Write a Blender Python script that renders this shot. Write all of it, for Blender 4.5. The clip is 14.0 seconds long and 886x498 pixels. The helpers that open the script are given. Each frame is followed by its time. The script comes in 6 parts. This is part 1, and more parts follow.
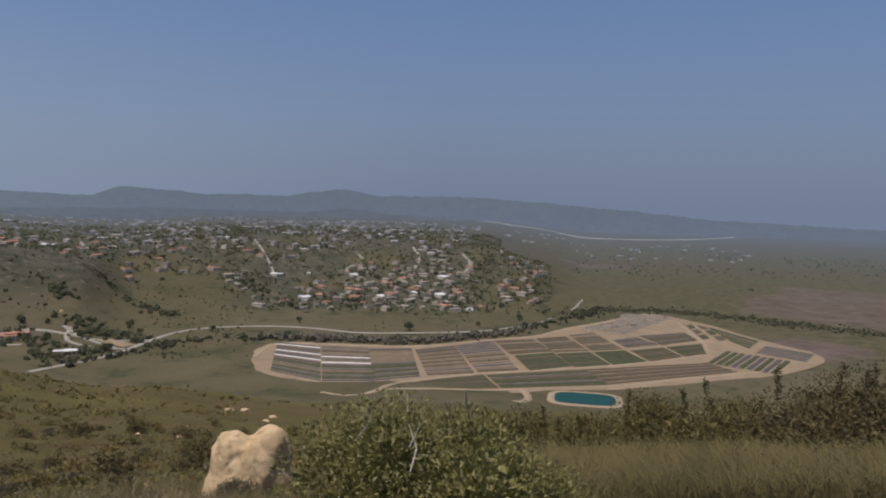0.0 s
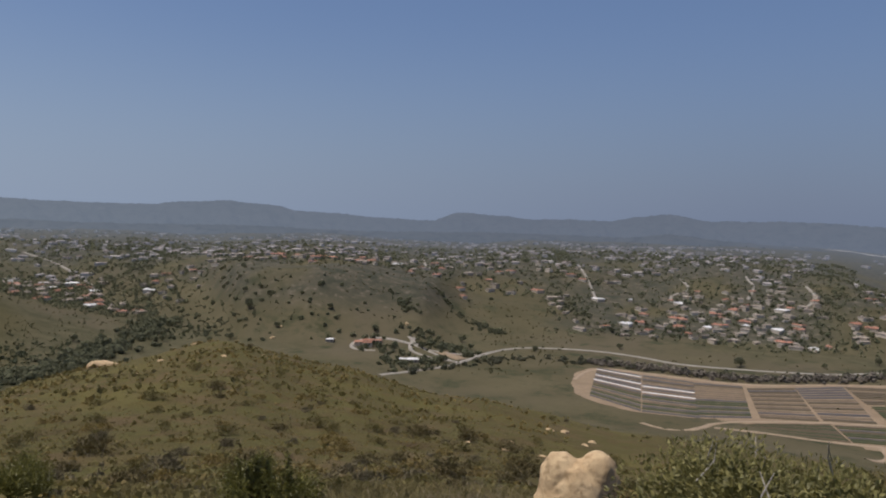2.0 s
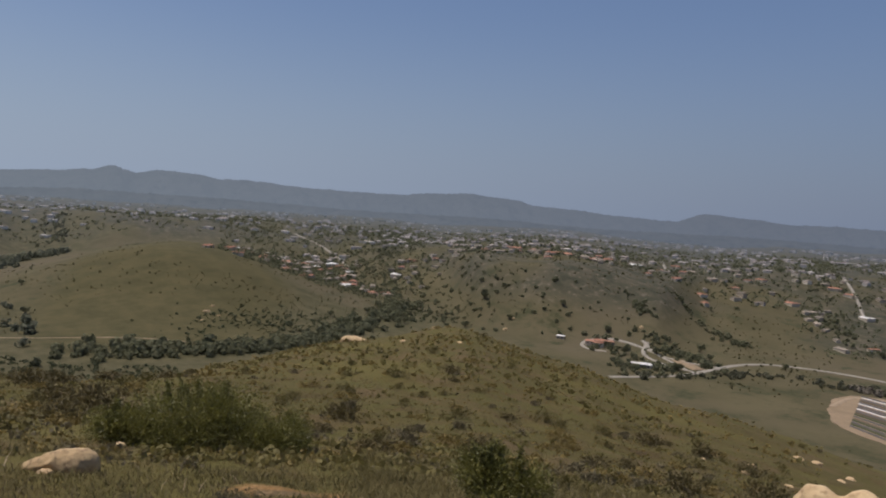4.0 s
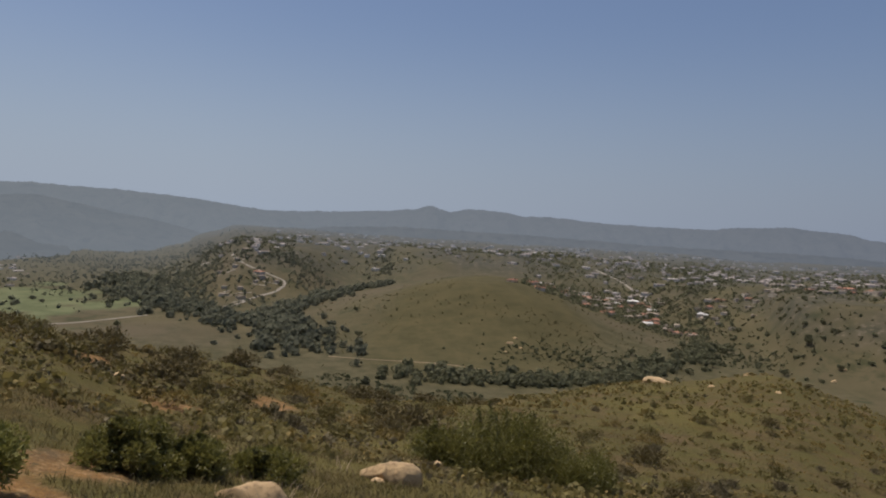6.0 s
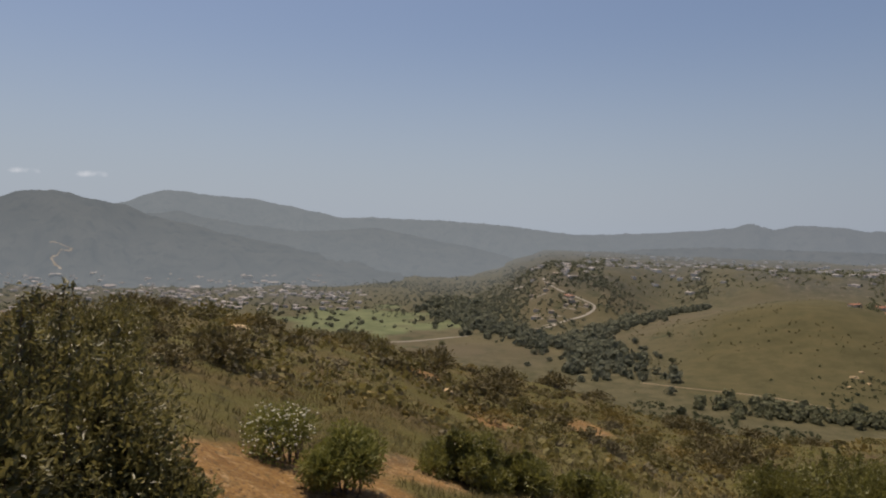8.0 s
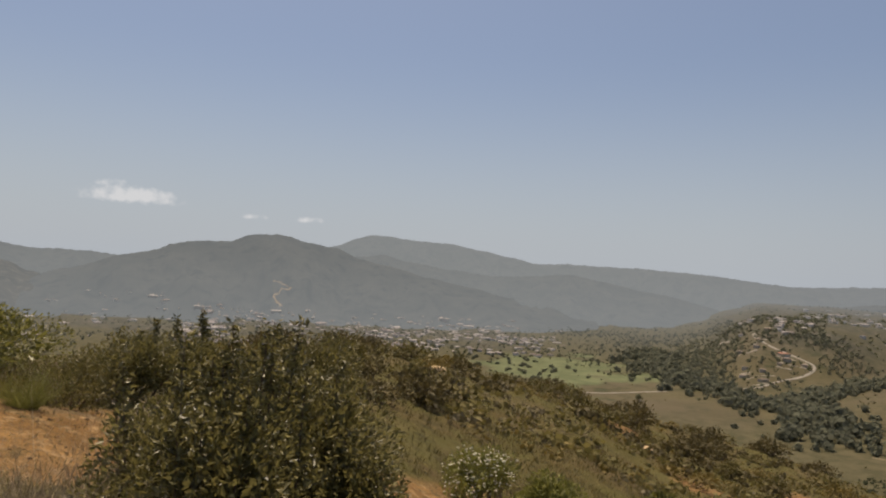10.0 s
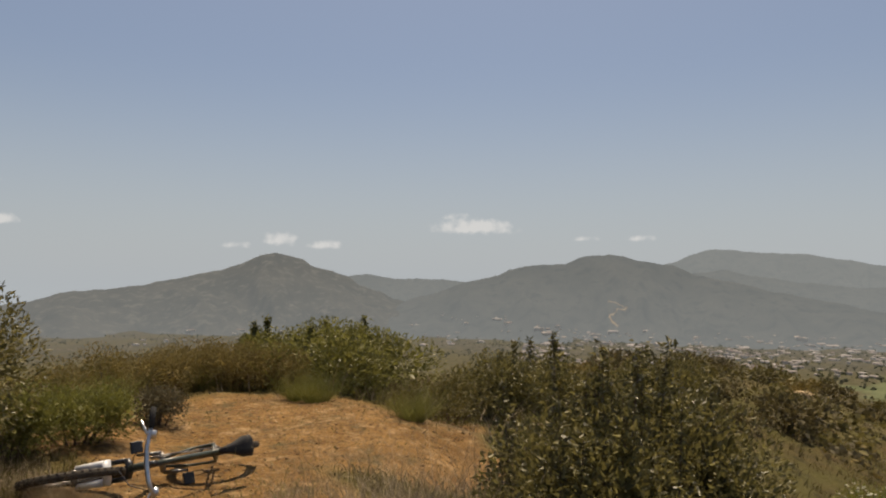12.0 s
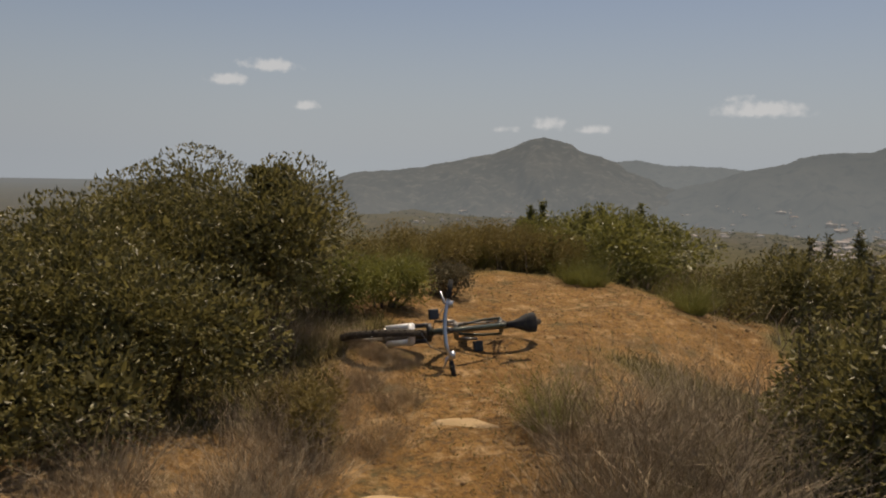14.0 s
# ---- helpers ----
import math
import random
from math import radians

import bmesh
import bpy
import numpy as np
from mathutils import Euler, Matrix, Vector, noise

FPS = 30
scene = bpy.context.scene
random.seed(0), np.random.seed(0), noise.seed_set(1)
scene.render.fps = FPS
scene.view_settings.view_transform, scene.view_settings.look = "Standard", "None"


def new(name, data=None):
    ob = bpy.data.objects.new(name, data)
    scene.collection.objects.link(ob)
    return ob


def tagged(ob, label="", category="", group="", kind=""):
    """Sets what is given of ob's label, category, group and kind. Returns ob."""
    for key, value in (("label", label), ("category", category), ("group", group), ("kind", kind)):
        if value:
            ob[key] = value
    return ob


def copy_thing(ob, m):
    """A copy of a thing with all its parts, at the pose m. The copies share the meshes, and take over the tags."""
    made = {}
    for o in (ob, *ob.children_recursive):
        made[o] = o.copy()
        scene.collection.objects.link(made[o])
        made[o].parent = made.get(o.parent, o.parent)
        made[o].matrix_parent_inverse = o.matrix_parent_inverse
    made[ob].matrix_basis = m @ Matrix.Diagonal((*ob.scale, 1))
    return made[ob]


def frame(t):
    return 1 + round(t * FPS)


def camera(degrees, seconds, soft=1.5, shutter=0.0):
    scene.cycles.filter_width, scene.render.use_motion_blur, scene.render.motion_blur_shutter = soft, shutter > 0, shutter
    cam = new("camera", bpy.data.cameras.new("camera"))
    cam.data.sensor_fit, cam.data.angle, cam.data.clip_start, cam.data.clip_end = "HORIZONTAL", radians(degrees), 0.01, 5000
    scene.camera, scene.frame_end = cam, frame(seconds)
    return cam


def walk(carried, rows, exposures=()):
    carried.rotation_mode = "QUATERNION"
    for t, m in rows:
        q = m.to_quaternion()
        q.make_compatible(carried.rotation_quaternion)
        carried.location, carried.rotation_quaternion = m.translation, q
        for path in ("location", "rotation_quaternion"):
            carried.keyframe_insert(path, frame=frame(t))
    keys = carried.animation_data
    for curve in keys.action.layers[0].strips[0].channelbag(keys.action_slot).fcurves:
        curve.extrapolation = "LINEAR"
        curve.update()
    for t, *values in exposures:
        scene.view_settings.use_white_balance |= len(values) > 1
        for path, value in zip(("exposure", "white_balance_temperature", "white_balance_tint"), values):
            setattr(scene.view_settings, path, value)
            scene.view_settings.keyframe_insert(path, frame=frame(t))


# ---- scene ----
cam = camera(62.97, 14.0, soft=2.0)
# seconds, x, y, z, yaw, pitch, roll
PATH = [
    (0.0, 0.002, 0.360, 1.600, -0.88, -3.48, 1.35),
    (0.5, -0.027, 0.359, 1.600, 3.86, -3.17, 1.36),
    (1.0, -0.071, 0.353, 1.600, 11.35, -2.46, 1.46),
    (1.5, -0.106, 0.344, 1.600, 17.25, -2.87, 1.79),
    (2.0, -0.146, 0.329, 1.600, 24.30, -2.11, 1.49),
    (2.2, -0.158, 0.323, 1.600, 26.50, -1.96, 1.47),
    (4.3, -0.264, 0.245, 1.600, 46.61, -3.29, 3.39),
    (4.5, -0.276, 0.231, 1.600, 49.56, -3.18, 2.92),
    (5.0, -0.302, 0.195, 1.600, 57.12, -3.01, 2.64),
    (5.5, -0.318, 0.169, 1.600, 62.27, -2.54, 2.45),
    (6.0, -0.330, 0.143, 1.600, 66.41, -1.89, 3.34),
    (6.5, -0.343, 0.108, 1.600, 72.45, -0.97, 3.07),
    (7.0, -0.353, 0.071, 1.600, 79.00, -0.61, 3.49),
    (7.2, -0.356, 0.052, 1.600, 82.12, -0.68, 2.84),
    (9.3, -0.355, -0.058, 1.600, 98.65, -0.28, 2.67),
    (9.5, -0.353, -0.070, 1.600, 100.48, 0.24, 2.84),
    (10.0, -0.345, -0.103, 1.600, 106.02, 2.06, 2.84),
    (10.5, -0.335, -0.132, 1.600, 111.05, 3.93, 3.29),
    (11.0, -0.319, -0.167, 1.600, 117.62, 4.44, 3.21),
    (11.5, -0.296, -0.205, 1.600, 125.17, 3.57, 2.34),
    (12.0, -0.269, -0.240, 1.600, 131.95, 2.90, 0.53),
    (12.5, -0.241, -0.267, 1.600, 138.52, 1.10, 1.01),
    (13.0, -0.209, -0.293, 1.600, 145.31, -1.84, 0.87),
    (13.5, -0.184, -0.310, 1.600, 149.75, -4.02, 1.14),
    (14.0, -0.168, -0.318, 1.600, 152.58, -6.57, 1.78),
]


def aim(yaw, pitch, roll):
    """The camera's turn: heading left of +y, tilt up, lean to its left."""
    return Matrix.Rotation(radians(yaw), 4, "Z") @ Matrix.Rotation(radians(90 + pitch), 4, "X") @ Matrix.Rotation(radians(roll), 4, "Z")


walk(cam, [(t, Matrix.Translation((x, y, z)) @ aim(a, b, c)) for t, x, y, z, a, b, c in PATH],
     exposures=[(0.0, -0.09, 5460, 13), (5.0, -0.13, 5720, 13), (7.0, -0.04, 6050, 13), (9.5, 0.15, 6580, 13), (11.0, 0.23, 6800, 11), (12.0, 0.17, 6880, 11), (14.0, -0.09, 6780, 12)])

from mathutils.bvhtree import BVHTree

# ---- light ----
SUN_AZ, SUN_EL = 126.0, 68.0
world = bpy.data.worlds.new("sky")
scene.world = world
world.use_nodes = True
wt = world.node_tree
sky = wt.nodes.new("ShaderNodeTexSky")
sky.sky_type = "NISHITA"
sky.sun_disc = False
sky.sun_elevation = radians(SUN_EL)
sky.sun_rotation = radians(-SUN_AZ)
sky.altitude, sky.air_density, sky.dust_density, sky.ozone_density = 0, 1.0, 1.9, 2.0
# a grey-lavender veil of smog over the clear sky
smog = wt.nodes.new("ShaderNodeMix")
smog.data_type = "RGBA"
smog.inputs[0].default_value = 0.34
smog.inputs[7].default_value = (2.3, 2.72, 3.68, 1)
wt.links.new(sky.outputs[0], smog.inputs[6])
# thicker and paler low down, brightest on the sun's side
way = wt.nodes.new("ShaderNodeTexCoord")
split = wt.nodes.new("ShaderNodeSeparateXYZ")
wt.links.new(way.outputs["Generated"], split.inputs[0])
low = wt.nodes.new("ShaderNodeMapRange")
low.interpolation_type = "SMOOTHSTEP"
for i, v in ((1, -0.03), (2, 0.31), (3, 0.9), (4, 0.0)):
    low.inputs[i].default_value = v
wt.links.new(split.outputs[2], low.inputs[0])
toward = wt.nodes.new("ShaderNodeVectorMath")
toward.operation = "DOT_PRODUCT"
toward.inputs[1].default_value = (-math.sin(radians(SUN_AZ)), math.cos(radians(SUN_AZ)), 0)
wt.links.new(way.outputs["Generated"], toward.inputs[0])
side = wt.nodes.new("ShaderNodeMapRange")
for i, v in ((1, -0.6), (2, 0.75)):
    side.inputs[i].default_value = v
wt.links.new(toward.outputs["Value"], side.inputs[0])
veil = wt.nodes.new("ShaderNodeMix")
veil.data_type = "RGBA"
veil.inputs[6].default_value = (2.45, 2.70, 3.2, 1)
veil.inputs[7].default_value = (4.6, 5.1, 5.55, 1)
wt.links.new(side.outputs[0], veil.inputs[0])
haze = wt.nodes.new("ShaderNodeMix")
haze.data_type = "RGBA"
wt.links.new(low.outputs[0], haze.inputs[0])
wt.links.new(smog.outputs[2], haze.inputs[6])
wt.links.new(veil.outputs[2], haze.inputs[7])
wt.links.new(haze.outputs[2], wt.nodes["Background"].inputs[0])
wt.nodes["Background"].inputs[1].default_value = 0.085
sun = new("sun", bpy.data.lights.new("sun", "SUN"))
sun.data.energy, sun.data.angle, sun.data.color = 4.5, radians(0.6), (1.0, 0.85, 0.665)
sa, se = radians(SUN_AZ), radians(SUN_EL)
sun_way = Vector((-math.sin(sa) * math.cos(se), math.cos(sa) * math.cos(se), math.sin(se)))
sun.matrix_world = Matrix.Translation(sun_way * 60) @ sun_way.to_track_quat("Z", "Y").to_matrix().to_4x4()
scene.view_settings.exposure = 0.0

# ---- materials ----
# emission colours that imitate daylight scattered by smog, away from the sun and towards it
HAZE_AWAY, HAZE_SUNWARD = (0.170, 0.184, 0.205), (0.232, 0.252, 0.258)


def material(name, dark, light, scale=4.0, rough=0.85, bump=0.0, fine=None, metal=0.0, island=0.0, obj=0.0, through_light=0.0, spec=0.3, speck=None):
    """Two-scale noise colour between dark and light, with optional relief, per-leaf or per-object variation and translucency."""
    m = bpy.data.materials.new(name)
    m.use_nodes = True
    nt = m.node_tree
    bsdf = nt.nodes["Principled BSDF"]
    bsdf.inputs["Roughness"].default_value = rough
    bsdf.inputs["Metallic"].default_value = metal
    bsdf.inputs["Specular IOR Level"].default_value = spec
    geo = nt.nodes.new("ShaderNodeNewGeometry")
    tex = nt.nodes.new("ShaderNodeTexNoise")
    tex.inputs["Scale"].default_value = scale
    tex.inputs["Detail"].default_value = 6
    tex.inputs["Roughness"].default_value = 0.65
    co = nt.nodes.new("ShaderNodeTexCoord")
    nt.links.new(co.outputs["Object"], tex.inputs["Vector"])
    ramp = nt.nodes.new("ShaderNodeMapRange")
    ramp.inputs[1].default_value, ramp.inputs[2].default_value = 0.3, 0.7
    nt.links.new(tex.outputs["Fac"], ramp.inputs[0])
    value = ramp.outputs[0]
    for k, out in ((island, geo.outputs["Random Per Island"]), (obj, None)):
        if k:
            if out is None:
                out = nt.nodes.new("ShaderNodeObjectInfo").outputs["Random"]
            mix = nt.nodes.new("ShaderNodeMix")
            mix.inputs[0].default_value = k
            nt.links.new(value, mix.inputs[2])
            nt.links.new(out, mix.inputs[3])
            value = mix.outputs[0]
    col = nt.nodes.new("ShaderNodeMix")
    col.data_type = "RGBA"
    col.inputs[6].default_value = (*dark, 1)
    col.inputs[7].default_value = (*light, 1)
    nt.links.new(value, col.inputs[0])
    colour = col.outputs[2]
    if speck:
        grain = nt.nodes.new("ShaderNodeTexNoise")
        grain.inputs["Scale"].default_value = fine or scale * 9
        grain.inputs["Detail"].default_value = 3
        nt.links.new(co.outputs["Object"], grain.inputs["Vector"])
        cut = nt.nodes.new("ShaderNodeMapRange")
        cut.inputs[1].default_value, cut.inputs[2].default_value = 0.52, 0.68
        nt.links.new(grain.outputs["Fac"], cut.inputs[0])
        over = nt.nodes.new("ShaderNodeMix")
        over.data_type = "RGBA"
        nt.links.new(cut.outputs[0], over.inputs[0])
        nt.links.new(colour, over.inputs[6])
        over.inputs[7].default_value = (*speck, 1)
        colour = over.outputs[2]
    nt.links.new(colour, bsdf.inputs["Base Color"])
    if bump:
        b = nt.nodes.new("ShaderNodeBump")
        b.inputs["Strength"].default_value = 0.8
        b.inputs["Distance"].default_value = bump
        t2 = nt.nodes.new("ShaderNodeTexNoise")
        t2.inputs["Scale"].default_value = fine or scale * 6
        t2.inputs["Detail"].default_value = 5
        nt.links.new(co.outputs["Object"], t2.inputs["Vector"])
        nt.links.new(t2.outputs["Fac"], b.inputs["Height"])
        nt.links.new(b.outputs[0], bsdf.inputs["Normal"])
    if through_light:
        tr = nt.nodes.new("ShaderNodeBsdfTranslucent")
        nt.links.new(colour, tr.inputs[0])
        add = nt.nodes.new("ShaderNodeMixShader")
        add.inputs[0].default_value = through_light
        nt.links.new(bsdf.outputs[0], add.inputs[1])
        nt.links.new(tr.outputs[0], add.inputs[2])
        nt.links.new(add.outputs[0], nt.nodes["Material Output"].inputs[0])
    return m


def haze_glow(m, share, start=0.0, reach=1.0, low=0.0):
    """Paints daylight haze into a far material as emission: none up to a start distance from the summit, the full share
    at its reach, and some more low down.
    """
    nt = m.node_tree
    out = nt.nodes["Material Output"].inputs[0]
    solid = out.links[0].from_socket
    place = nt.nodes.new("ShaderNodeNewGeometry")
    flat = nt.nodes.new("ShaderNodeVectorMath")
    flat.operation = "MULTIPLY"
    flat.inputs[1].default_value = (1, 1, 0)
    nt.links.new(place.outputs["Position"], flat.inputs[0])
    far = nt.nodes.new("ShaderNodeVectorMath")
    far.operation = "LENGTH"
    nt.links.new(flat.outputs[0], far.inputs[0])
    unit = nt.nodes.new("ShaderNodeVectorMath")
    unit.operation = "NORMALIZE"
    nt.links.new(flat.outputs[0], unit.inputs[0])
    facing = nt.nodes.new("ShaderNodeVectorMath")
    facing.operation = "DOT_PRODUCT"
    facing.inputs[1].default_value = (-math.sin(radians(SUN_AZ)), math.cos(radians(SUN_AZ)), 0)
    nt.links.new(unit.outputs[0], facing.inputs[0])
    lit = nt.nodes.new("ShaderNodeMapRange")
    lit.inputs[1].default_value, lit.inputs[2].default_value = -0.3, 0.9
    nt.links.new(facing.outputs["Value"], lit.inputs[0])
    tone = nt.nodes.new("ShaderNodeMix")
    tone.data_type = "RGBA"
    tone.inputs[6].default_value = (*HAZE_AWAY, 1)
    tone.inputs[7].default_value = (*HAZE_SUNWARD, 1)
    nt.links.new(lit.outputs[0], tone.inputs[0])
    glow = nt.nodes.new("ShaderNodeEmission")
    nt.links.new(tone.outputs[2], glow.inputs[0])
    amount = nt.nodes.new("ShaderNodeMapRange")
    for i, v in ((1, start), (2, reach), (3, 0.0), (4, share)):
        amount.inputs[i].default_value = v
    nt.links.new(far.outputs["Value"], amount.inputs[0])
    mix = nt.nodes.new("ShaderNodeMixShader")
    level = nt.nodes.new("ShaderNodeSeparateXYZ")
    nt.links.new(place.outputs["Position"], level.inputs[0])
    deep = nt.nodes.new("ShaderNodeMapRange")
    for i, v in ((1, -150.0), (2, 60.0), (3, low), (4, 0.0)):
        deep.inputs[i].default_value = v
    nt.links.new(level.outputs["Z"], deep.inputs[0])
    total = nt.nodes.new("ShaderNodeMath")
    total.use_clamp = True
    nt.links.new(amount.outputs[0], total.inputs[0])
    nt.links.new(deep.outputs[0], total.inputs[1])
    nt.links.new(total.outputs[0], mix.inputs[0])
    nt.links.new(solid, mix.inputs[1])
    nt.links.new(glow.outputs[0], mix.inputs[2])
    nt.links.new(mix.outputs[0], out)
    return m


def ground_material():
    """Hill soil, dry grass, green scrub, bare orange dirt, valley turf and lawns, laid out by the ground's own masks."""
    m = bpy.data.materials.new("hill_ground")
    m.use_nodes = True
    nt = m.node_tree
    bsdf = nt.nodes["Principled BSDF"]
    bsdf.inputs["Roughness"].default_value = 0.95
    bsdf.inputs["Specular IOR Level"].default_value = 0.1
    co = nt.nodes.new("ShaderNodeTexCoord")

    def tex(scale, detail=5, lo=0.35, hi=0.65, rough=0.6):
        n = nt.nodes.new("ShaderNodeTexNoise")
        n.inputs["Scale"].default_value = scale
        n.inputs["Detail"].default_value = detail
        n.inputs["Roughness"].default_value = rough
        nt.links.new(co.outputs["Object"], n.inputs["Vector"])
        r = nt.nodes.new("ShaderNodeMapRange")
        r.inputs[1].default_value, r.inputs[2].default_value = lo, hi
        nt.links.new(n.outputs["Fac"], r.inputs[0])
        return r.outputs[0]

    def mix(fac, a, b):
        n = nt.nodes.new("ShaderNodeMix")
        n.data_type = "RGBA"
        if isinstance(fac, float):
            n.inputs[0].default_value = fac
        else:
            nt.links.new(fac, n.inputs[0])
        for slot, v in ((6, a), (7, b)):
            if isinstance(v, tuple):
                n.inputs[slot].default_value = (*v, 1)
            else:
                nt.links.new(v, n.inputs[slot])
        return n.outputs[2]

    def mask(name):
        a = nt.nodes.new("ShaderNodeAttribute")
        a.attribute_name = name
        return a.outputs["Fac"]

    # near hill: dry grass and litter
    near = mix(tex(1.6, 7), (0.062, 0.043, 0.019), (0.118, 0.082, 0.036))
    near = mix(tex(0.45, 8, 0.36, 0.54, 0.7), near, (0.088, 0.077, 0.024))
    near = mix(tex(3.2, 8, 0.52, 0.66, 0.75), near, (0.036, 0.032, 0.013))
    near = mix(tex(5.0, 7, 0.56, 0.70, 0.7), near, (0.150, 0.122, 0.043))
    near = mix(tex(0.16, 6, 0.52, 0.64, 0.7), near, (0.112, 0.080, 0.038))
    near = mix(tex(0.055, 6, 0.50, 0.66, 0.7), near, (0.122, 0.104, 0.030))
    near = mix(tex(0.11, 7, 0.54, 0.68, 0.75), near, (0.066, 0.045, 0.020))
    # far hillsides: olive grass and dark scrub
    far = mix(tex(0.012, 6), (0.074, 0.064, 0.032), (0.102, 0.087, 0.046))
    far = mix(tex(0.05, 7, 0.54, 0.66, 0.75), far, (0.058, 0.055, 0.027))
    far = mix(tex(0.004, 3, 0.45, 0.7), far, (0.100, 0.083, 0.050))
    far = mix(tex(0.022, 6, 0.53, 0.64, 0.7), far, (0.048, 0.049, 0.023))
    colour = mix(mask("far"), near, far)
    colour = mix(mask("scrub"), colour, mix(tex(0.06, 6, 0.4, 0.6), (0.062, 0.057, 0.028), (0.096, 0.084, 0.045)))
    plots = mix(tex(0.045, 7, 0.4, 0.6, 0.75), (0.045, 0.047, 0.030), (0.092, 0.080, 0.054))
    plots = mix(tex(0.09, 4, 0.58, 0.7), plots, (0.165, 0.14, 0.105))
    colour = mix(mask("garden"), colour, plots)
    colour = mix(mask("lawn"), colour, mix(tex(0.02, 5), (0.082, 0.096, 0.044), (0.142, 0.152, 0.075)))
    colour = mix(mask("grassy"), colour, mix(tex(0.03, 6), (0.060, 0.054, 0.023), (0.088, 0.075, 0.033)))
    colour = mix(mask("fallow"), colour, mix(tex(0.03, 6), (0.085, 0.064, 0.05), (0.135, 0.104, 0.084)))
    dirt = mix(tex(2.2), (0.172, 0.094, 0.031), (0.28, 0.161, 0.056))
    dirt = mix(tex(26.0, 4, 0.48, 0.66), dirt, (0.105, 0.066, 0.034))
    dirt = mix(tex(0.9, 5, 0.52, 0.64), dirt, (0.125, 0.088, 0.045))
    dirt = mix(tex(2.6, 7, 0.54, 0.66, 0.75), dirt, (0.098, 0.078, 0.036))
    dirt = mix(tex(7.0, 6, 0.52, 0.68, 0.7), dirt, (0.36, 0.24, 0.118))
    colour = mix(mask("dirt"), colour, dirt)
    nt.links.new(colour, bsdf.inputs["Base Color"])
    b = nt.nodes.new("ShaderNodeBump")
    b.inputs["Distance"].default_value = 0.05
    b.inputs["Strength"].default_value = 0.7
    nt.links.new(tex(14.0, 6, 0.2, 0.8), b.inputs["Height"])
    nt.links.new(b.outputs[0], bsdf.inputs["Normal"])
    # aerial haze painted as emission over the ground from 1400 m outwards
    return haze_glow(m, 0.72, 1400, 4500)


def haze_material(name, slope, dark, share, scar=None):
    """A distant mountain side: brush on rock with a share of daylight haze painted in as emission."""
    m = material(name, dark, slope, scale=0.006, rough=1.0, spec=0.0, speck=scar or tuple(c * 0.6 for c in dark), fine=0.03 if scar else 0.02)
    return haze_glow(m, share - 0.05, low=0.2 * (1 - share) + 0.04)


def cloud_material():
    """Thin glowing vapour, dense in a cloud's heart and frayed to nothing at its rim."""
    m = bpy.data.materials.new("cloud_vapour")
    m.use_nodes = True
    nt = m.node_tree
    nt.nodes.remove(nt.nodes["Principled BSDF"])
    glow = nt.nodes.new("ShaderNodeEmission")
    glow.inputs[0].default_value = (0.60, 0.61, 0.615, 1)
    clear = nt.nodes.new("ShaderNodeBsdfTransparent")
    body = nt.nodes.new("ShaderNodeAttribute")
    body.attribute_name = "body"
    co = nt.nodes.new("ShaderNodeTexCoord")
    n = nt.nodes.new("ShaderNodeTexNoise")
    n.inputs["Scale"].default_value, n.inputs["Detail"].default_value = 0.014, 6
    nt.links.new(co.outputs["Object"], n.inputs["Vector"])
    fray = nt.nodes.new("ShaderNodeMath")
    fray.operation = "MULTIPLY_ADD"
    fray.inputs[1].default_value = 1.5
    nt.links.new(n.outputs["Fac"], fray.inputs[0])
    nt.links.new(body.outputs["Fac"], fray.inputs[2])
    r = nt.nodes.new("ShaderNodeMapRange")
    r.interpolation_type = "SMOOTHSTEP"
    r.inputs[1].default_value, r.inputs[2].default_value, r.inputs[4].default_value = 0.9, 1.55, 0.8
    nt.links.new(fray.outputs[0], r.inputs[0])
    mix = nt.nodes.new("ShaderNodeMixShader")
    nt.links.new(r.outputs[0], mix.inputs[0])
    nt.links.new(clear.outputs[0], mix.inputs[1])
    nt.links.new(glow.outputs[0], mix.inputs[2])
    nt.links.new(mix.outputs[0], nt.nodes["Material Output"].inputs[0])
    return m


GROUND = ground_material()
CLOUD = cloud_material()
LAUREL = material("laurel_leaf", (0.088, 0.084, 0.020), (0.268, 0.250, 0.064), 3, 0.42, island=0.75, through_light=0.45, spec=0.42)
LAUREL_DARK = material("old_leaf", (0.074, 0.060, 0.024), (0.175, 0.138, 0.054), 3, 0.6, island=0.75, through_light=0.3, spec=0.25)
SUMAC = material("sumac_leaf", (0.060, 0.054, 0.018), (0.27, 0.232, 0.075), 2, 0.42, island=0.85, through_light=0.4, spec=0.45)
MEADOW = material("meadow_blade", (0.118, 0.098, 0.035), (0.24, 0.196, 0.078), 0.7, 0.8, island=0.6, through_light=0.35)
OLIVE = material("olive_leaf", (0.090, 0.077, 0.024), (0.205, 0.168, 0.054), 3, 0.6, island=0.7, through_light=0.3)
HERB = material("hill_herb_leaf", (0.112, 0.096, 0.030), (0.235, 0.195, 0.064), 3, 0.7, island=0.7, through_light=0.4)
SAGE = material("sage_leaf", (0.112, 0.094, 0.048), (0.20, 0.166, 0.092), 3, 0.8, island=0.7, through_light=0.2)
YELLOW = material("yellow_brush_leaf", (0.135, 0.105, 0.03), (0.28, 0.205, 0.062), 3, 0.7, island=0.7, through_light=0.3)
BROOM = material("broom_twig", (0.145, 0.112, 0.036), (0.285, 0.218, 0.074), 3, 0.8, island=0.7, through_light=0.35)
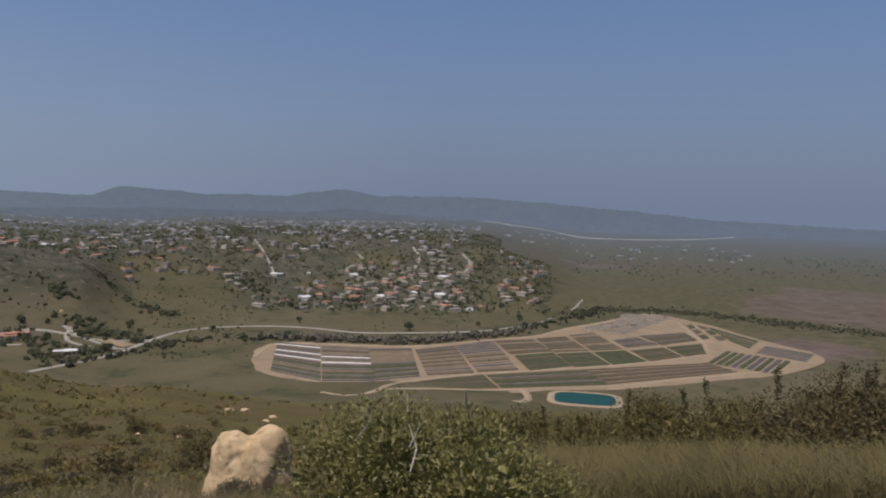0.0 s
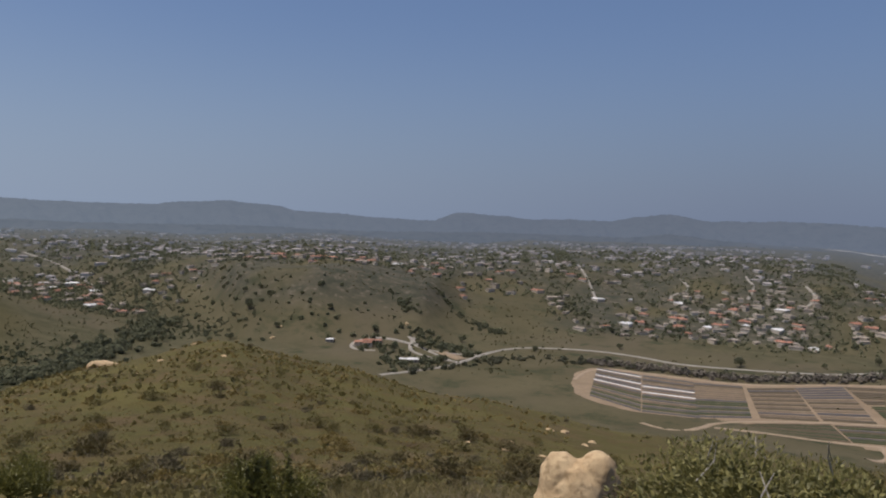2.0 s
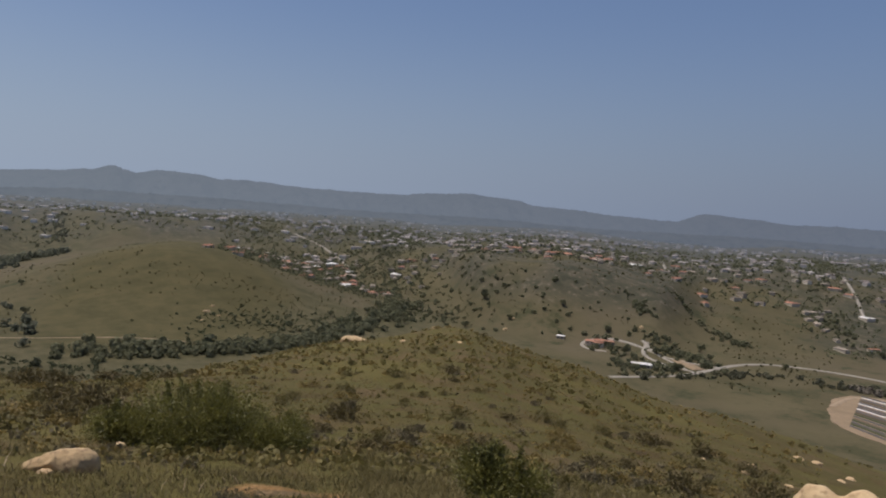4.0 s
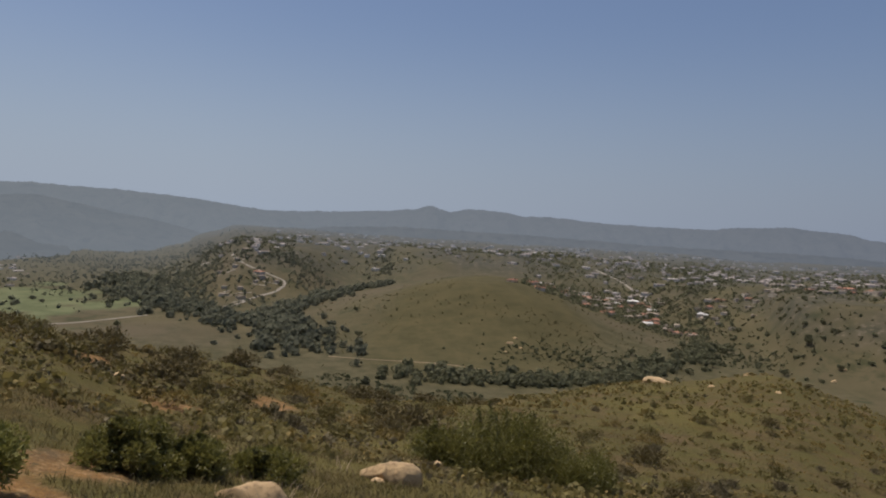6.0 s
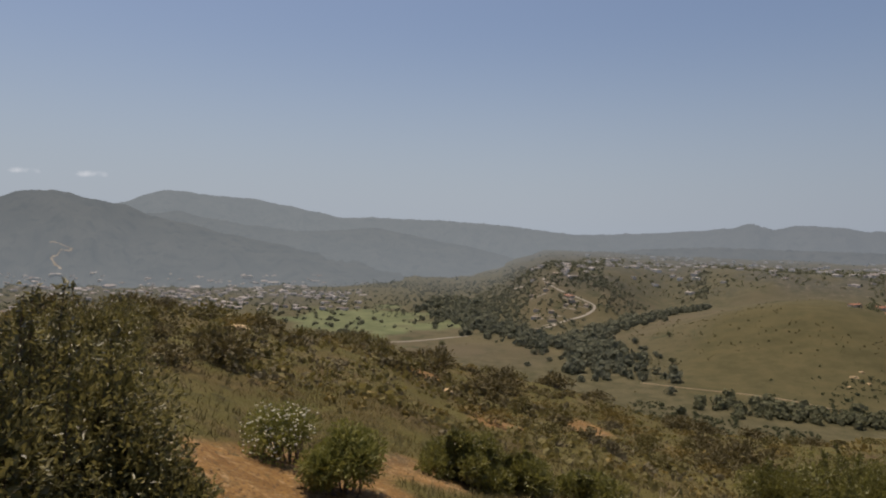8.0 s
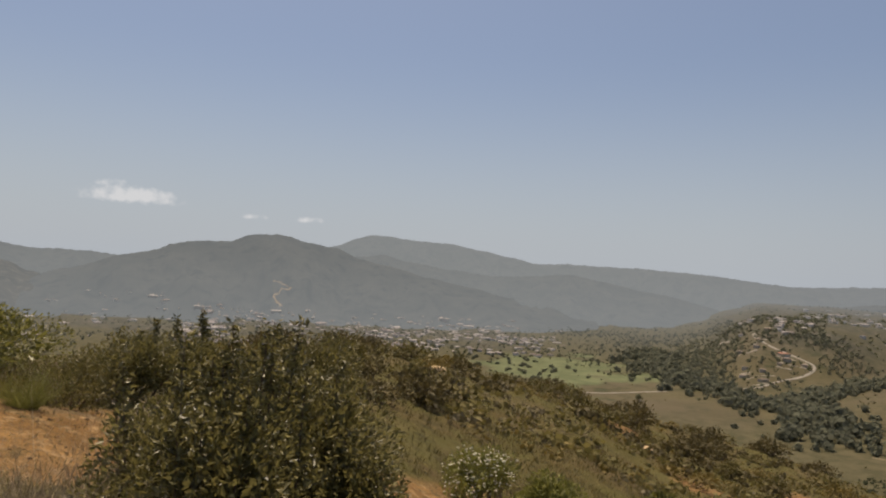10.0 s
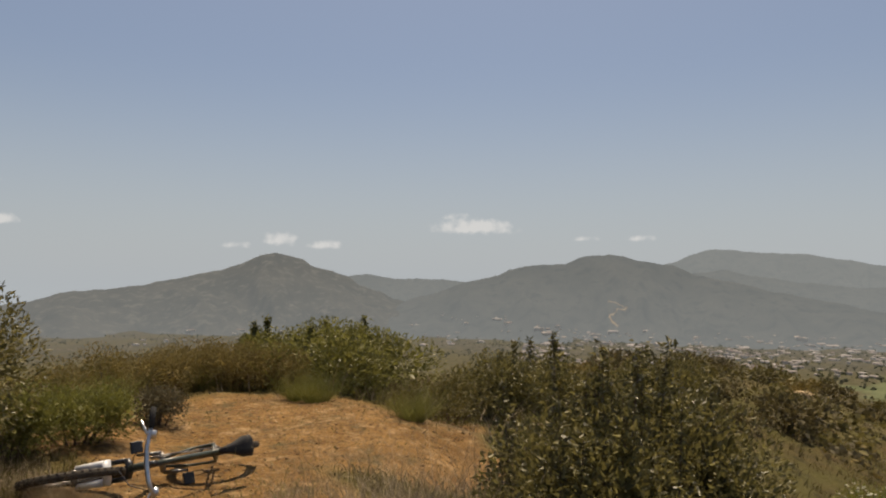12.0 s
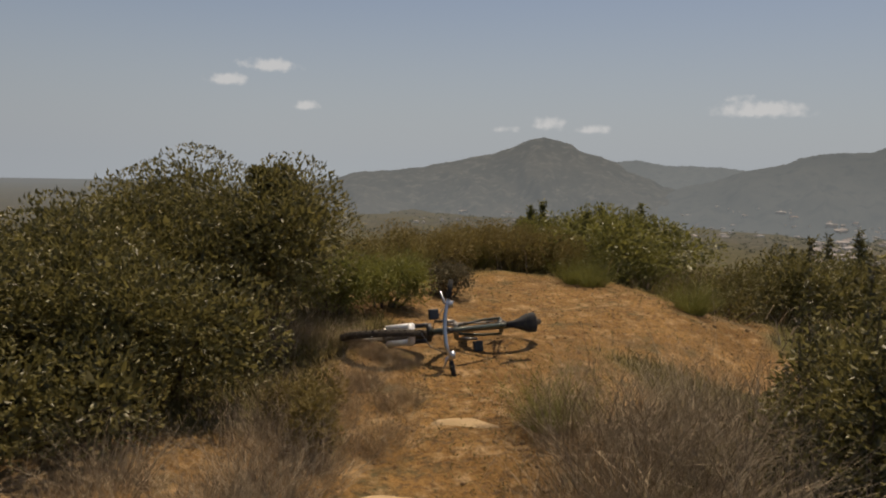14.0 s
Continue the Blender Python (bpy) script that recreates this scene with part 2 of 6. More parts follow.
FRESH = material("fresh_grass_blade", (0.13, 0.135, 0.03), (0.27, 0.255, 0.065), 3, 0.6, island=0.7, through_light=0.35)
GRIT = material("dirt_crumb", (0.15, 0.092, 0.042), (0.30, 0.195, 0.095), 9, 0.95, island=0.7)
STRAW = material("dry_grass_blade", (0.085, 0.065, 0.033), (0.20, 0.155, 0.085), 3, 0.8, island=0.8, through_light=0.25)
GREEN_GRASS = material("green_grass_blade", (0.062, 0.053, 0.016), (0.15, 0.122, 0.042), 3, 0.7, island=0.8, through_light=0.3)
TWIG = material("dead_twig", (0.17, 0.125, 0.072), (0.46, 0.365, 0.235), 6, 0.9, island=0.8)
BARE = material("bleached_stem", (0.24, 0.21, 0.17), (0.40, 0.36, 0.30), 12, 0.9)
BARK = material("shrub_bark", (0.07, 0.05, 0.035), (0.15, 0.11, 0.08), 14, 0.9, bump=0.004)
PETAL = material("white_petal", (0.50, 0.47, 0.34), (0.70, 0.66, 0.50), 8, 0.8, island=0.6)
OAK_LEAF = material("scrub_oak_leaf", (0.115, 0.108, 0.031), (0.31, 0.275, 0.09), 3, 0.5, island=0.8, through_light=0.35, spec=0.35)
SANDSTONE = material("pale_sandstone", (0.40, 0.275, 0.14), (0.60, 0.45, 0.255), 3.0, 0.92, bump=0.03, fine=9, speck=(0.34, 0.235, 0.12))
BOULDER = material("tan_boulder", (0.33, 0.225, 0.11), (0.50, 0.365, 0.20), 2.5, 0.92, bump=0.02, fine=12, speck=(0.25, 0.175, 0.095))
FAR_LEAF = material("tree_leaf", (0.115, 0.118, 0.066), (0.190, 0.188, 0.112), 0.4, 0.9, island=0.75, through_light=0.5, spec=0.1)
SCRUB_LEAF = material("hill_scrub_leaf", (0.085, 0.080, 0.038), (0.150, 0.135, 0.068), 0.4, 0.9, island=0.75, through_light=0.5, spec=0.1)
CANYON_LEAF = material("canyon_oak_leaf", (0.118, 0.125, 0.085), (0.19, 0.192, 0.132), 0.4, 0.9, island=0.75, through_light=0.5, spec=0.1)
YARD_LEAF = material("yard_tree_leaf", (0.070, 0.078, 0.042), (0.145, 0.150, 0.085), 0.4, 0.9, island=0.75, through_light=0.5, spec=0.1)
RIVER_LEAF = material("willow_leaf", (0.090, 0.090, 0.055), (0.160, 0.154, 0.100), 0.3, 0.9, island=0.8, through_light=0.5, spec=0.1)
# far leaves with haze painted in as emission, growing with distance
TOWN_LEAF = haze_glow(material("far_tree_leaf", (0.082, 0.088, 0.060), (0.13, 0.134, 0.092), 0.3, 0.9, island=0.8, through_light=0.5, spec=0.1), 0.72, 1400, 4500)
GREY_LEAF = material("bare_willow", (0.115, 0.098, 0.074), (0.185, 0.158, 0.12), 0.3, 0.9, island=0.8)
TRUNK = material("tree_bark", (0.06, 0.045, 0.03), (0.12, 0.09, 0.065), 2, 0.9)
STUCCO = material("stucco", (0.36, 0.30, 0.22), (0.66, 0.58, 0.46), 0.2, 0.9, obj=0.85)
TILE_RED = material("clay_roof", (0.22, 0.105, 0.062), (0.38, 0.19, 0.12), 0.4, 0.85, obj=0.7)
ROOF_GREY = material("shingle_roof", (0.11, 0.092, 0.072), (0.32, 0.265, 0.205), 0.4, 0.85, obj=0.85)
ROOF_WHITE = material("white_roof", (0.50, 0.47, 0.43), (0.68, 0.66, 0.62), 0.4, 0.7)
# far walls and roofs glow with painted haze beyond 1100 m
STUCCO_FAR = haze_glow(material("far_stucco", (0.30, 0.26, 0.21), (0.62, 0.56, 0.48), 0.02, 0.9, island=0.85), 0.72, 1100, 3200)
ROOF_FAR = haze_glow(material("far_roof", (0.15, 0.105, 0.08), (0.46, 0.41, 0.36), 0.02, 0.85, island=0.9), 0.72, 1100, 3200)
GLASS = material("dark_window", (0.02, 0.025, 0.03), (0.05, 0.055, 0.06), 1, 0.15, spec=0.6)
# pale road colour plus an emissive haze share that rises with distance
FAR_ROAD = haze_glow(material("far_pale_road", (0.34, 0.32, 0.28), (0.46, 0.43, 0.38), 0.02, 0.95), 0.6, 1400, 4500)
ROAD = material("pale_road", (0.21, 0.188, 0.152), (0.31, 0.278, 0.228), 0.05, 0.95)
TRACK = material("dirt_track", (0.235, 0.175, 0.11), (0.335, 0.255, 0.165), 0.08, 0.95, bump=0.1, fine=0.6)
SOIL = material("farm_soil", (0.20, 0.142, 0.082), (0.29, 0.215, 0.13), 0.05, 0.95, bump=0.08, fine=0.8, speck=(0.17, 0.13, 0.09))
CROP = material("crop_row", (0.036, 0.042, 0.016), (0.068, 0.070, 0.027), 0.25, 0.85, obj=0.3, speck=(0.07, 0.062, 0.035), fine=1.5)
CROP_DULL = material("mixed_crop_row", (0.060, 0.048, 0.026), (0.110, 0.082, 0.046), 0.25, 0.85, obj=0.3, speck=(0.10, 0.08, 0.055), fine=1.5)
FALLOW = material("fallow_row", (0.115, 0.082, 0.05), (0.185, 0.135, 0.082), 0.2, 0.9, obj=0.4, speck=(0.10, 0.08, 0.05), fine=1.2)
FILM = material("row_cover", (0.50, 0.49, 0.46), (0.70, 0.69, 0.66), 0.2, 0.5)
DARK_ROW = material("shade_cloth_row", (0.052, 0.045, 0.040), (0.088, 0.076, 0.066), 0.2, 0.7)
WATER = material("pond_water", (0.012, 0.048, 0.044), (0.018, 0.062, 0.055), 0.1, 0.55, spec=0.12, bump=0.02, fine=2)
YARD_SOIL = material("trodden_soil", (0.10, 0.082, 0.06), (0.20, 0.165, 0.125), 0.09, 0.95, bump=0.1, fine=0.7, speck=(0.27, 0.22, 0.16))
TYRE = material("dusty_tyre_rubber", (0.042, 0.036, 0.029), (0.10, 0.082, 0.06), 18, 0.95, bump=0.002, fine=200)
RUBBER = material("tyre_rubber", (0.018, 0.018, 0.018), (0.045, 0.042, 0.038), 30, 0.85, bump=0.002, fine=200)
BLACK = material("black_paint", (0.012, 0.012, 0.013), (0.03, 0.03, 0.03), 20, 0.35, spec=0.5)
ALLOY = material("brushed_alloy", (0.50, 0.50, 0.50), (0.66, 0.66, 0.66), 40, 0.32, metal=0.9)
WHITE = material("white_fork_paint", (0.68, 0.68, 0.66), (0.80, 0.80, 0.78), 20, 0.35, spec=0.5)
GREEN_PAINT = material("dark_green_paint", (0.035, 0.045, 0.032), (0.06, 0.072, 0.05), 20, 0.35, spec=0.5)
LEATHER = material("saddle_vinyl", (0.013, 0.013, 0.014), (0.028, 0.028, 0.028), 25, 0.75)
STEEL = material("chain_steel", (0.16, 0.15, 0.14), (0.30, 0.29, 0.27), 60, 0.4, metal=0.9)

# ---- terrain ----



def lattice(ix, iy, seed):
    n = (ix * 374761393 + iy * 668265263 + seed * 1442695041) & 0xFFFFFFFF
    n = ((n ^ (n >> 13)) * 1274126177) & 0xFFFFFFFF
    return ((n ^ (n >> 16)) & 0xFFFF) / 65535.0


def value_noise(x, y, seed=0):
    ix, iy = np.floor(x).astype(np.int64), np.floor(y).astype(np.int64)
    u, v = x - ix, y - iy
    u, v = u * u * (3 - 2 * u), v * v * (3 - 2 * v)
    a, b = lattice(ix, iy, seed), lattice(ix + 1, iy, seed)
    c, d = lattice(ix, iy + 1, seed), lattice(ix + 1, iy + 1, seed)
    return (a + (b - a) * u) * (1 - v) + (c + (d - c) * u) * v - 0.5


def fbm(x, y, octaves=4, seed=0):
    total, amp = 0 * x, 1.0
    for k in range(octaves):
        total = total + amp * value_noise(x, y, seed + k)
        x, y, amp = x * 2.03 + 17.1, y * 2.03 - 9.7, amp * 0.5
    return total


def ease(v, lo, hi):
    u = np.clip((v - lo) / (hi - lo), 0, 1)
    return u * u * (3 - 2 * u)


# the hill under the camera: heading, then its height 10, 30, 60, 130, 300 and 600 m out
HILL = np.array([
    (-35, -1.6, -7.0, -15.5, -35, -85, -150), (-10, -2.2, -8.5, -17.6, -36, -84, -150), (10, -2.4, -9.2, -17.8, -35, -82, -149),
    (24, -2.5, -8.8, -15.8, -30, -84, -150), (33, -2.6, -8.4, -14.2, -24.8, -80, -150), (41, -2.6, -8.0, -12.8, -20.8, -78, -150),
    (50, -2.6, -7.8, -13.0, -24.0, -82, -150), (60, -2.5, -7.5, -13.3, -29.0, -86, -150), (70, -2.3, -6.9, -13.4, -38, -90, -150),
    (84, -1.9, -5.6, -10.6, -38, -92, -150), (98, -1.3, -3.0, -8.6, -36, -92, -150), (112, -0.5, -1.6, -7.5, -36, -92, -150),
    (140, 0.24, -2.7, -12, -38, -94, -150), (175, 0.36, -2.8, -13, -40, -95, -150)], float)
RING = np.array([0.0, 10, 30, 60, 130, 300, 600])
# the tableland with the houses: heading, foot, brow, rise
TABLE = np.array([
    (-12, 1000, 1700, 0), (-7.6, 1000, 1350, 40), (-4, 980, 1500, 66), (0, 960, 1650, 78), (10, 930, 1700, 80), (18, 880, 1500, 78),
    (22, 900, 1350, 66), (26, 840, 1090, 68), (34, 850, 1075, 86), (39.5, 880, 1110, 80), (43, 1020, 1500, 72), (47, 1080, 1700, 80), (55, 1250, 1900, 85), (66, 1300, 1800, 85),
    (73, 1450, 1950, 88), (78, 1250, 1750, 92), (82, 1200, 1720, 92), (84.3, 1320, 1760, 62), (86.3, 1550, 2050, 18), (88.5, 1900, 2400, 0), (97, 2200, 2800, 0)], float)
VALLEY = -150.0
DIRT = ((143, 7.15, 1.75, 1.9), (148.5, 5.0, 1.6, 1.0), (149, 3.0, 1.4, 0.42), (99, 7.4, 1.7, 1.4), (106.5, 6.0, 1.3, 0.9), (91.5, 9.6, 1.1, 0.8), (54, 11.5, 0.5, 1.0), (86, 22, 2.5, 0.8), (79, 30, 3.5, 0.9), (92, 32, 3.5, 0.9), (167, 3.1, 0.7, 0.9), (172, 3.5, 0.5, 1.1))


def polar(x, y):
    return np.hypot(x, y), np.degrees(np.arctan2(-x, y))


def spot(az, r):
    a = radians(az)
    return -r * math.sin(a), r * math.cos(a)


def smooth_lookup(keys, column, az):
    """Monotone easing between headings."""
    k = np.clip(np.searchsorted(keys[:, 0], az) - 1, 0, len(keys) - 2)
    u = np.clip((az - keys[k, 0]) / (keys[k + 1, 0] - keys[k, 0]), 0, 1)
    u = 0.5 * u + 0.5 * u * u * (3 - 2 * u)
    return keys[k, column] * (1 - u) + keys[k + 1, column] * u


POND = (-12.4, 580, 18, 24)
POND_AT = spot(POND[0], POND[1])


def height(x, y):
    x, y = np.asarray(x, float), np.asarray(y, float)
    r, az = polar(x, y)
    az = np.where(az < -80, az + 360, az)
    # the side behind the camera closes the circle of headings
    keys = np.vstack([HILL, [(230, -0.6, -5, -15, -40, -95, -150)], [(283, -1.6, -7.0, -15.5, -35, -85, -150)]])
    keys = np.vstack([[(-77, -1.6, -7.0, -15.5, -35, -85, -150)], keys])
    cols = [0 * r] + [smooth_lookup(keys, c, az) for c in range(1, 7)]
    k = np.clip(np.searchsorted(RING, r, side="right") - 1, 0, 5)
    stack = np.stack(cols + [cols[6]], 0)
    pick = lambda i: np.take_along_axis(stack, np.clip(i, 0, 6)[None], 0)[0]
    h = RING[k + 1] - RING[k]
    u = np.clip((r - RING[k]) / h, 0, 1)
    p0, p1 = pick(k), pick(k + 1)
    slope = lambda i: np.where(i <= 0, (pick(np.full_like(k, 1)) - pick(np.full_like(k, 0))) / 10, np.where(i >= 6, 0, (pick(i + 1) - pick(i - 1)) / (RING[np.clip(i + 1, 0, 6)] - RING[np.clip(i - 1, 0, 6)])))
    m0, m1 = slope(k) * h, slope(k + 1) * h
    near = p0 * (2 * u**3 - 3 * u**2 + 1) + m0 * (u**3 - 2 * u**2 + u) + p1 * (3 * u**2 - 2 * u**3) + m1 * (u**3 - u**2)
    near = np.where(r > 600, VALLEY, near)
    azn = np.clip(az, -12, 97)
    foot, brow, rise = (smooth_lookup(TABLE, c, azn) for c in (1, 2, 3))
    table = rise * ease(r, foot, brow)
    bump = 77 * np.exp(-(((az - 62.5) / 7.0) ** 2) / 2) * np.exp(-(((r - 1100) / np.where(r < 1100, 150, 330)) ** 2) / 2)
    relief = np.maximum(table, bump) + 0.35 * np.minimum(table, bump)
    shake = relief / 80 * (9 * fbm(x / 170, y / 170, 5, 3) - 10 * np.abs(fbm(x / 230, y / 230, 3, 9)))
    slope_shake = ease(r, 30, 200) * (1 - ease(r, 480, 640)) * 5 * fbm(x / 60, y / 60, 4, 5)
    fine = 0.5 * fbm(x / 9, y / 9, 3, 11) * ease(r, 12, 60) + 0.16 * fbm(x / 1.3, y / 1.3, 3, 13) * ease(r, 1.2, 4)
    flat = 1 - ease(r, 560, 640) * (1 - ease(relief, 2, 12)) * 0.93
    ground = near + relief + shake + slope_shake + fine * flat
    level = ease(np.hypot(x - POND_AT[0], y - POND_AT[1]), 34, 75)
    return VALLEY - 0.15 + (ground - VALLEY + 0.15) * level


def rest(x, y):
    return float(height(np.array([x]), np.array([y]))[0])


def dirt_mask(x, y):
    best = np.full_like(x, -1.0)
    for az, r, along, across in DIRT:
        cx, cy = spot(az, r)
        a = radians(az)
        du = (x - cx) * -math.sin(a) + (y - cy) * math.cos(a)
        dv = (x - cx) * -math.cos(a) + (y - cy) * -math.sin(a)
        best = np.maximum(best, 1.25 - np.sqrt((du / along) ** 2 + (dv / across) ** 2))
    return ease(best + 0.5 * fbm(x * 1.1, y * 1.1, 4, 21), 0.1, 0.4)


FARM_EDGE = [(-178, 735), (-165, 782), (-73, 770), (-18, 769), (25, 790), (71, 822), (122, 839), (171, 907), (225, 954), (316, 1059), (350, 1010), (375, 950), (393, 840), (425, 766), (400, 716), (318, 655), (278, 647), (161, 594), (112, 596), (65, 578), (14, 579), (-27, 576), (-47, 597), (-116, 608), (-142, 628), (-162, 655)]


def inside(poly, x, y):
    """How far inside an outline each place lies, as 0 or 1."""
    odd = np.zeros(x.shape, bool)
    for (x0, y0), (x1, y1) in zip(poly, poly[1:] + poly[:1]):
        hit = ((y0 > y) != (y1 > y)) & (x < (x1 - x0) * (y - y0) / (y1 - y0 + 1e-9) + x0)
        odd ^= hit
    return odd


def garden_mask(x, y):
    """Where houses and their gardens cover the tableland and the valley town."""
    r, az = polar(x, y)
    az = np.where(az < -80, az + 360, az)
    foot, brow, rise = (smooth_lookup(TABLE, c, np.clip(az, -12, 97)) for c in (1, 2, 3))
    high = ease(r, foot + 0.35 * (brow - foot), foot + 0.7 * (brow - foot)) * ease(rise, 20, 50) * ease(-az, -88, -84)
    front = ease(r, 990, 1060) * ease(az, -6, -2) * (1 - ease(az, 12, 18))
    town = ease(r, 1480, 1620) * ease(az, 96, 102)
    return np.maximum(np.maximum(high, front), town) * ease(fbm(x / 90, y / 90, 3, 61), -0.35, 0.05)


def blob(x, y, az, r, along, across):
    cx, cy = spot(az, r)
    a = radians(az)
    du = (x - cx) * -math.sin(a) + (y - cy) * math.cos(a)
    dv = (x - cx) * -math.cos(a) + (y - cy) * -math.sin(a)
    return 1 - np.sqrt((du / along) ** 2 + (dv / across) ** 2)


def mesh_of(name, verts, faces, mat, smooth=False):
    me = bpy.data.meshes.new(name)
    verts = np.asarray(verts, np.float32)
    if isinstance(faces, np.ndarray):
        n, k = faces.shape
        me.vertices.add(len(verts))
        me.vertices.foreach_set("co", verts.ravel())
        me.loops.add(n * k)
        me.loops.foreach_set("vertex_index", faces.astype(np.int32).ravel())
        me.polygons.add(n)
        me.polygons.foreach_set("loop_start", np.arange(0, n * k, k, dtype=np.int32))
        me.update(calc_edges=True)
    else:
        me.from_pydata([tuple(v) for v in verts], [], faces)
    me.materials.append(mat)
    if smooth:
        me.polygons.foreach_set("use_smooth", np.ones(len(me.polygons), bool))
    me.update()
    return me


def grid_faces(rows, cols, wrap=False):
    i, j = np.meshgrid(np.arange(rows - 1), np.arange(cols if wrap else cols - 1), indexing="ij")
    a = i * cols + j
    b = i * cols + (j + 1) % cols
    return np.stack([a, b, b + cols, a + cols], -1).reshape(-1, 4)


def build_ground():
    az = np.concatenate([np.arange(-44, 196, 0.55), np.arange(196, 316, 2.5)])
    r = [0.25]
    while r[-1] < 4850:
        r.append(r[-1] * (1.026 if r[-1] < 700 else 1.017 if r[-1] < 2200 else 1.05))
    r = np.array(r)
    A, R = np.meshgrid(np.radians(az), r)
    A, R = A.ravel(), R.ravel()
    x, y = -R * np.sin(A), R * np.cos(A)
    z = height(x, y)
    verts = np.concatenate([np.stack([x, y, z], -1), [[0, 0, 0]]])
    faces = grid_faces(len(r), len(az), wrap=True)
    me = mesh_of("ground", verts, faces[:, ::-1].copy(), GROUND, smooth=True)
    bm = bmesh.new()
    bm.from_mesh(me)
    bm.verts.ensure_lookup_table()
    centre = bm.verts[len(verts) - 1]
    for j in range(len(az)):
        bm.faces.new((bm.verts[(j + 1) % len(az)], bm.verts[j], centre)).smooth = True
    bmesh.ops.recalc_face_normals(bm, faces=bm.faces)
    bm.to_mesh(me)
    bm.free()
    x, y = np.append(x, 0), np.append(y, 0)
    rr, aa = polar(x, y)
    aa = np.where(aa < -80, aa + 360, aa)
    masks = {
        "dirt": dirt_mask(x, y) * (rr < 45),
        "far": ease(rr, 90, 380),
        "garden": np.clip(garden_mask(x, y), 0, 1),
        "lawn": np.clip(ease(blob(x, y, 96.6, 1290, 290, 190) + 0.8 * fbm(x / 70, y / 70, 4, 31), 0.1, 0.3), 0, 1),
        "grassy": np.clip(ease(blob(x, y, 63, 960, 300, 165) + 0.25 * fbm(x / 80, y / 80, 4, 36), 0.0, 0.3) * 0.8, 0, 1),
        "fallow": np.clip(0.1 * ease(blob(x, y, 86.5, 930, 120, 80) + 0.3 * fbm(x / 50, y / 50, 3, 37), 0.0, 0.3) + np.maximum(ease(blob(x, y, -29.8, 1360, 330, 150) + 0.35 * fbm(x / 90, y / 90, 4, 33), 0.0, 0.25) * 0.75, np.maximum(ease(blob(x, y, -28.6, 905, 75, 60) + 0.4 * fbm(x / 30, y / 30, 3, 34), 0.0, 0.3), 0.8 * ease(blob(x, y, -13, 1950, 90, 110) + 0.4 * fbm(x / 60, y / 60, 3, 35), 0.0, 0.3))), 0, 1),
        "scrub": np.clip(0.9 * ease(rr, 470, 600) * (1 - ease(rr, 850, 960)) * ease(aa, 47, 55) * (1 - ease(aa, 93, 100)) + ease(rr, 90, 250) * ease(aa, 108, 116) + ease(rr, 250, 400) * ease(aa, 150, 160) + ease(rr, 1150, 1350) * ease(aa, 83, 86) + ease(rr, 1350, 1900) * (0.75 + 0.25 * ease(aa, 84, 96)) + ease(fbm(x / 260, y / 260, 4, 41), 0.12, 0.3) * ease(rr, 640, 800) + ease(-aa, 8, 14) * ease(rr, 1000, 1200) * 0.8, 0, 1),
    }
    for name, v in masks.items():
        at = me.attributes.new(name, "FLOAT", "POINT")
        at.data.foreach_set("value", v.astype(np.float32))
    tagged(new("ground", me), "dry grassy chaparral hills falling to a wide valley", "ground", kind="structure")


build_ground()


def build_ridge(name, label, profile, distance, depth, mat, foot=-165, rough=0.34, seed=0):
    """A mountain chain: crest heights by heading, spurs and gullies on the side that faces the valley."""
    keys = np.array(profile, float)
    az = np.arange(keys[0, 0], keys[-1, 0] + 0.01, 0.16)
    el = smooth_lookup(np.c_[keys], 1, az)
    crest = np.tan(np.radians(el + 0.1)) * distance + 1.6
    crest = crest + distance * 0.0011 * fbm(az * 1.6, az * 0 + seed, 4, seed + 50) + distance * 0.0011 * fbm(az * 9.0, az * 0 + seed, 2, seed + 60)
    n = 44
    rows = []
    if isinstance(depth, list):
        depth = np.interp(az, *zip(*depth))
    for i in range(n):
        s = i / (n - 1)
        d = distance - depth * s + 0 * az
        spur = fbm(az * distance / 9000 + 3.1 + 1.3 * s, az * 0 + s * 1.6 + seed, 6, seed + 70) - 0.55 * np.abs(fbm(az * distance / 5200 + 1.7 - 0.9 * s, az * 0 + s * 1.9 + seed, 4, seed + 80))
        z = foot + (crest - foot) * np.clip((1 - s) ** 1.15 + spur * rough * 4 * s * (1 - s), 0, 1.0 - 0.25 * s)
        z = np.where(s == 1, foot - 8, z)
        rows.append((az, d, z))
    back = (az, np.full_like(az, distance + 120), crest - 160)
    rows = [back] + rows
    a = np.radians(np.concatenate([q[0] for q in rows]))
    d = np.concatenate([q[1] for q in rows])
    z = np.concatenate([q[2] for q in rows])
    me = mesh_of(name, np.stack([-d * np.sin(a), d * np.cos(a), z], -1), grid_faces(len(rows), len(az)), mat, smooth=True)
    return tagged(new(name, me), label, "mountain", kind="structure")


# each ridge has its own share of painted, glowing haze
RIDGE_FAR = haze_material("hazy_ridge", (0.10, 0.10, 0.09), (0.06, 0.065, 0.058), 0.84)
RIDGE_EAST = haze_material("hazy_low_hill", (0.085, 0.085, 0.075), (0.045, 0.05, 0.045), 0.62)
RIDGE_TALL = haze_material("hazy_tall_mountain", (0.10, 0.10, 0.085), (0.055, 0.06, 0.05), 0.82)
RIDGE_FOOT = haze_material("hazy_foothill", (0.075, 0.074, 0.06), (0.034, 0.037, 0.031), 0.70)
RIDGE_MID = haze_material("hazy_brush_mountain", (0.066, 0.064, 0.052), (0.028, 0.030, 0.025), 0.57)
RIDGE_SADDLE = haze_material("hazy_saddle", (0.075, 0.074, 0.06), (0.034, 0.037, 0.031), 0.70)
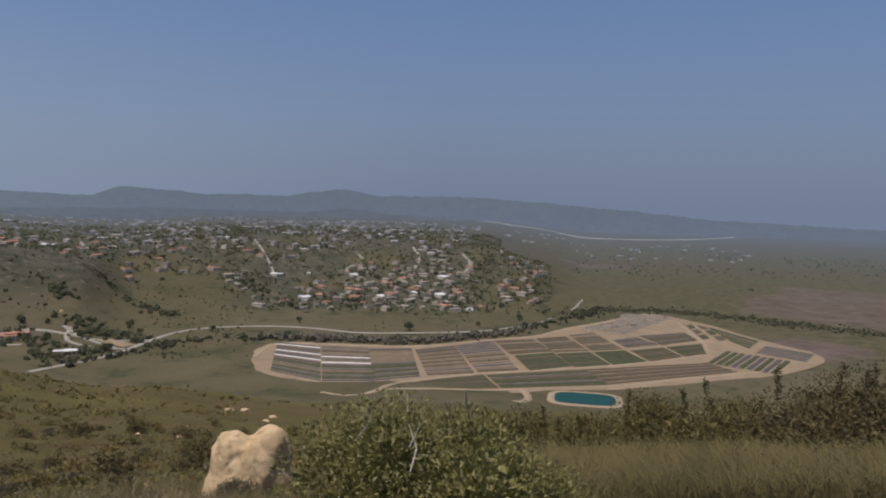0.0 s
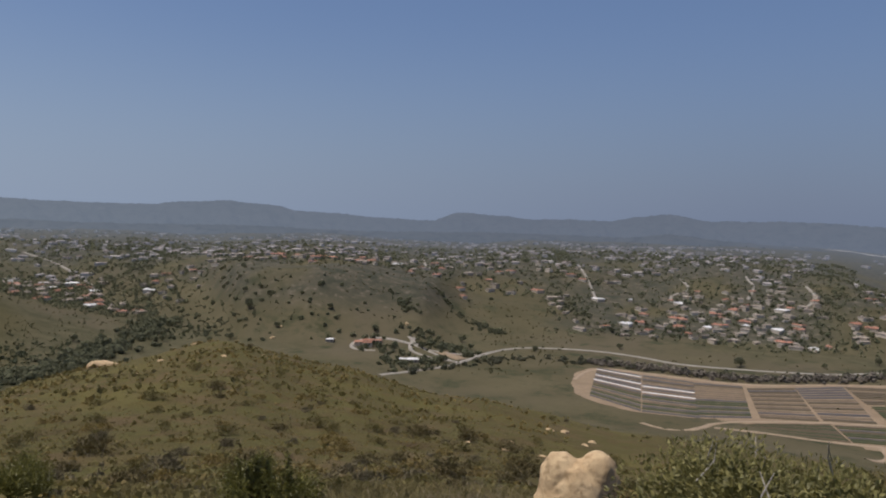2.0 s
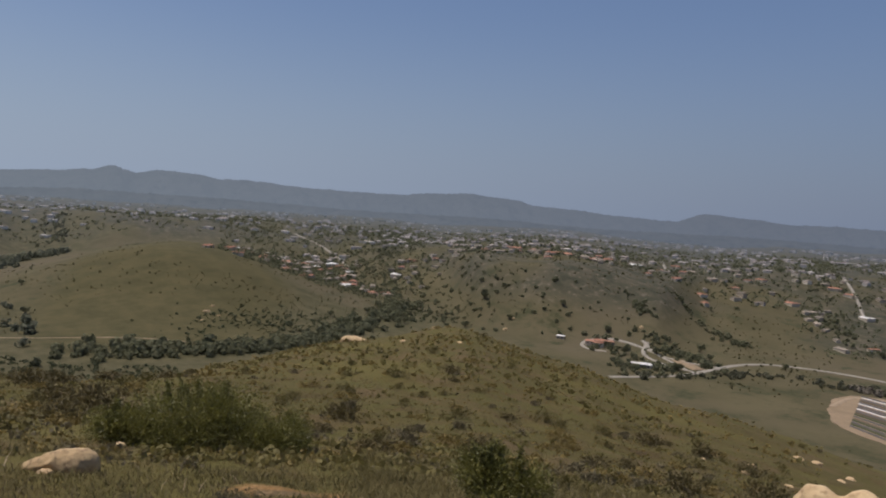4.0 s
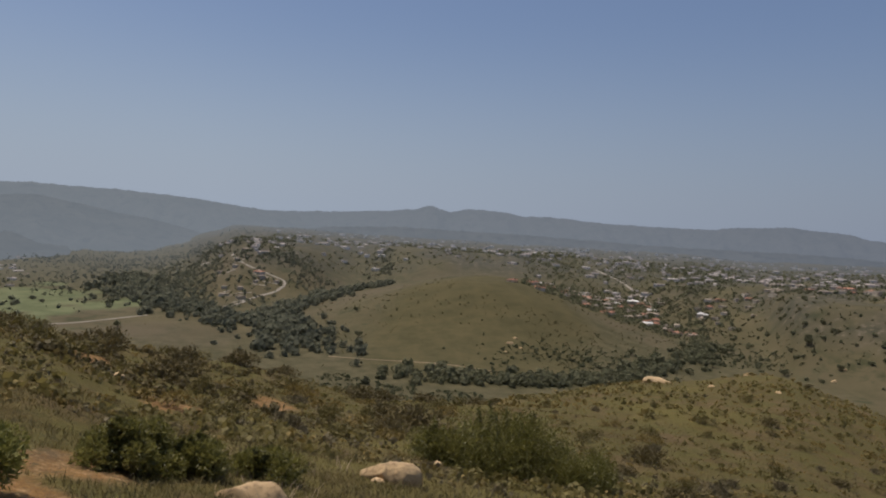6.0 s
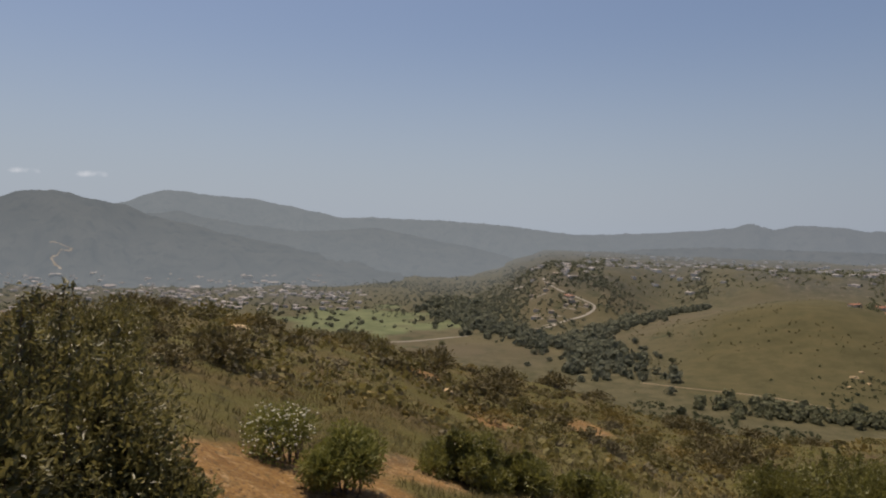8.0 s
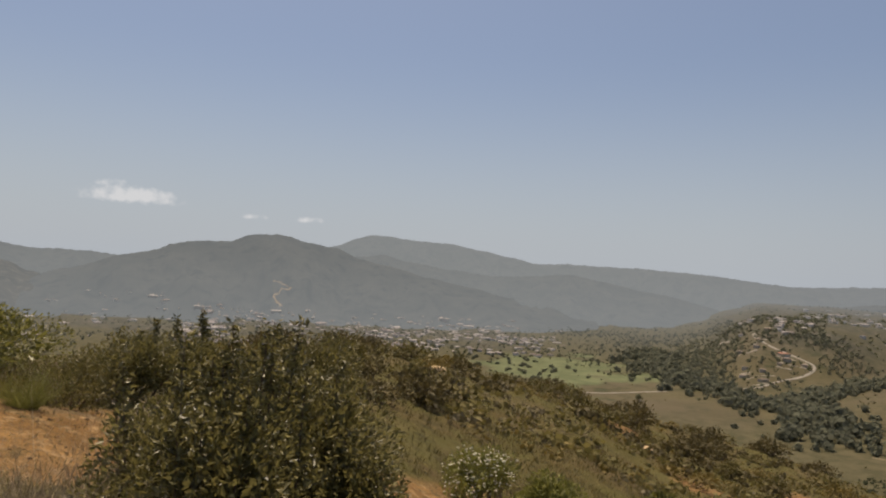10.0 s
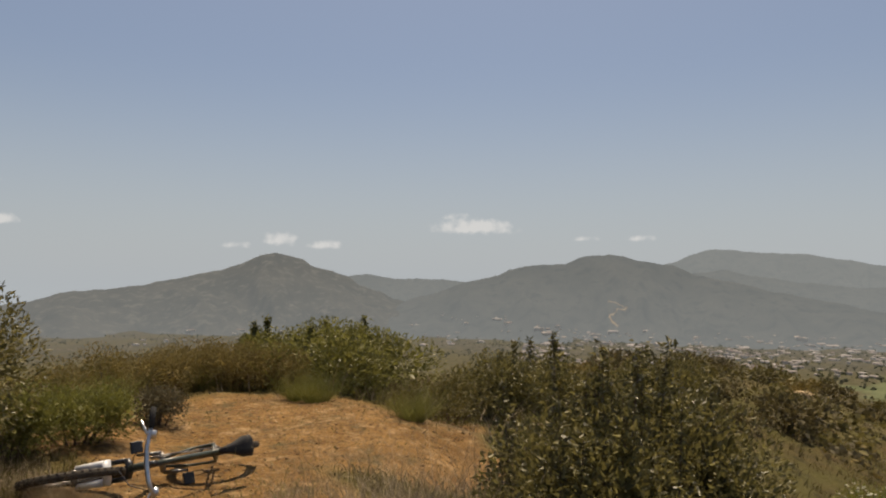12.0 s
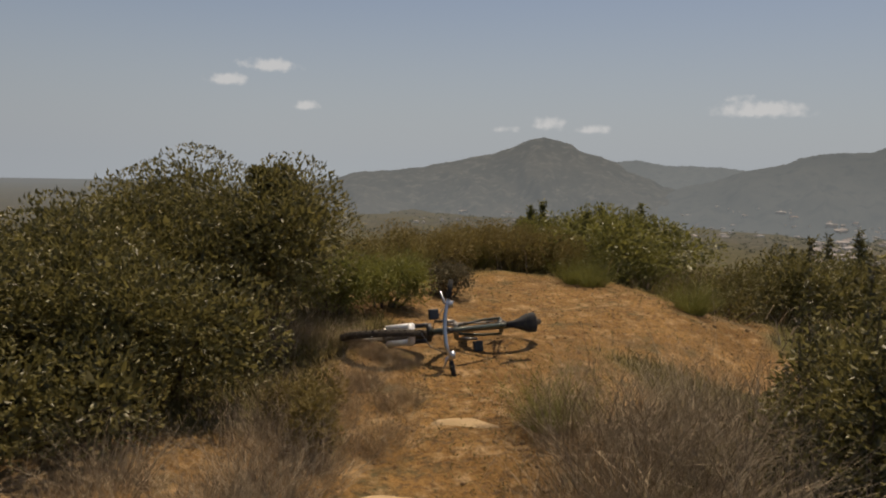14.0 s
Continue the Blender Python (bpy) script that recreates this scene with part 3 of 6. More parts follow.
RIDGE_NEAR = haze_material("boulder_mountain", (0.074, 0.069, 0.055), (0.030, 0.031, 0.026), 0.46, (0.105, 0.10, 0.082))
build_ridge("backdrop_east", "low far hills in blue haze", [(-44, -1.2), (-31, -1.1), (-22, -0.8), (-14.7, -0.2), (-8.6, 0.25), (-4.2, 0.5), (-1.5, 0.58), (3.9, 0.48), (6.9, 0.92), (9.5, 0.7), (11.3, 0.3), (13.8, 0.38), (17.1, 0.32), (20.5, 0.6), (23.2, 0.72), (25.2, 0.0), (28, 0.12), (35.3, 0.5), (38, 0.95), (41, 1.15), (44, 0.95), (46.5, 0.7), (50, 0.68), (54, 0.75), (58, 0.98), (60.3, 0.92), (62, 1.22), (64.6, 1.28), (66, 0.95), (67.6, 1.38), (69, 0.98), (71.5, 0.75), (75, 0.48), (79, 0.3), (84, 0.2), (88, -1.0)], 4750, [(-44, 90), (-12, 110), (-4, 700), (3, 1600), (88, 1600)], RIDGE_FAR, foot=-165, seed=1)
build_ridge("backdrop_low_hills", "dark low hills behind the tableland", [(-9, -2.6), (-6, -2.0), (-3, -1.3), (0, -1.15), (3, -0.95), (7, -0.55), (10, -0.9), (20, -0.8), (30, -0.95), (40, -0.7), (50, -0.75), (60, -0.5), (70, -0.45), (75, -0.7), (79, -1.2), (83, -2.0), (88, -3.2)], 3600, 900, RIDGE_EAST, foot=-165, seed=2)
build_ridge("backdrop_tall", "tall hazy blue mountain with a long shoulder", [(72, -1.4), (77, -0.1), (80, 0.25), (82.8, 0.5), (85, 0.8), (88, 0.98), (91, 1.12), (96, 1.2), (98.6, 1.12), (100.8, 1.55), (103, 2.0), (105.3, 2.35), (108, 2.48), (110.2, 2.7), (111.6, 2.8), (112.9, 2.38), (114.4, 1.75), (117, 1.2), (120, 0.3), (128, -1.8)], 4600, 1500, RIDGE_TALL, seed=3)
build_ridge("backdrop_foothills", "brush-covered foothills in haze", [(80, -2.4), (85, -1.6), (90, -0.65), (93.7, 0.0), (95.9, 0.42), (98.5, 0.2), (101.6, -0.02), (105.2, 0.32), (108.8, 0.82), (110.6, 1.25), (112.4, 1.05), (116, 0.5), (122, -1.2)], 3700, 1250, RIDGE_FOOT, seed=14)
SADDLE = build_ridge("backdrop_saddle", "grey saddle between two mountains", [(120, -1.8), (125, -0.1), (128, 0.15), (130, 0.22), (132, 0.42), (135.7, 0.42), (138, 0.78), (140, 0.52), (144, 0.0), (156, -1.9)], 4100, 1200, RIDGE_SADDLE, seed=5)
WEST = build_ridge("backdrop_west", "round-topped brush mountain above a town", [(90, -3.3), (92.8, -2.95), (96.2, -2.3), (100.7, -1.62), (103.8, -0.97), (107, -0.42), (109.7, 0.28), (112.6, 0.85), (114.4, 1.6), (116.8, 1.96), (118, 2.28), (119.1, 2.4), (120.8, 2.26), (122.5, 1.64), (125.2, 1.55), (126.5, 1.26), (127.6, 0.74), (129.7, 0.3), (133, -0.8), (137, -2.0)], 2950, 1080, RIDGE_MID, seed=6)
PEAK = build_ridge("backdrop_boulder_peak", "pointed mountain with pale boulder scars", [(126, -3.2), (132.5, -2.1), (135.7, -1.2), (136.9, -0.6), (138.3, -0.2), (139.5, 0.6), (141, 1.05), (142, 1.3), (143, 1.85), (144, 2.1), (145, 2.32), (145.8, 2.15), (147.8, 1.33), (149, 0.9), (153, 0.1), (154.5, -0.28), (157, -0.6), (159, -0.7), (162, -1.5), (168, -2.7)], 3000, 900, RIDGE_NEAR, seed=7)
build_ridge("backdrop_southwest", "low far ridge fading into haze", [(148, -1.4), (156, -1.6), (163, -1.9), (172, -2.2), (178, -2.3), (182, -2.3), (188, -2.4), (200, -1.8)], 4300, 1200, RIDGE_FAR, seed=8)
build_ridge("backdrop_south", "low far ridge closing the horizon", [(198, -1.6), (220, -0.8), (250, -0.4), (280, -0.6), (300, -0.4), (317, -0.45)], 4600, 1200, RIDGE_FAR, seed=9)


SLOPES = BVHTree.FromPolygons(*(lambda obs: ([tuple(v.co) for o in obs for v in o.data.vertices], [tuple(i + sum(len(q.data.vertices) for q in obs[:k]) for i in f.vertices) for k, o in enumerate(obs) for f in o.data.polygons]))([WEST, PEAK, SADDLE]))


def on_slope(x, y):
    """Height of the mountain side or the valley floor at a place."""
    down = SLOPES.ray_cast(Vector((x, y, 900)), Vector((0, 0, -1)))[0]
    floor = rest(x, y)
    return max(down.z, floor) if down else floor


def slope_spot(az, el):
    """Where a line of sight at a heading and a rise meets the mountain side or the valley floor."""
    a, e = radians(az), radians(el)
    way = Vector((-math.sin(a) * math.cos(e), math.cos(a) * math.cos(e), math.sin(e)))
    hit = SLOPES.ray_cast(Vector((0, 0, 1.6)), way)[0]
    far = (VALLEY - 1.6) / min(way.z, -0.02)
    return hit if hit and hit.length < far else way * far

# ---- helpers for things ----


def part(name, me, parent, label=""):
    ob = new(name, me)
    ob.parent = parent
    if label:
        ob["label"] = label
    return ob


def thing(name, at, label, category, group="", turn=0.0, kind=""):
    ob = new(name)
    ob.empty_display_size = 0.2
    ob.matrix_world = Matrix.Translation(at) @ Matrix.Rotation(turn, 4, "Z")
    return tagged(ob, label, category, group, kind)


def bm_mesh(name, bm, mat, smooth=False):
    me = bpy.data.meshes.new(name)
    bmesh.ops.recalc_face_normals(bm, faces=bm.faces)
    bm.to_mesh(me)
    bm.free()
    me.materials.append(mat)
    if smooth:
        me.polygons.foreach_set("use_smooth", np.ones(len(me.polygons), bool))
    return me


def add_box(bm, x0, x1, y0, y1, z0, z1):
    v = [bm.verts.new(p) for p in ((x0, y0, z0), (x1, y0, z0), (x1, y1, z0), (x0, y1, z0), (x0, y0, z1), (x1, y0, z1), (x1, y1, z1), (x0, y1, z1))]
    for f in ((3, 2, 1, 0), (4, 5, 6, 7), (0, 1, 5, 4), (1, 2, 6, 5), (2, 3, 7, 6), (3, 0, 4, 7)):
        bm.faces.new([v[i] for i in f])


def add_roof(bm, x0, x1, y0, y1, z, rise, eave=0.6, hip=0.0, thick=0.25):
    """A pitched roof with eaves; hip pulls the ridge's ends in."""
    x0, x1, y0, y1 = x0 - eave, x1 + eave, y0 - eave, y1 + eave
    ym = (y0 + y1) / 2
    lo = [bm.verts.new(p) for p in ((x0, y0, z), (x1, y0, z), (x1, y1, z), (x0, y1, z))]
    up = [bm.verts.new((v.co.x, v.co.y, z + thick)) for v in lo]
    a, b = bm.verts.new((x0 + hip, ym, z + thick + rise)), bm.verts.new((x1 - hip, ym, z + thick + rise))
    bm.faces.new(lo[::-1])
    for i in range(4):
        bm.faces.new((lo[i], lo[(i + 1) % 4], up[(i + 1) % 4], up[i]))
    bm.faces.new((up[0], up[1], b, a))
    bm.faces.new((up[2], up[3], a, b))
    bm.faces.new((up[1], up[2], b))
    bm.faces.new((up[3], up[0], a))


def tube(bm, points, radii, sides=6, cap=True):
    """A tapered tube through points."""
    rings = []
    pts = [Vector(p) for p in points]
    for i, p in enumerate(pts):
        d = (pts[min(i + 1, len(pts) - 1)] - pts[max(i - 1, 0)]).normalized()
        side = d.cross(Vector((0.31, 0.17, 0.93)))
        if side.length < 0.05:
            side = d.cross(Vector((1, 0, 0)))
        side.normalize()
        up = side.cross(d)
        rings.append([bm.verts.new(p + (side * math.cos(a) + up * math.sin(a)) * radii[i]) for a in (2 * math.pi * k / sides for k in range(sides))])
    for r0, r1 in zip(rings, rings[1:]):
        for k in range(sides):
            bm.faces.new((r0[k], r0[(k + 1) % sides], r1[(k + 1) % sides], r1[k]))
    if cap:
        bm.faces.new(rings[0][::-1])
        bm.faces.new(rings[-1])


def ico(level):
    bm = bmesh.new()
    bmesh.ops.create_icosphere(bm, subdivisions=level, radius=1)
    v = np.array([tuple(q.co) for q in bm.verts])
    f = np.array([[q.index for q in face.verts] for face in bm.faces])
    bm.free()
    return v, f


ICO0 = ico(1)


def clumps(centres, sizes, base, rng, flat=0.8, ragged=0.28):
    """Many uneven leafy clumps in one mesh: centres (n, 3), sizes (n,)."""
    v, f = base
    n = len(centres)
    a = rng.uniform(0, 6.283, n)
    stretch = rng.uniform(0.8, 1.25, (n, 3)) * [1, 1, flat]
    p = v[None] * (1 + rng.normal(0, ragged, (n, len(v), 1)).clip(-0.5, 0.6)) * stretch[:, None]
    c, s = np.cos(a)[:, None], np.sin(a)[:, None]
    p = np.stack([p[..., 0] * c - p[..., 1] * s, p[..., 0] * s + p[..., 1] * c, p[..., 2]], -1)
    p = p * sizes[:, None, None] + centres[:, None]
    faces = f[None] + (np.arange(n) * len(v))[:, None, None]
    return p.reshape(-1, 3), faces.reshape(-1, 3)


def leaves(points, normals, length, width, rng, droop=0.25, up=0.35):
    """Folded pointed leaves at points, turned roughly along normals: each a separate small blade."""
    n = len(points)
    d = normals + rng.normal(0, 0.75, (n, 3)) + [0, 0, up]
    d /= np.linalg.norm(d, axis=1)[:, None] + 1e-9
    side = np.cross(d, rng.normal(0, 1, (n, 3)))
    side /= np.linalg.norm(side, axis=1)[:, None] + 1e-9
    nor = np.cross(side, d)
    L = (length * rng.uniform(0.6, 1.25, n))[:, None]
    w = (width * rng.uniform(0.7, 1.2, n))[:, None]
    base = points
    tip = points + d * L - nor * L * droop
    mid = points + d * L * 0.45
    a = mid + side * w * 0.5 + nor * w * 0.18
    b = mid - side * w * 0.5 + nor * w * 0.18
    v = np.stack([base, a, tip, b], 1).reshape(-1, 3)
    i = np.arange(n)[:, None] * 4
    return v, np.concatenate([i + [0, 1, 2], i + [0, 2, 3]])


def along(points, step):
    """Evenly spaced places along a line, rounded at its bends."""
    pts = np.array(points, float)
    for _ in range(2):
        q = [pts[0]]
        for a, b in zip(pts, pts[1:]):
            q += [a * 0.75 + b * 0.25, a * 0.25 + b * 0.75]
        pts = np.array(q + [pts[-1]])
    seg = np.hypot(*np.diff(pts, axis=0).T)
    s = np.concatenate([[0], np.cumsum(seg)])
    t = np.linspace(0, s[-1], max(3, int(s[-1] / step)))
    return np.stack([np.interp(t, s, pts[:, 0]), np.interp(t, s, pts[:, 1])], -1)


def ribbon(name, label, points, width, mat, step=10, lift=0.3, category="road"):
    c = along(points, step)
    d = np.gradient(c, axis=0)
    n = np.stack([-d[:, 1], d[:, 0]], -1) / np.hypot(d[:, 0], d[:, 1])[:, None]
    w = width * (1 + 0.25 * fbm(c[:, 0] / 30, c[:, 1] / 30, 2, 91))[:, None] / 2
    rows = []
    for k, up in ((-1.15, -1.2), (-1, lift), (0, lift + 0.1), (1, lift), (1.15, -1.2)):
        p = c + n * w * k
        rows.append(np.c_[p, height(p[:, 0], p[:, 1]) + up])
    me = mesh_of(name, np.concatenate(rows), grid_faces(5, len(c))[:, ::-1].copy(), mat)
    return tagged(new(name, me), label, category, kind="structure")


# ---- valley floor: roads, farm and pond ----
ribbon("road_valley", "pale winding valley road", [(168, 985), (149, 942), (95, 890), (54, 862), (-45, 842), (-93, 840), (-123, 860), (-178, 876), (-232, 868), (-276, 846), (-296, 800), (-300, 730), (-309, 679), (-345, 620)], 6.5, ROAD)
ribbon("road_villa", "pale looped driveway of a villa", [(-300, 770), (-341, 762), (-400, 785), (-442, 778), (-458, 745), (-436, 726), (-415, 735)], 5, ROAD, step=5)
ribbon("road_yard", "pale straight lane between paddocks", [(-405, 800), (-355, 760), (-312, 722)], 4, ROAD, step=6)
ribbon("soil_paddock", "bare tan paddock beside a farm lane", [(-345, 768), (-325, 752), (-306, 738)], 16, SOIL, step=5, category="soil")
ribbon("road_barn", "pale farm lane beside paddocks", [(-306, 722), (-345, 728), (-385, 760), (-398, 800)], 5, ROAD, step=6)
ribbon("track_farm", "tan dirt track through the fields", [(-84, 562), (-69, 554), (-52, 554), (-41, 573), (-33, 600), (-9, 619), (46, 647), (100, 663), (157, 682), (219, 708), (272, 737), (300, 766), (316, 818), (325, 885), (334, 964)], 5, TRACK)
ribbon("track_south", "tan dirt track along the field edge", [(-33, 579), (10, 584), (59, 588), (104, 597), (155, 607), (223, 636), (291, 664), (344, 687)], 4.5, TRACK)
ribbon("track_pond", "dirt lane round the irrigation pond", [(78, 591), (81, 565), (70, 543), (63, 537)], 6, TRACK, step=5)
ribbon("track_north", "tan dirt track behind the fields", [(-170, 700), (-168, 776), (-70, 764), (-18, 762), (25, 783), (71, 814), (122, 834), (171, 900), (225, 944), (312, 1040)], 5, TRACK)
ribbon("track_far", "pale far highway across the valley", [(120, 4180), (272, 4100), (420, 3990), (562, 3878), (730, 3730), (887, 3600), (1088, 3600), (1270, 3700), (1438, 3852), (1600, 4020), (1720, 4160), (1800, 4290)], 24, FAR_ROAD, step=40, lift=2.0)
ribbon("road_loop", "pale looping road on a hill of new houses", [(-1213, 119), (-1195, 141), (-1219, 168), (-1281, 206), (-1314, 243), (-1359, 273), (-1388, 281), (-1405, 269), (-1432, 245), (-1466, 217), (-1508, 203), (-1562, 203)], 5.5, ROAD)
ribbon("track_green_hill", "cart track round the foot of a green hill", [(-765, 205), (-724, 262), (-700, 305), (-665, 341), (-620, 372)], 1.4, TRACK)
ribbon("track_meadow", "pale lane across a meadow", [(-980, -190), (-990, -130), (-1010, -95), (-1030, -50), (-1072, -4), (-1100, 30)], 5, ROAD)
ribbon("road_lookout", "pale lane climbing a hill's end", [(209, 1066), (214, 1076), (226, 1105), (236, 1144), (252, 1190)], 3.2, ROAD, step=8)
for terrace in ([(-1746, 137), (-1617, 150), (-1573, 168)], [(-1476, 166), (-1460, 180), (-1445, 195)], [(-1490, 193), (-1496, 206), (-1502, 220)], [(-1382, 226), (-1374, 246), (-1367, 268)], [(-1300, 156), (-1303, 186), (-1309, 206)], [(-1241, 162), (-1250, 176), (-1258, 190)], [(-1413, 222), (-1408, 238), (-1400, 254)], [(-1349, 157), (-1343, 164), (-1337, 171)], [(-1361, 214), (-1358, 226), (-1356, 238)]):
    ribbon("road_terrace", "pale graded terrace for new houses", terrace, 3.6, ROAD, step=6)
zigzag = [slope_spot(*q) for q in ((119.1, -1.2), (117.7, -1.62), (119.0, -2.3), (118.3, -3.1))]
steps = np.concatenate([np.linspace((p.x, p.y), (q.x, q.y), 14, endpoint=False) for p, q in zip(zigzag, zigzag[1:])])
grade = np.gradient(steps, axis=0)
grade = np.stack([-grade[:, 1], grade[:, 0]], -1) / np.hypot(grade[:, 0], grade[:, 1])[:, None]
edges = [np.array([(x, y, on_slope(x, y) + 2.5) for x, y in steps + grade * k]) for k in (2.6, 0, -2.6)]
tagged(new("road_town", mesh_of("road_town", np.concatenate(edges), grid_faces(3, len(steps)), ROAD)), "pale switchback road on a mountain side", "road", kind="structure")
for lane in ([(-394, 1495), (-350, 1440), (-330, 1380), (-290, 1290), (-257, 1190)], [(-150, 1420), (-120, 1330), (-160, 1270), (-110, 1210)], [(-40, 1500), (-20, 1400), (-30, 1300)], [(60, 1420), (75, 1320), (50, 1240)], [(-720, 1540), (-690, 1420), (-640, 1330), (-590, 1230), (-545, 1170)], [(-1389, 993), (-1240, 960), (-1100, 900), (-1000, 850)]):
    ribbon("road_street", "pale hillside street between gardens", lane, 4.8, ROAD, lift=0.8)


edge = along(FARM_EDGE + FARM_EDGE[:1], 6)[:-1]
wob = 4 * fbm(edge[:, 0] / 20, edge[:, 1] / 20, 3, 19)
bm = bmesh.new()
low = [bm.verts.new((x + w, y + w, VALLEY - 0.6)) for (x, y), w in zip(edge, wob)]
high = [bm.verts.new((v.co.x, v.co.y, VALLEY + 0.22)) for v in low]
for i in range(len(low)):
    bm.faces.new((low[i - 1], low[i], high[i], high[i - 1]))
bm.faces.new(high)
bmesh.ops.triangulate(bm, faces=[f for f in bm.faces if len(f.verts) > 4])
tagged(new("soil_farm", bm_mesh("soil_farm", bm, SOIL)), "bare tan farm soil between crop rows", "soil", kind="structure")


def crop_rows(corners, kinds):
    """A field block: raised rows between its far edge and its near edge. g green, d dull, f fallow, w white cover, k dark cloth."""
    a, b, c, d = (Vector((*p, 0)) for p in corners)
    mid = (a + b + c + d) / 4
    look_of = {"g": "green", "d": "mixed green and brown", "f": "bare fallow", "w": "white-covered", "k": "dark cloth-covered"}
    most = max(set(kinds), key=kinds.count)
    ob = thing("field_plot", (mid.x, mid.y, VALLEY), f"farm field block of {look_of[most]} crop rows", "field", "farm field blocks")
    mats = {"g": CROP, "d": CROP_DULL, "f": FALLOW, "w": FILM, "k": DARK_ROW}
    for p in (a, b, c, d):
        p += (p - mid) * 0.045
    share = np.linspace(0, 1, len(kinds) + 1)
    for i, kind in enumerate(kinds):
        fill = 0.34 if kind == "w" else 0.8
        s0 = share[i] + 0.1 * (share[i + 1] - share[i])
        s1 = s0 + fill * (share[i + 1] - share[i])
        l0, r0, l1, r1 = a.lerp(d, s0), b.lerp(c, s0), a.lerp(d, s1), b.lerp(c, s1)
        steps = 14
        rows = []
        top = 1.0 if kind in "gd" else 0.6
        for inset, z in ((0.0, 0.1), (0.12, top * 0.8), (0.5, top), (0.88, top * 0.8), (1.0, 0.1)):
            pts = []
            for k in range(steps + 1):
                u = k / steps
                p = l0.lerp(r0, u).lerp(l1.lerp(r1, u), inset) - mid
                wob = 0.0 if kind == "w" else 0.35 * float(value_noise(np.array([p.x / 6]), np.array([p.y / 6 + i]), 5)[0])
                pts.append((p.x, p.y + wob, z + (wob if 0 < inset < 1 else 0)))
            rows += pts
        me = mesh_of("crop_bed", rows, grid_faces(5, steps + 1)[:, ::-1].copy(), mats[kind])
        part("crop_bed", me, ob)


crop_rows([(-162, 770), (-116, 756), (-93, 610), (-141, 642)], "kwkdkwkkwkdgkfgkgk")
crop_rows([(-113, 756), (-65, 749), (-47, 612), (-90, 609)], "kfkdfkwkfwkgkfgkgk")
crop_rows([(-63, 747), (-20, 754), (-9, 632), (-47, 614)], "kdffffffkggkgkgk")
crop_rows([(-14, 746), (26, 771), (40, 649), (-1, 637)], "dkdfdfdfdfdfkfd")
crop_rows([(28, 774), (70, 805), (82, 664), (45, 654)], "kkkkkfdfdfkfd")
crop_rows([(-3, 614), (47, 641), (57, 594), (-26, 587)], "dgdgddgdgd")
crop_rows([(53, 641), (143, 669), (153, 614), (62, 596)], "dgkdggkgg")
crop_rows([(148, 670), (274, 708), (289, 673), (159, 617)], "dfddfddfddfd")
crop_rows([(73, 805), (117, 820), (129, 754), (84, 735)], "ddfddddfdd")
crop_rows([(87, 727), (128, 746), (136, 685), (94, 663)], "ggdggggdgg")
crop_rows([(123, 825), (159, 843), (169, 761), (131, 749)], "dddfddddfd")
crop_rows([(132, 740), (168, 752), (175, 694), (139, 681)], "ggdggggdgg")
crop_rows([(165, 851), (199, 870), (208, 774), (173, 762)], "dfddddfddd")
crop_rows([(173, 753), (208, 765), (216, 713), (179, 694)], "gggggggggg")
crop_rows([(211, 827), (244, 849), (256, 802), (216, 782)], "kkdkkkdk")
crop_rows([(216, 766), (256, 786), (261, 739), (221, 713)], "dgdddgdd")
crop_rows([(252, 857), (314, 884), (312, 835), (261, 802)], "dkdddkdd")
crop_rows([(262, 789), (308, 811), (293, 756), (266, 742)], "ggdgggdg")
crop_rows([(338, 946), (348, 956), (333, 848), (322, 840)], "gdg")
crop_rows([(353, 952), (360, 944), (351, 843), (339, 831)], "dgd")
crop_rows([(363, 936), (387, 840), (355, 793), (352, 836)], "gdgg")
crop_rows([(321, 771), (278, 711), (326, 669), (367, 724)], "gggkgkgkg")
crop_rows([(383, 809), (415, 768), (384, 726), (353, 768)], "kkkkk")

# work yard behind the fields: trodden soil with spoil heaps
ribbon("soil_yard", "grey-brown trodden work yard behind the fields", [(214, 884), (244, 925), (272, 958), (298, 1000), (312, 1030)], 58, YARD_SOIL, step=6, lift=0.34, category="soil")
rng = np.random.default_rng(61)
for k in range(26):
    u = rng.uniform(0, 1)
    hx, hy = 205 + 105 * u + rng.uniform(-16, 32), 885 + 130 * u + rng.uniform(-18, 10)
    v, f = ico(2)
    v = v * (1 + 0.3 * value_noise(v[:, 0] * 3 + k, v[:, 1] * 3 + v[:, 2], 7))[:, None]
    v = v * np.array((rng.uniform(2, 6), rng.uniform(1.5, 3), rng.uniform(1.0, 2.2)))
    ob = new("soil_heap", mesh_of("soil_heap", v, f, TRACK if k % 3 else YARD_SOIL, smooth=True))
    ob.matrix_world = Matrix.Translation((hx, hy, VALLEY + 0.5)) @ Matrix.Rotation(rng.uniform(0, 3), 4, "Z")
    tagged(ob, "low heap of loose farm soil in a work yard", "heap", "spoil heaps")

# irrigation pond: water, then its raised bank
pond = thing("irrigation_pond", (*POND_AT, VALLEY + 0.3), "teal irrigation pond with a pale earth bank", "pond", turn=radians(POND[0]))
ang = np.linspace(0, 2 * math.pi, 40, endpoint=False)


def pond_ring(k, z):
    sx, sy = np.sign(np.cos(ang)), np.sign(np.sin(ang))
    return np.c_[sx * np.abs(np.cos(ang)) ** 0.5 * POND[3] * k, sy * np.abs(np.sin(ang)) ** 0.5 * POND[2] * k, np.full(40, z)]


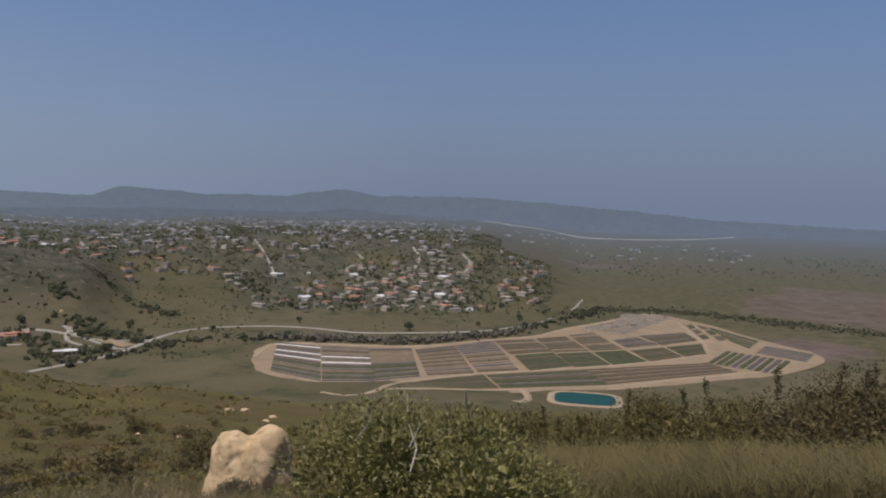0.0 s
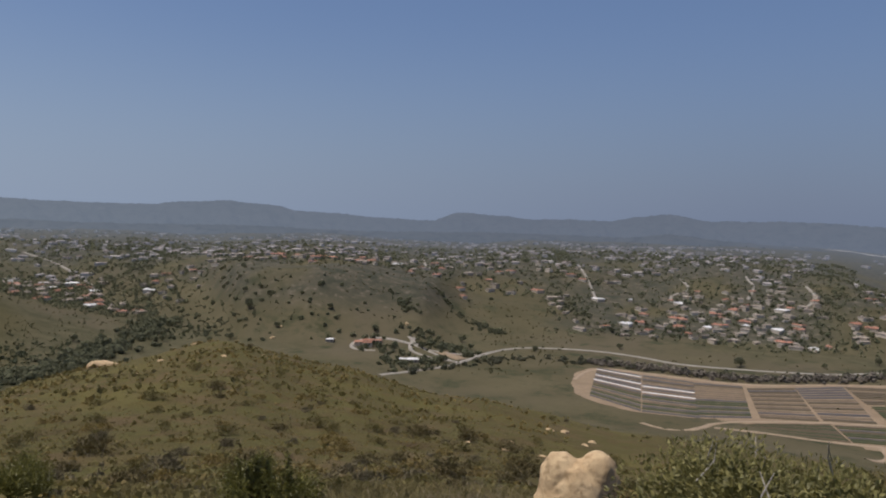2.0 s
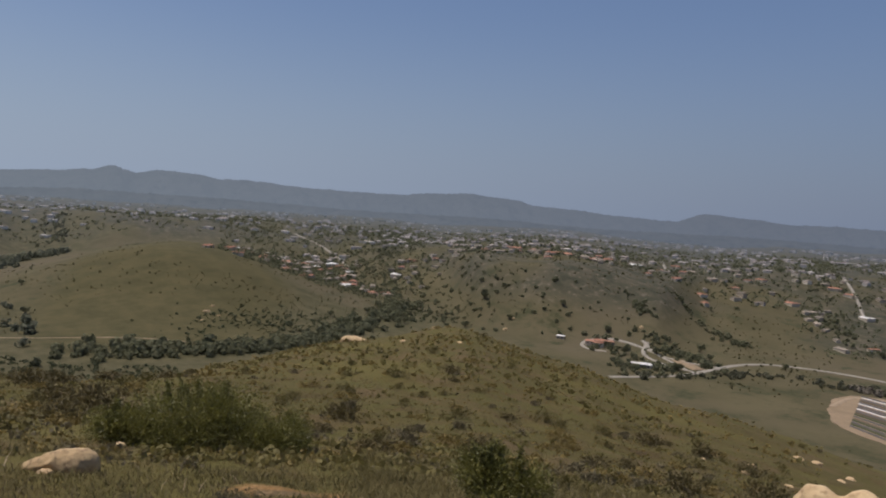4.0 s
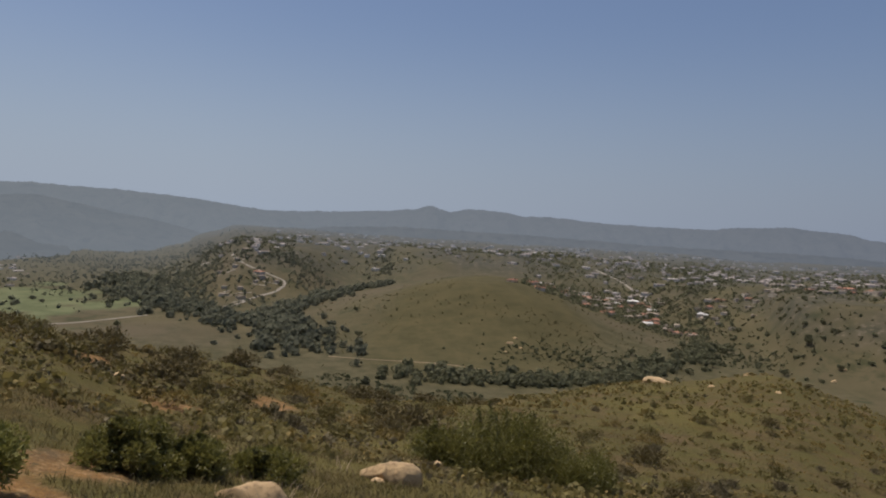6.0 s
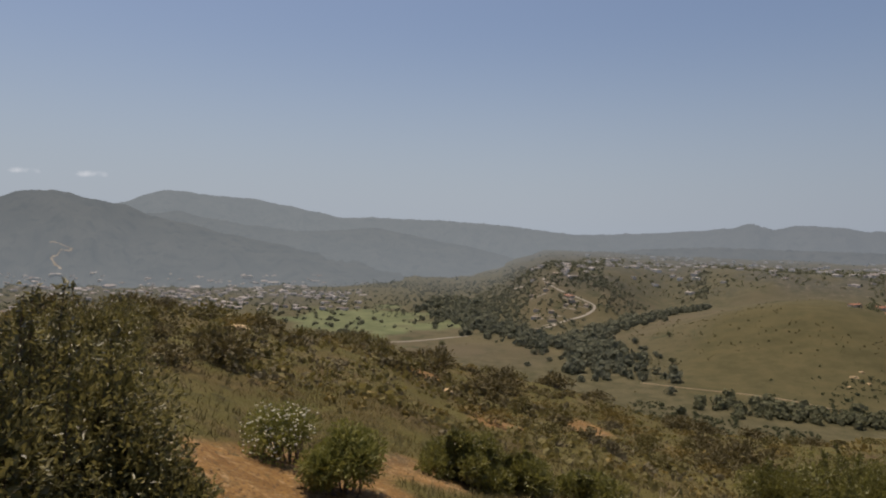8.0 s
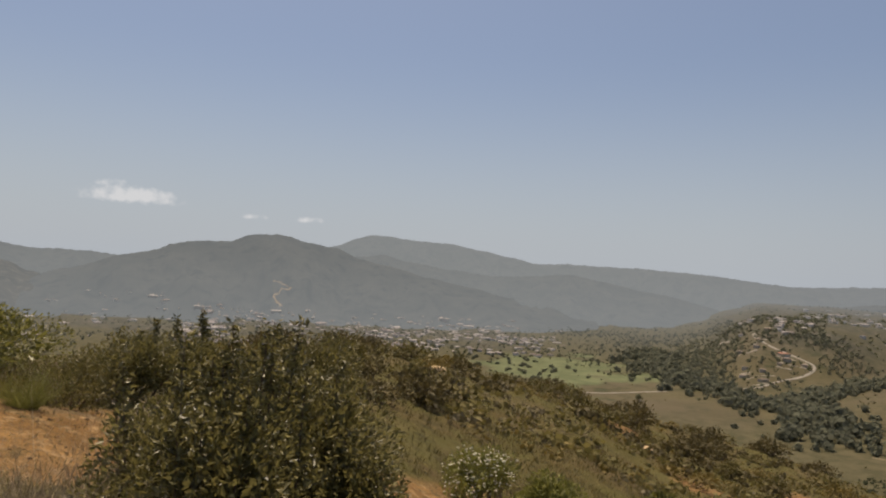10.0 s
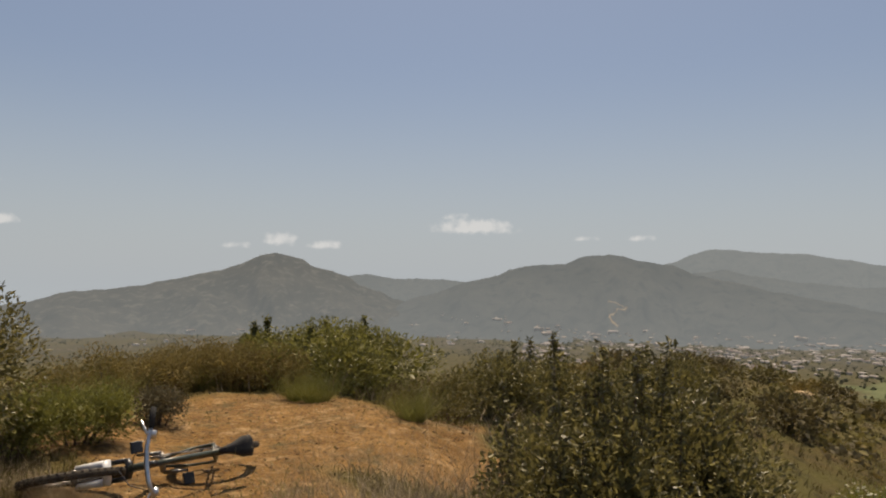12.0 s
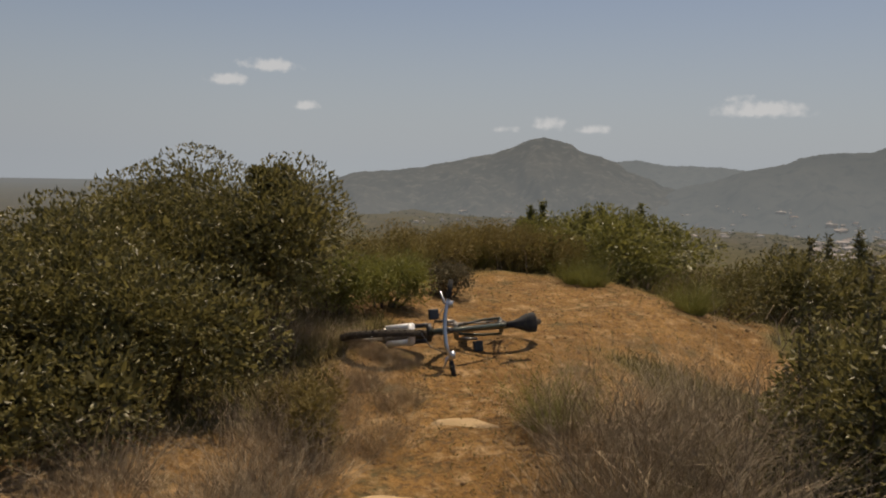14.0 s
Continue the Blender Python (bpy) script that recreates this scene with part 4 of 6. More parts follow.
part("water", mesh_of("water", np.concatenate([pond_ring(0.02, 0.0), pond_ring(1.0, 0.0)]), grid_faces(2, 40, True), WATER), pond)
part("bank", mesh_of("bank", np.concatenate([pond_ring(0.98, -0.6), pond_ring(1.04, 0.35), pond_ring(1.14, 0.4), pond_ring(1.3, -1.0)]), grid_faces(4, 40, True), TRACK), pond, "pale earth bank")

# ---- houses ----
rng = np.random.default_rng(11)


def house_kind(width, deep, wing, roof_mat, label, tall=3.4, hip=3.0, wall_mat=None):
    ob = thing("house", (0, 0, -500), label, "house", "hillside houses")
    bm = bmesh.new()
    add_box(bm, -width / 2, width / 2, -deep / 2, deep / 2, -4, tall)
    if wing:
        add_box(bm, -width / 2, -width / 2 + wing, -deep / 2 - wing, -deep / 2 + 0.1, -4, tall * 0.92)
    part("wall", bm_mesh("wall", bm, wall_mat or STUCCO), ob)
    bm = bmesh.new()
    add_roof(bm, -width / 2, width / 2, -deep / 2, deep / 2, tall, deep * 0.2, hip=hip)
    roof = part("roof", bm_mesh("roof", bm, roof_mat), ob)
    if wing:
        bm = bmesh.new()
        add_roof(bm, -wing / 2, wing / 2, -wing / 2 - 1, wing / 2, 0, wing * 0.2, hip=wing * 0.3)
        me = bm_mesh("wing_roof", bm, roof_mat)
        me.transform(Matrix.Translation((-width / 2 + wing / 2, -deep / 2 - wing / 2, tall * 0.92)))
        part("wing_roof", me, ob)
    bm = bmesh.new()
    add_box(bm, width * 0.22, width * 0.22 + 1.2, -0.6, 0.6, tall, tall + deep * 0.2 + 1.4)
    part("chimney", bm_mesh("chimney", bm, wall_mat or STUCCO), roof)
    return ob


KINDS = [house_kind(20, 11, 8, TILE_RED, "stucco hillside house with a clay-tile roof"), house_kind(17, 10, 7, ROOF_GREY, "stucco hillside house with a grey shingle roof"),
         house_kind(23, 10, 0, ROOF_GREY, "long stucco house with a grey hipped roof"), house_kind(15, 10, 0, ROOF_GREY, "small stucco house with a brown-grey roof", 5.6),
         house_kind(22, 12, 9, ROOF_WHITE, "pale house with a bright white roof", 4.2), house_kind(26, 9, 7, TILE_RED, "wide stucco house with a red-brown roof")]
placed = []
far_houses = []


def try_house(x, y, kind=None, gap=18):
    if any((x - a) ** 2 + (y - b) ** 2 < gap * gap for a, b in placed):
        return
    placed.append((x, y))
    k = kind if kind is not None else int(rng.choice(6, p=[0.20, 0.29, 0.18, 0.2, 0.05, 0.08]))
    s = rng.uniform(0.5, 0.9)
    m = Matrix.Translation((x, y, rest(x, y) + 0.6)) @ Matrix.Rotation(rng.uniform(0, math.pi * 2), 4, "Z") @ Matrix.Scale(s, 4)
    if math.hypot(x, y) < 1420 or kind is not None:
        copy_thing(KINDS[k], m)
    else:
        far_houses.append((k, m))


for az0, az1, r0, r1, count in ((46, 58, 1130, 1450, 130), (-8.8, -3, 1090, 1500, 90), (-6, 11, 1010, 1300, 190), (79, 82, 1560, 1800, 16), (10, 80, 2200, 3200, 380), (-4, 12, 2100, 3000, 160), (-24, -6, 2200, 3300, 60), (-5, 16, 1020, 1500, 230), (-3, 20, 1450, 2100, 190), (14, 31, 1120, 1500, 80), (29, 47, 1230, 1750, 230), (18, 48, 1600, 2400, 230), (44, 60, 1120, 1950, 160), (48, 80, 1660, 2300, 190), (97, 126, 1430, 1880, 420), (120, 155, 1900, 2450, 90), (79.5, 83.5, 1580, 1800, 16), (30, 36, 1180, 1270, 4)):
    for _ in range(count):
        az = rng.uniform(az0, az1)
        r = math.sqrt(rng.uniform(r0 * r0, r1 * r1))
        clump = float(fbm(np.array([az / 4]), np.array([r / 160]), 3, 77)[0])
        if clump < -0.22:
            continue
        try_house(*spot(az, r))
for x, y, k in ((-1485, 172, 1), (-1462, 196, 3), (-1505, 205, 2), (-1512, 226, 1), (-1392, 236, 3), (-1380, 262, 1), (-1318, 160, 2), (-1322, 188, 3), (-1268, 182, 1), (-1420, 234, 0), (-1366, 166, 3), (-1372, 222, 2), (-1560, 228, 1), (-1590, 240, 2), (-1620, 262, 4), (-1660, 275, 1), (-1690, 290, 3), (-1640, 240, 0), (-155, 1010, 1), (-113, 1130, 0), (-20, 1085, 5), (19, 1045, 0), (6, 1066, 1), (-45, 1078, 2), (75, 1200, 2), (-258, 1195, 4), (-884, 729, 5), (-915, 742, 0), (-940, 570, 0), (-975, 545, 5), (-900, 760, 0), (-853, 915, 5), (-719, 1075, 4)):
    try_house(x, y, k, gap=14)
for az0, az1, e0, e1, count in ((126.5, 132.5, -2.75, -2.3, 9), (121, 128, -3.6, -2.9, 10), (100, 124, -4.9, -3.3, 170), (128, 152, -3.8, -2.9, 12), (96, 108, -5.0, -3.8, 30), (131, 145, -6.0, -3.8, 30)):
    for _ in range(count):
        p = slope_spot(rng.uniform(az0, az1), rng.uniform(e0, e1))
        far_houses.append((int(rng.choice(6, p=[0.12, 0.22, 0.2, 0.12, 0.26, 0.08])), Matrix.Translation((p.x, p.y, on_slope(p.x, p.y) - 1.6)) @ Matrix.Rotation(rng.uniform(-0.4, 0.4) + radians(rng.choice([120, 210])), 4, "Z") @ Matrix.Scale(rng.choice([0.45, 0.6, 0.8, 1.3], p=[0.4, 0.3, 0.22, 0.08]), 4)))
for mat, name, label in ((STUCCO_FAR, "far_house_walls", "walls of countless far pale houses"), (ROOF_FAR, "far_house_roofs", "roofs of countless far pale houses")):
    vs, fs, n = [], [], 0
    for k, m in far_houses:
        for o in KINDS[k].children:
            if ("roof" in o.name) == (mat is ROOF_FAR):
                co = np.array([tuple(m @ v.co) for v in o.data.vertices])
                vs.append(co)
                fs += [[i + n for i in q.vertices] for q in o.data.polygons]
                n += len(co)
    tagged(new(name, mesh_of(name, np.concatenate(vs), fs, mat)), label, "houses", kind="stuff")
for k in KINDS:
    for o in (*k.children_recursive, k):
        bpy.data.objects.remove(o)

# the two valley homesteads
def homestead(name, label, at, turn, blocks, roof_mat, wall_mat):
    ob = thing(name, (*at, rest(*at)), label, "house", turn=turn)
    for x, y, w, d, h in blocks:
        bm = bmesh.new()
        add_box(bm, x - w / 2, x + w / 2, y - d / 2, y + d / 2, -3, h)
        wall = part("wall", bm_mesh("wall", bm, wall_mat), ob)
        bm = bmesh.new()
        add_roof(bm, x - w / 2, x + w / 2, y - d / 2, y + d / 2, h, d * 0.18, hip=d * 0.3)
        part("roof", bm_mesh("roof", bm, roof_mat), ob)
        for k in range(max(2, int(w / 5))):
            bm = bmesh.new()
            xs = x - w / 2 + (k + 0.5) * w / max(2, int(w / 5))
            add_box(bm, xs - 0.8, xs + 0.8, y - d / 2 - 0.08, y - d / 2 + 0.05, 1.0, 2.4)
            part("window", bm_mesh("window", bm, GLASS), wall)
    return ob


homestead("farmhouse", "white-roofed farmhouse with sheds in a valley", (-346, 694), radians(28), [(0, 0, 13, 8, 3.6), (-11, 4, 7, 6, 3.0), (5, 8, 9, 6, 3.0)], ROOF_WHITE, STUCCO)
homestead("villa", "sprawling villa with red clay-tile roofs", (-436, 757), radians(32), [(0, 0, 16, 9, 4.2), (-13, -4, 10, 8, 3.4), (11, 4, 8, 7, 3.4), (-3, -11, 11, 6, 3.2)], TILE_RED, STUCCO)
homestead("guest_house", "pale low guest house by a driveway", (-480, 738), radians(20), [(0, 0, 9, 6, 3.0)], ROOF_WHITE, STUCCO)

# ---- trees of the valley ----


def wood(name, label, places, low, high, mat, leafy=44, flat=0.8):
    """Many uncountable far trees and shrubs: each a ragged mass of leafy sprays on its place."""
    places = np.asarray(places)
    n = len(places)
    s = rng.uniform(low, high, n) * rng.choice([0.7, 1.0, 1.25], n)
    z = height(places[:, 0], places[:, 1])
    d = rng.normal(0, 1, (n, leafy, 3))
    d /= np.linalg.norm(d, axis=2)[..., None]
    lobe = 1 + 0.35 * np.sin(d[..., :1] * 4 + rng.uniform(0, 6, (n, 1, 1))) * np.cos(d[..., 1:2] * 4)
    p = d * lobe * rng.uniform(0.45, 1.0, (n, leafy, 1)) * s[:, None, None] * [1, 1, flat]
    p[..., 2] += (s * flat * 0.72)[:, None]
    p += np.c_[places, z][:, None]
    d, p = d.reshape(-1, 3), p.reshape(-1, 3)
    side = np.cross(d, rng.normal(0, 1, d.shape))
    side /= np.linalg.norm(side, axis=1)[:, None] + 1e-9
    lift = np.cross(side, d) * 0.75 + d * 0.35
    w = (np.repeat(s, leafy) * rng.uniform(0.26, 0.46, len(p)))[:, None]
    v = np.stack([p - side * w, p - lift * w, p + side * w, p + lift * w * 1.2], 1).reshape(-1, 3)
    i = np.arange(len(p))[:, None] * 4
    f = np.concatenate([i + [0, 1, 2], i + [0, 2, 3]])
    return tagged(new(name, mesh_of(name, v, f, mat)), label, "trees", kind="stuff")


def band(points, width, count):
    c = along(points, 4)
    i = rng.integers(0, len(c), count)
    return c[i] + rng.normal(0, width / 2.5, (count, 2))


def scatter(az0, az1, r0, r1, count, seed, cut, size=0.012):
    az = rng.uniform(az0, az1, count * 3)
    r = np.sqrt(rng.uniform(r0 * r0, r1 * r1, count * 3))
    p = np.stack([-r * np.sin(np.radians(az)), r * np.cos(np.radians(az))], -1)
    return p[fbm(p[:, 0] * size, p[:, 1] * size, 3, seed) > cut][:count]


def scatter_near(az0, az1, r0, r1, count, seed, cut):
    """Places thinning out evenly with distance."""
    az = np.radians(rng.uniform(az0, az1, count))
    r = np.exp(rng.uniform(math.log(r0), math.log(r1), count))
    p = np.stack([-r * np.sin(az), r * np.cos(az)], -1)
    return p[(fbm(p[:, 0] * 0.35, p[:, 1] * 0.35, 3, seed) > cut) & (dirt_mask(p[:, 0], p[:, 1]) < 0.3)]


wood("river_trees", "dark line of river willows and oaks", np.concatenate([band([(-330, 645), (-300, 690), (-262, 775), (-205, 795), (-152, 800), (-92, 798), (-32, 796), (16, 818), (80, 856), (149, 930), (210, 1000), (250, 1080)], 17, 300)]), 1.4, 3.4, RIVER_LEAF)
wood("riverside_scrub", "low dull scrub along a dry river bed", np.concatenate([band([(200, 1010), (277, 1090), (360, 1075), (431, 1030), (494, 965), (600, 880), (700, 800)], 42, 1500)]), 0.9, 2.4, RIVER_LEAF, 16, 0.6)
wood("farmstead_trees", "dark trees round a valley homestead", np.concatenate([band([(-390, 800), (-350, 790), (-310, 770), (-290, 745)], 22, 34), band([(-450, 770), (-400, 735), (-360, 720)], 26, 30), band([(-350, 700), (-325, 690), (-318, 715)], 12, 16)]), 2.2, 4.6, FAR_LEAF)
wood("bare_thicket", "grey-brown leafless thicket by the river", band([(-170, 795), (-110, 796), (-60, 790), (0, 792), (60, 830), (110, 868)], 18, 420), 1.5, 3.2, GREY_LEAF, 30, 1.1)
wood("creek_trees", "dark oaks along a creek", np.concatenate([band([(-665, 235), (-650, 290), (-622, 345), (-600, 400), (-610, 470), (-628, 530), (-680, 620), (-720, 700), (-770, 740)], 34, 420), band([(-640, 250), (-600, 380), (-590, 460)], 20, 90)]), 2.8, 6.0, FAR_LEAF)
wood("canyon_wood", "dense dark oak wood filling a canyon", np.concatenate([band([(-800, 190), (-880, 205), (-960, 190), (-1040, 150), (-1120, 90), (-1300, 40), (-1500, 10), (-1700, 10)], 75, 700), band([(-900, 195), (-1072, 196), (-1127, 242), (-1266, 323), (-1344, 398), (-1440, 500)], 42, 400)]), 3.6, 8.0, CANYON_LEAF, 40)
wood("garden_trees", "dark garden trees between hillside houses", np.concatenate([scatter(46, 58, 1090, 1500, 1100, 132, -0.4), scatter(-9.5, -3, 1010, 1600, 420, 131, -0.35), scatter(-5.5, 16, 985, 2100, 2500, 101, -0.35), scatter(14, 48, 1160, 2300, 3000, 102, -0.3), scatter(44, 60, 1080, 2000, 2200, 103, -0.35), scatter(56, 80, 1600, 2250, 1200, 104, -0.2)]), 1.7, 4.8, FAR_LEAF, 11)
yards = np.array(placed)[np.hypot(*np.array(placed).T) < 1700]
wood("yard_trees", "dark green trees crowding round the houses", np.repeat(yards, 4, 0) + rng.normal(0, 1, (len(yards) * 4, 2)) * 13 + 6, 1.5, 3.8, YARD_LEAF, 18)
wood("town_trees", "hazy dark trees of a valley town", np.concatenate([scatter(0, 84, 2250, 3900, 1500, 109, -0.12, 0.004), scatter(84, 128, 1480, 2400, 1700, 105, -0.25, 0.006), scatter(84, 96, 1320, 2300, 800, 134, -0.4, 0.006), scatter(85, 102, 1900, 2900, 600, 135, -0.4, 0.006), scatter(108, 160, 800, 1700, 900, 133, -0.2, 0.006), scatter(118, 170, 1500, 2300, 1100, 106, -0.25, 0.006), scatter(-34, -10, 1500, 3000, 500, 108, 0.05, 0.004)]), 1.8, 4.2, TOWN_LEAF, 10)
wood("loop_hill_trees", "oaks on the flanks of a hill with a looping road", np.concatenate([scatter(83.6, 88, 1230, 1750, 520, 161, -0.4, 0.01), scatter(78, 84, 1500, 1900, 420, 162, -0.35, 0.01), band([(-1540, 290), (-1503, 321), (-1483, 359), (-1457, 390)], 40, 90), band([(-1480, 150), (-1620, 130), (-1760, 120), (-1950, 90)], 60, 220), band([(-1540, 518), (-1620, 560), (-1697, 593)], 50, 120), scatter(79, 83, 1200, 1480, 90, 164, -0.3, 0.01), scatter(75.5, 78.3, 1240, 1600, 120, 163, -0.1, 0.01)]), 1.8, 4.6, CANYON_LEAF, 20)
wood("lawn_trees", "dark trees scattered on a green park", scatter(90, 105, 1020, 1480, 130, 107, 0.0), 1.8, 4.4, CANYON_LEAF)
wood("gully_scrub", "dark brush in hillside gullies", np.concatenate([band([(-488, 893), (-452, 875), (-422, 857)], 16, 45), band([(-445, 975), (-396, 955), (-354, 928), (-326, 915)], 14, 100), band([(-315, 1187), (-268, 1097), (-241, 1060)], 26, 40), band([(-806, 902), (-763, 833), (-690, 725), (-626, 740)], 90, 150), band([(-700, 720), (-640, 770), (-560, 790), (-500, 820)], 90, 80), band([(-420, 820), (-380, 800), (-350, 780)], 30, 60), band([(-380, 690), (-350, 675), (-320, 660)], 24, 50)]), 1.4, 3.4, FAR_LEAF)
wood("valley_scrub", "dark brush on a valley floor below a green hill", np.concatenate([scatter(50, 76, 560, 740, 700, 151, -0.15, 0.012), scatter(50, 62, 690, 900, 420, 152, -0.1, 0.012), band([(-700, 380), (-720, 420), (-690, 450), (-660, 470)], 60, 160), band([(-690, 640), (-700, 740), (-620, 760)], 110, 240)]), 0.8, 2.6, YARD_LEAF, 18, 0.7)
wood("hillside_scrub", "dark shrubs dotted over grassy hillsides", np.concatenate([scatter(14, 48, 720, 1300, 1500, 110, -0.1, 0.008), scatter(48, 76, 780, 1250, 700, 111, 0.0, 0.008), scatter(54, 60, 800, 960, 120, 112, -0.3, 0.02), scatter(74, 92, 700, 1300, 60, 113, 0.1), scatter(-8, 14, 680, 1000, 70, 114, 0.05), scatter(12, 110, 300, 620, 160, 115, 0.0)]), 0.5, 1.7, SCRUB_LEAF, 18, 0.65)


def oak(label):
    ob = thing("oak_tree", (0, 0, -500), label, "tree", "single valley oaks")
    bm = bmesh.new()
    tube(bm, [(0, 0, -0.6), (0.1, 0, 1.5), (0.3, 0.2, 3.2)], [0.5, 0.38, 0.22], 7)
    for k in range(5):
        a = k * 1.26
        tube(bm, [(0.1, 0, 1.6 + 0.2 * k), (1.3 * math.cos(a), 1.3 * math.sin(a), 3.2 + 0.2 * k), (2.6 * math.cos(a), 2.6 * math.sin(a), 4.4)], [0.2, 0.13, 0.05], 5)
    part("trunk", bm_mesh("trunk", bm, TRUNK), ob)
    r2 = np.random.default_rng(5)
    c = r2.normal(0, 1, (34, 3)) * [1.9, 1.9, 1.0] + [0, 0, 4.8]
    d = r2.normal(0, 1, (34, 22, 3))
    d /= np.linalg.norm(d, axis=2)[..., None]
    p = (c[:, None] + d * r2.uniform(0.7, 1.5, (34, 1, 1))).reshape(-1, 3)
    v, f = leaves(p, d.reshape(-1, 3), 0.85, 0.6, r2)
    part("crown", mesh_of("crown", v, f, FAR_LEAF), ob)
    return ob


oak_kind = oak("single dark round-crowned oak on a grassy slope")
for x, y, s in ((-25, 862, 1.5), (-165, 905, 1.0), (-195, 1010, 1.1), (60, 905, 0.8), (-350, 842, 1.2), (-322, 800, 1.0), (-395, 742, 1.2), (-318, 712, 1.1), (-448, 790, 1.1), (-372, 772, 1.3), (-985, -7, 1.2), (-842, 262, 1.1), (-980, 300, 0.9), (-700, 560, 1.1), (-650, 640, 1.2), (-600, 700, 1.2), (-620, 760, 1.3), (-560, 740, 1.0), (-520, 800, 1.1), (160, 1010, 1.0), (120, 960, 1.1), (-250, 830, 1.0)):
    copy_thing(oak_kind, Matrix.Translation((x, y, rest(x, y))) @ Matrix.Rotation(x, 4, "Z") @ Matrix.Scale(s, 4))
for o in (*oak_kind.children_recursive, oak_kind):
    bpy.data.objects.remove(o)

wood("slope_brush", "low olive brush over the near slopes", np.concatenate([scatter(14, 122, 75, 260, 2200, 120, -0.08, 0.06), scatter(18, 70, 60, 200, 1500, 121, 0.0, 0.05), scatter(-36, 16, 90, 500, 900, 122, 0.0, 0.05)]), 0.2, 0.5, HERB, 12, 0.65)
wood("slope_yellow_brush", "low yellow-brown brush over the near slopes", np.concatenate([scatter(14, 122, 70, 220, 1300, 123, 0.05, 0.06), scatter(18, 70, 60, 160, 500, 124, 0.05, 0.05)]), 0.18, 0.45, YELLOW, 15, 0.75)
wood("slope_dark_brush", "dark brush patches over the near slopes", np.concatenate([scatter(64, 122, 85, 300, 600, 125, 0.12, 0.06), scatter(66, 115, 80, 140, 300, 126, 0.0, 0.08)]), 0.3, 0.8, LAUREL_DARK, 26, 0.8)


wood("hill_dark_brush", "low dark brush in drifts over the hill", scatter_near(78, 120, 24, 110, 2600, 127, -0.02), 0.10, 0.26, LAUREL_DARK, 22, 0.75)
wood("low_herbs", "low olive herbs and grass clumps over the hill", scatter_near(14, 108, 15, 110, 6000, 141, -0.1), 0.08, 0.22, HERB, 10, 0.6)
wood("low_yellow_herbs", "low yellow-green herbs over the hill", scatter_near(14, 108, 14, 110, 4200, 142, 0.0), 0.06, 0.16, YELLOW, 9, 0.6)
wood("low_dry_herbs", "low grey-brown dry herbs over the hill", scatter_near(14, 108, 14, 90, 4200, 143, 0.0), 0.06, 0.16, SAGE, 9, 0.6)

# ---- shrubs and grass of the hilltop ----


def lumps(count, spread, tall, rng):
    """Overlapping crowns of a bush: centres and radii."""
    c = rng.uniform(-1, 1, (count, 3)) * [spread * 0.62, spread * 0.62, 0]
    rad = np.hypot(c[:, 0], c[:, 1]) / spread
    c[:, 2] = tall * rng.uniform(0.3, 0.68, count) * (1 - 0.5 * rad**2)
    s = spread * rng.uniform(0.3, 0.48, count)
    return c, s


def shell(c, s, count, rng, tall):
    """Places near the surface of the lumps, denser outside, with their outward way."""
    i = rng.choice(len(c), count, p=s**2 / (s**2).sum())
    d = rng.normal(0, 1, (count, 3))
    d /= np.linalg.norm(d, axis=1)[:, None]
    depth = 1 - 0.55 * rng.uniform(0, 1, count) ** 2.2
    p = c[i] + d * (s[i] * depth)[:, None] * [1, 1, min(1.0, tall * 0.42 / s.mean())]
    keep = p[:, 2] > 0.02
    return p[keep], d[keep]


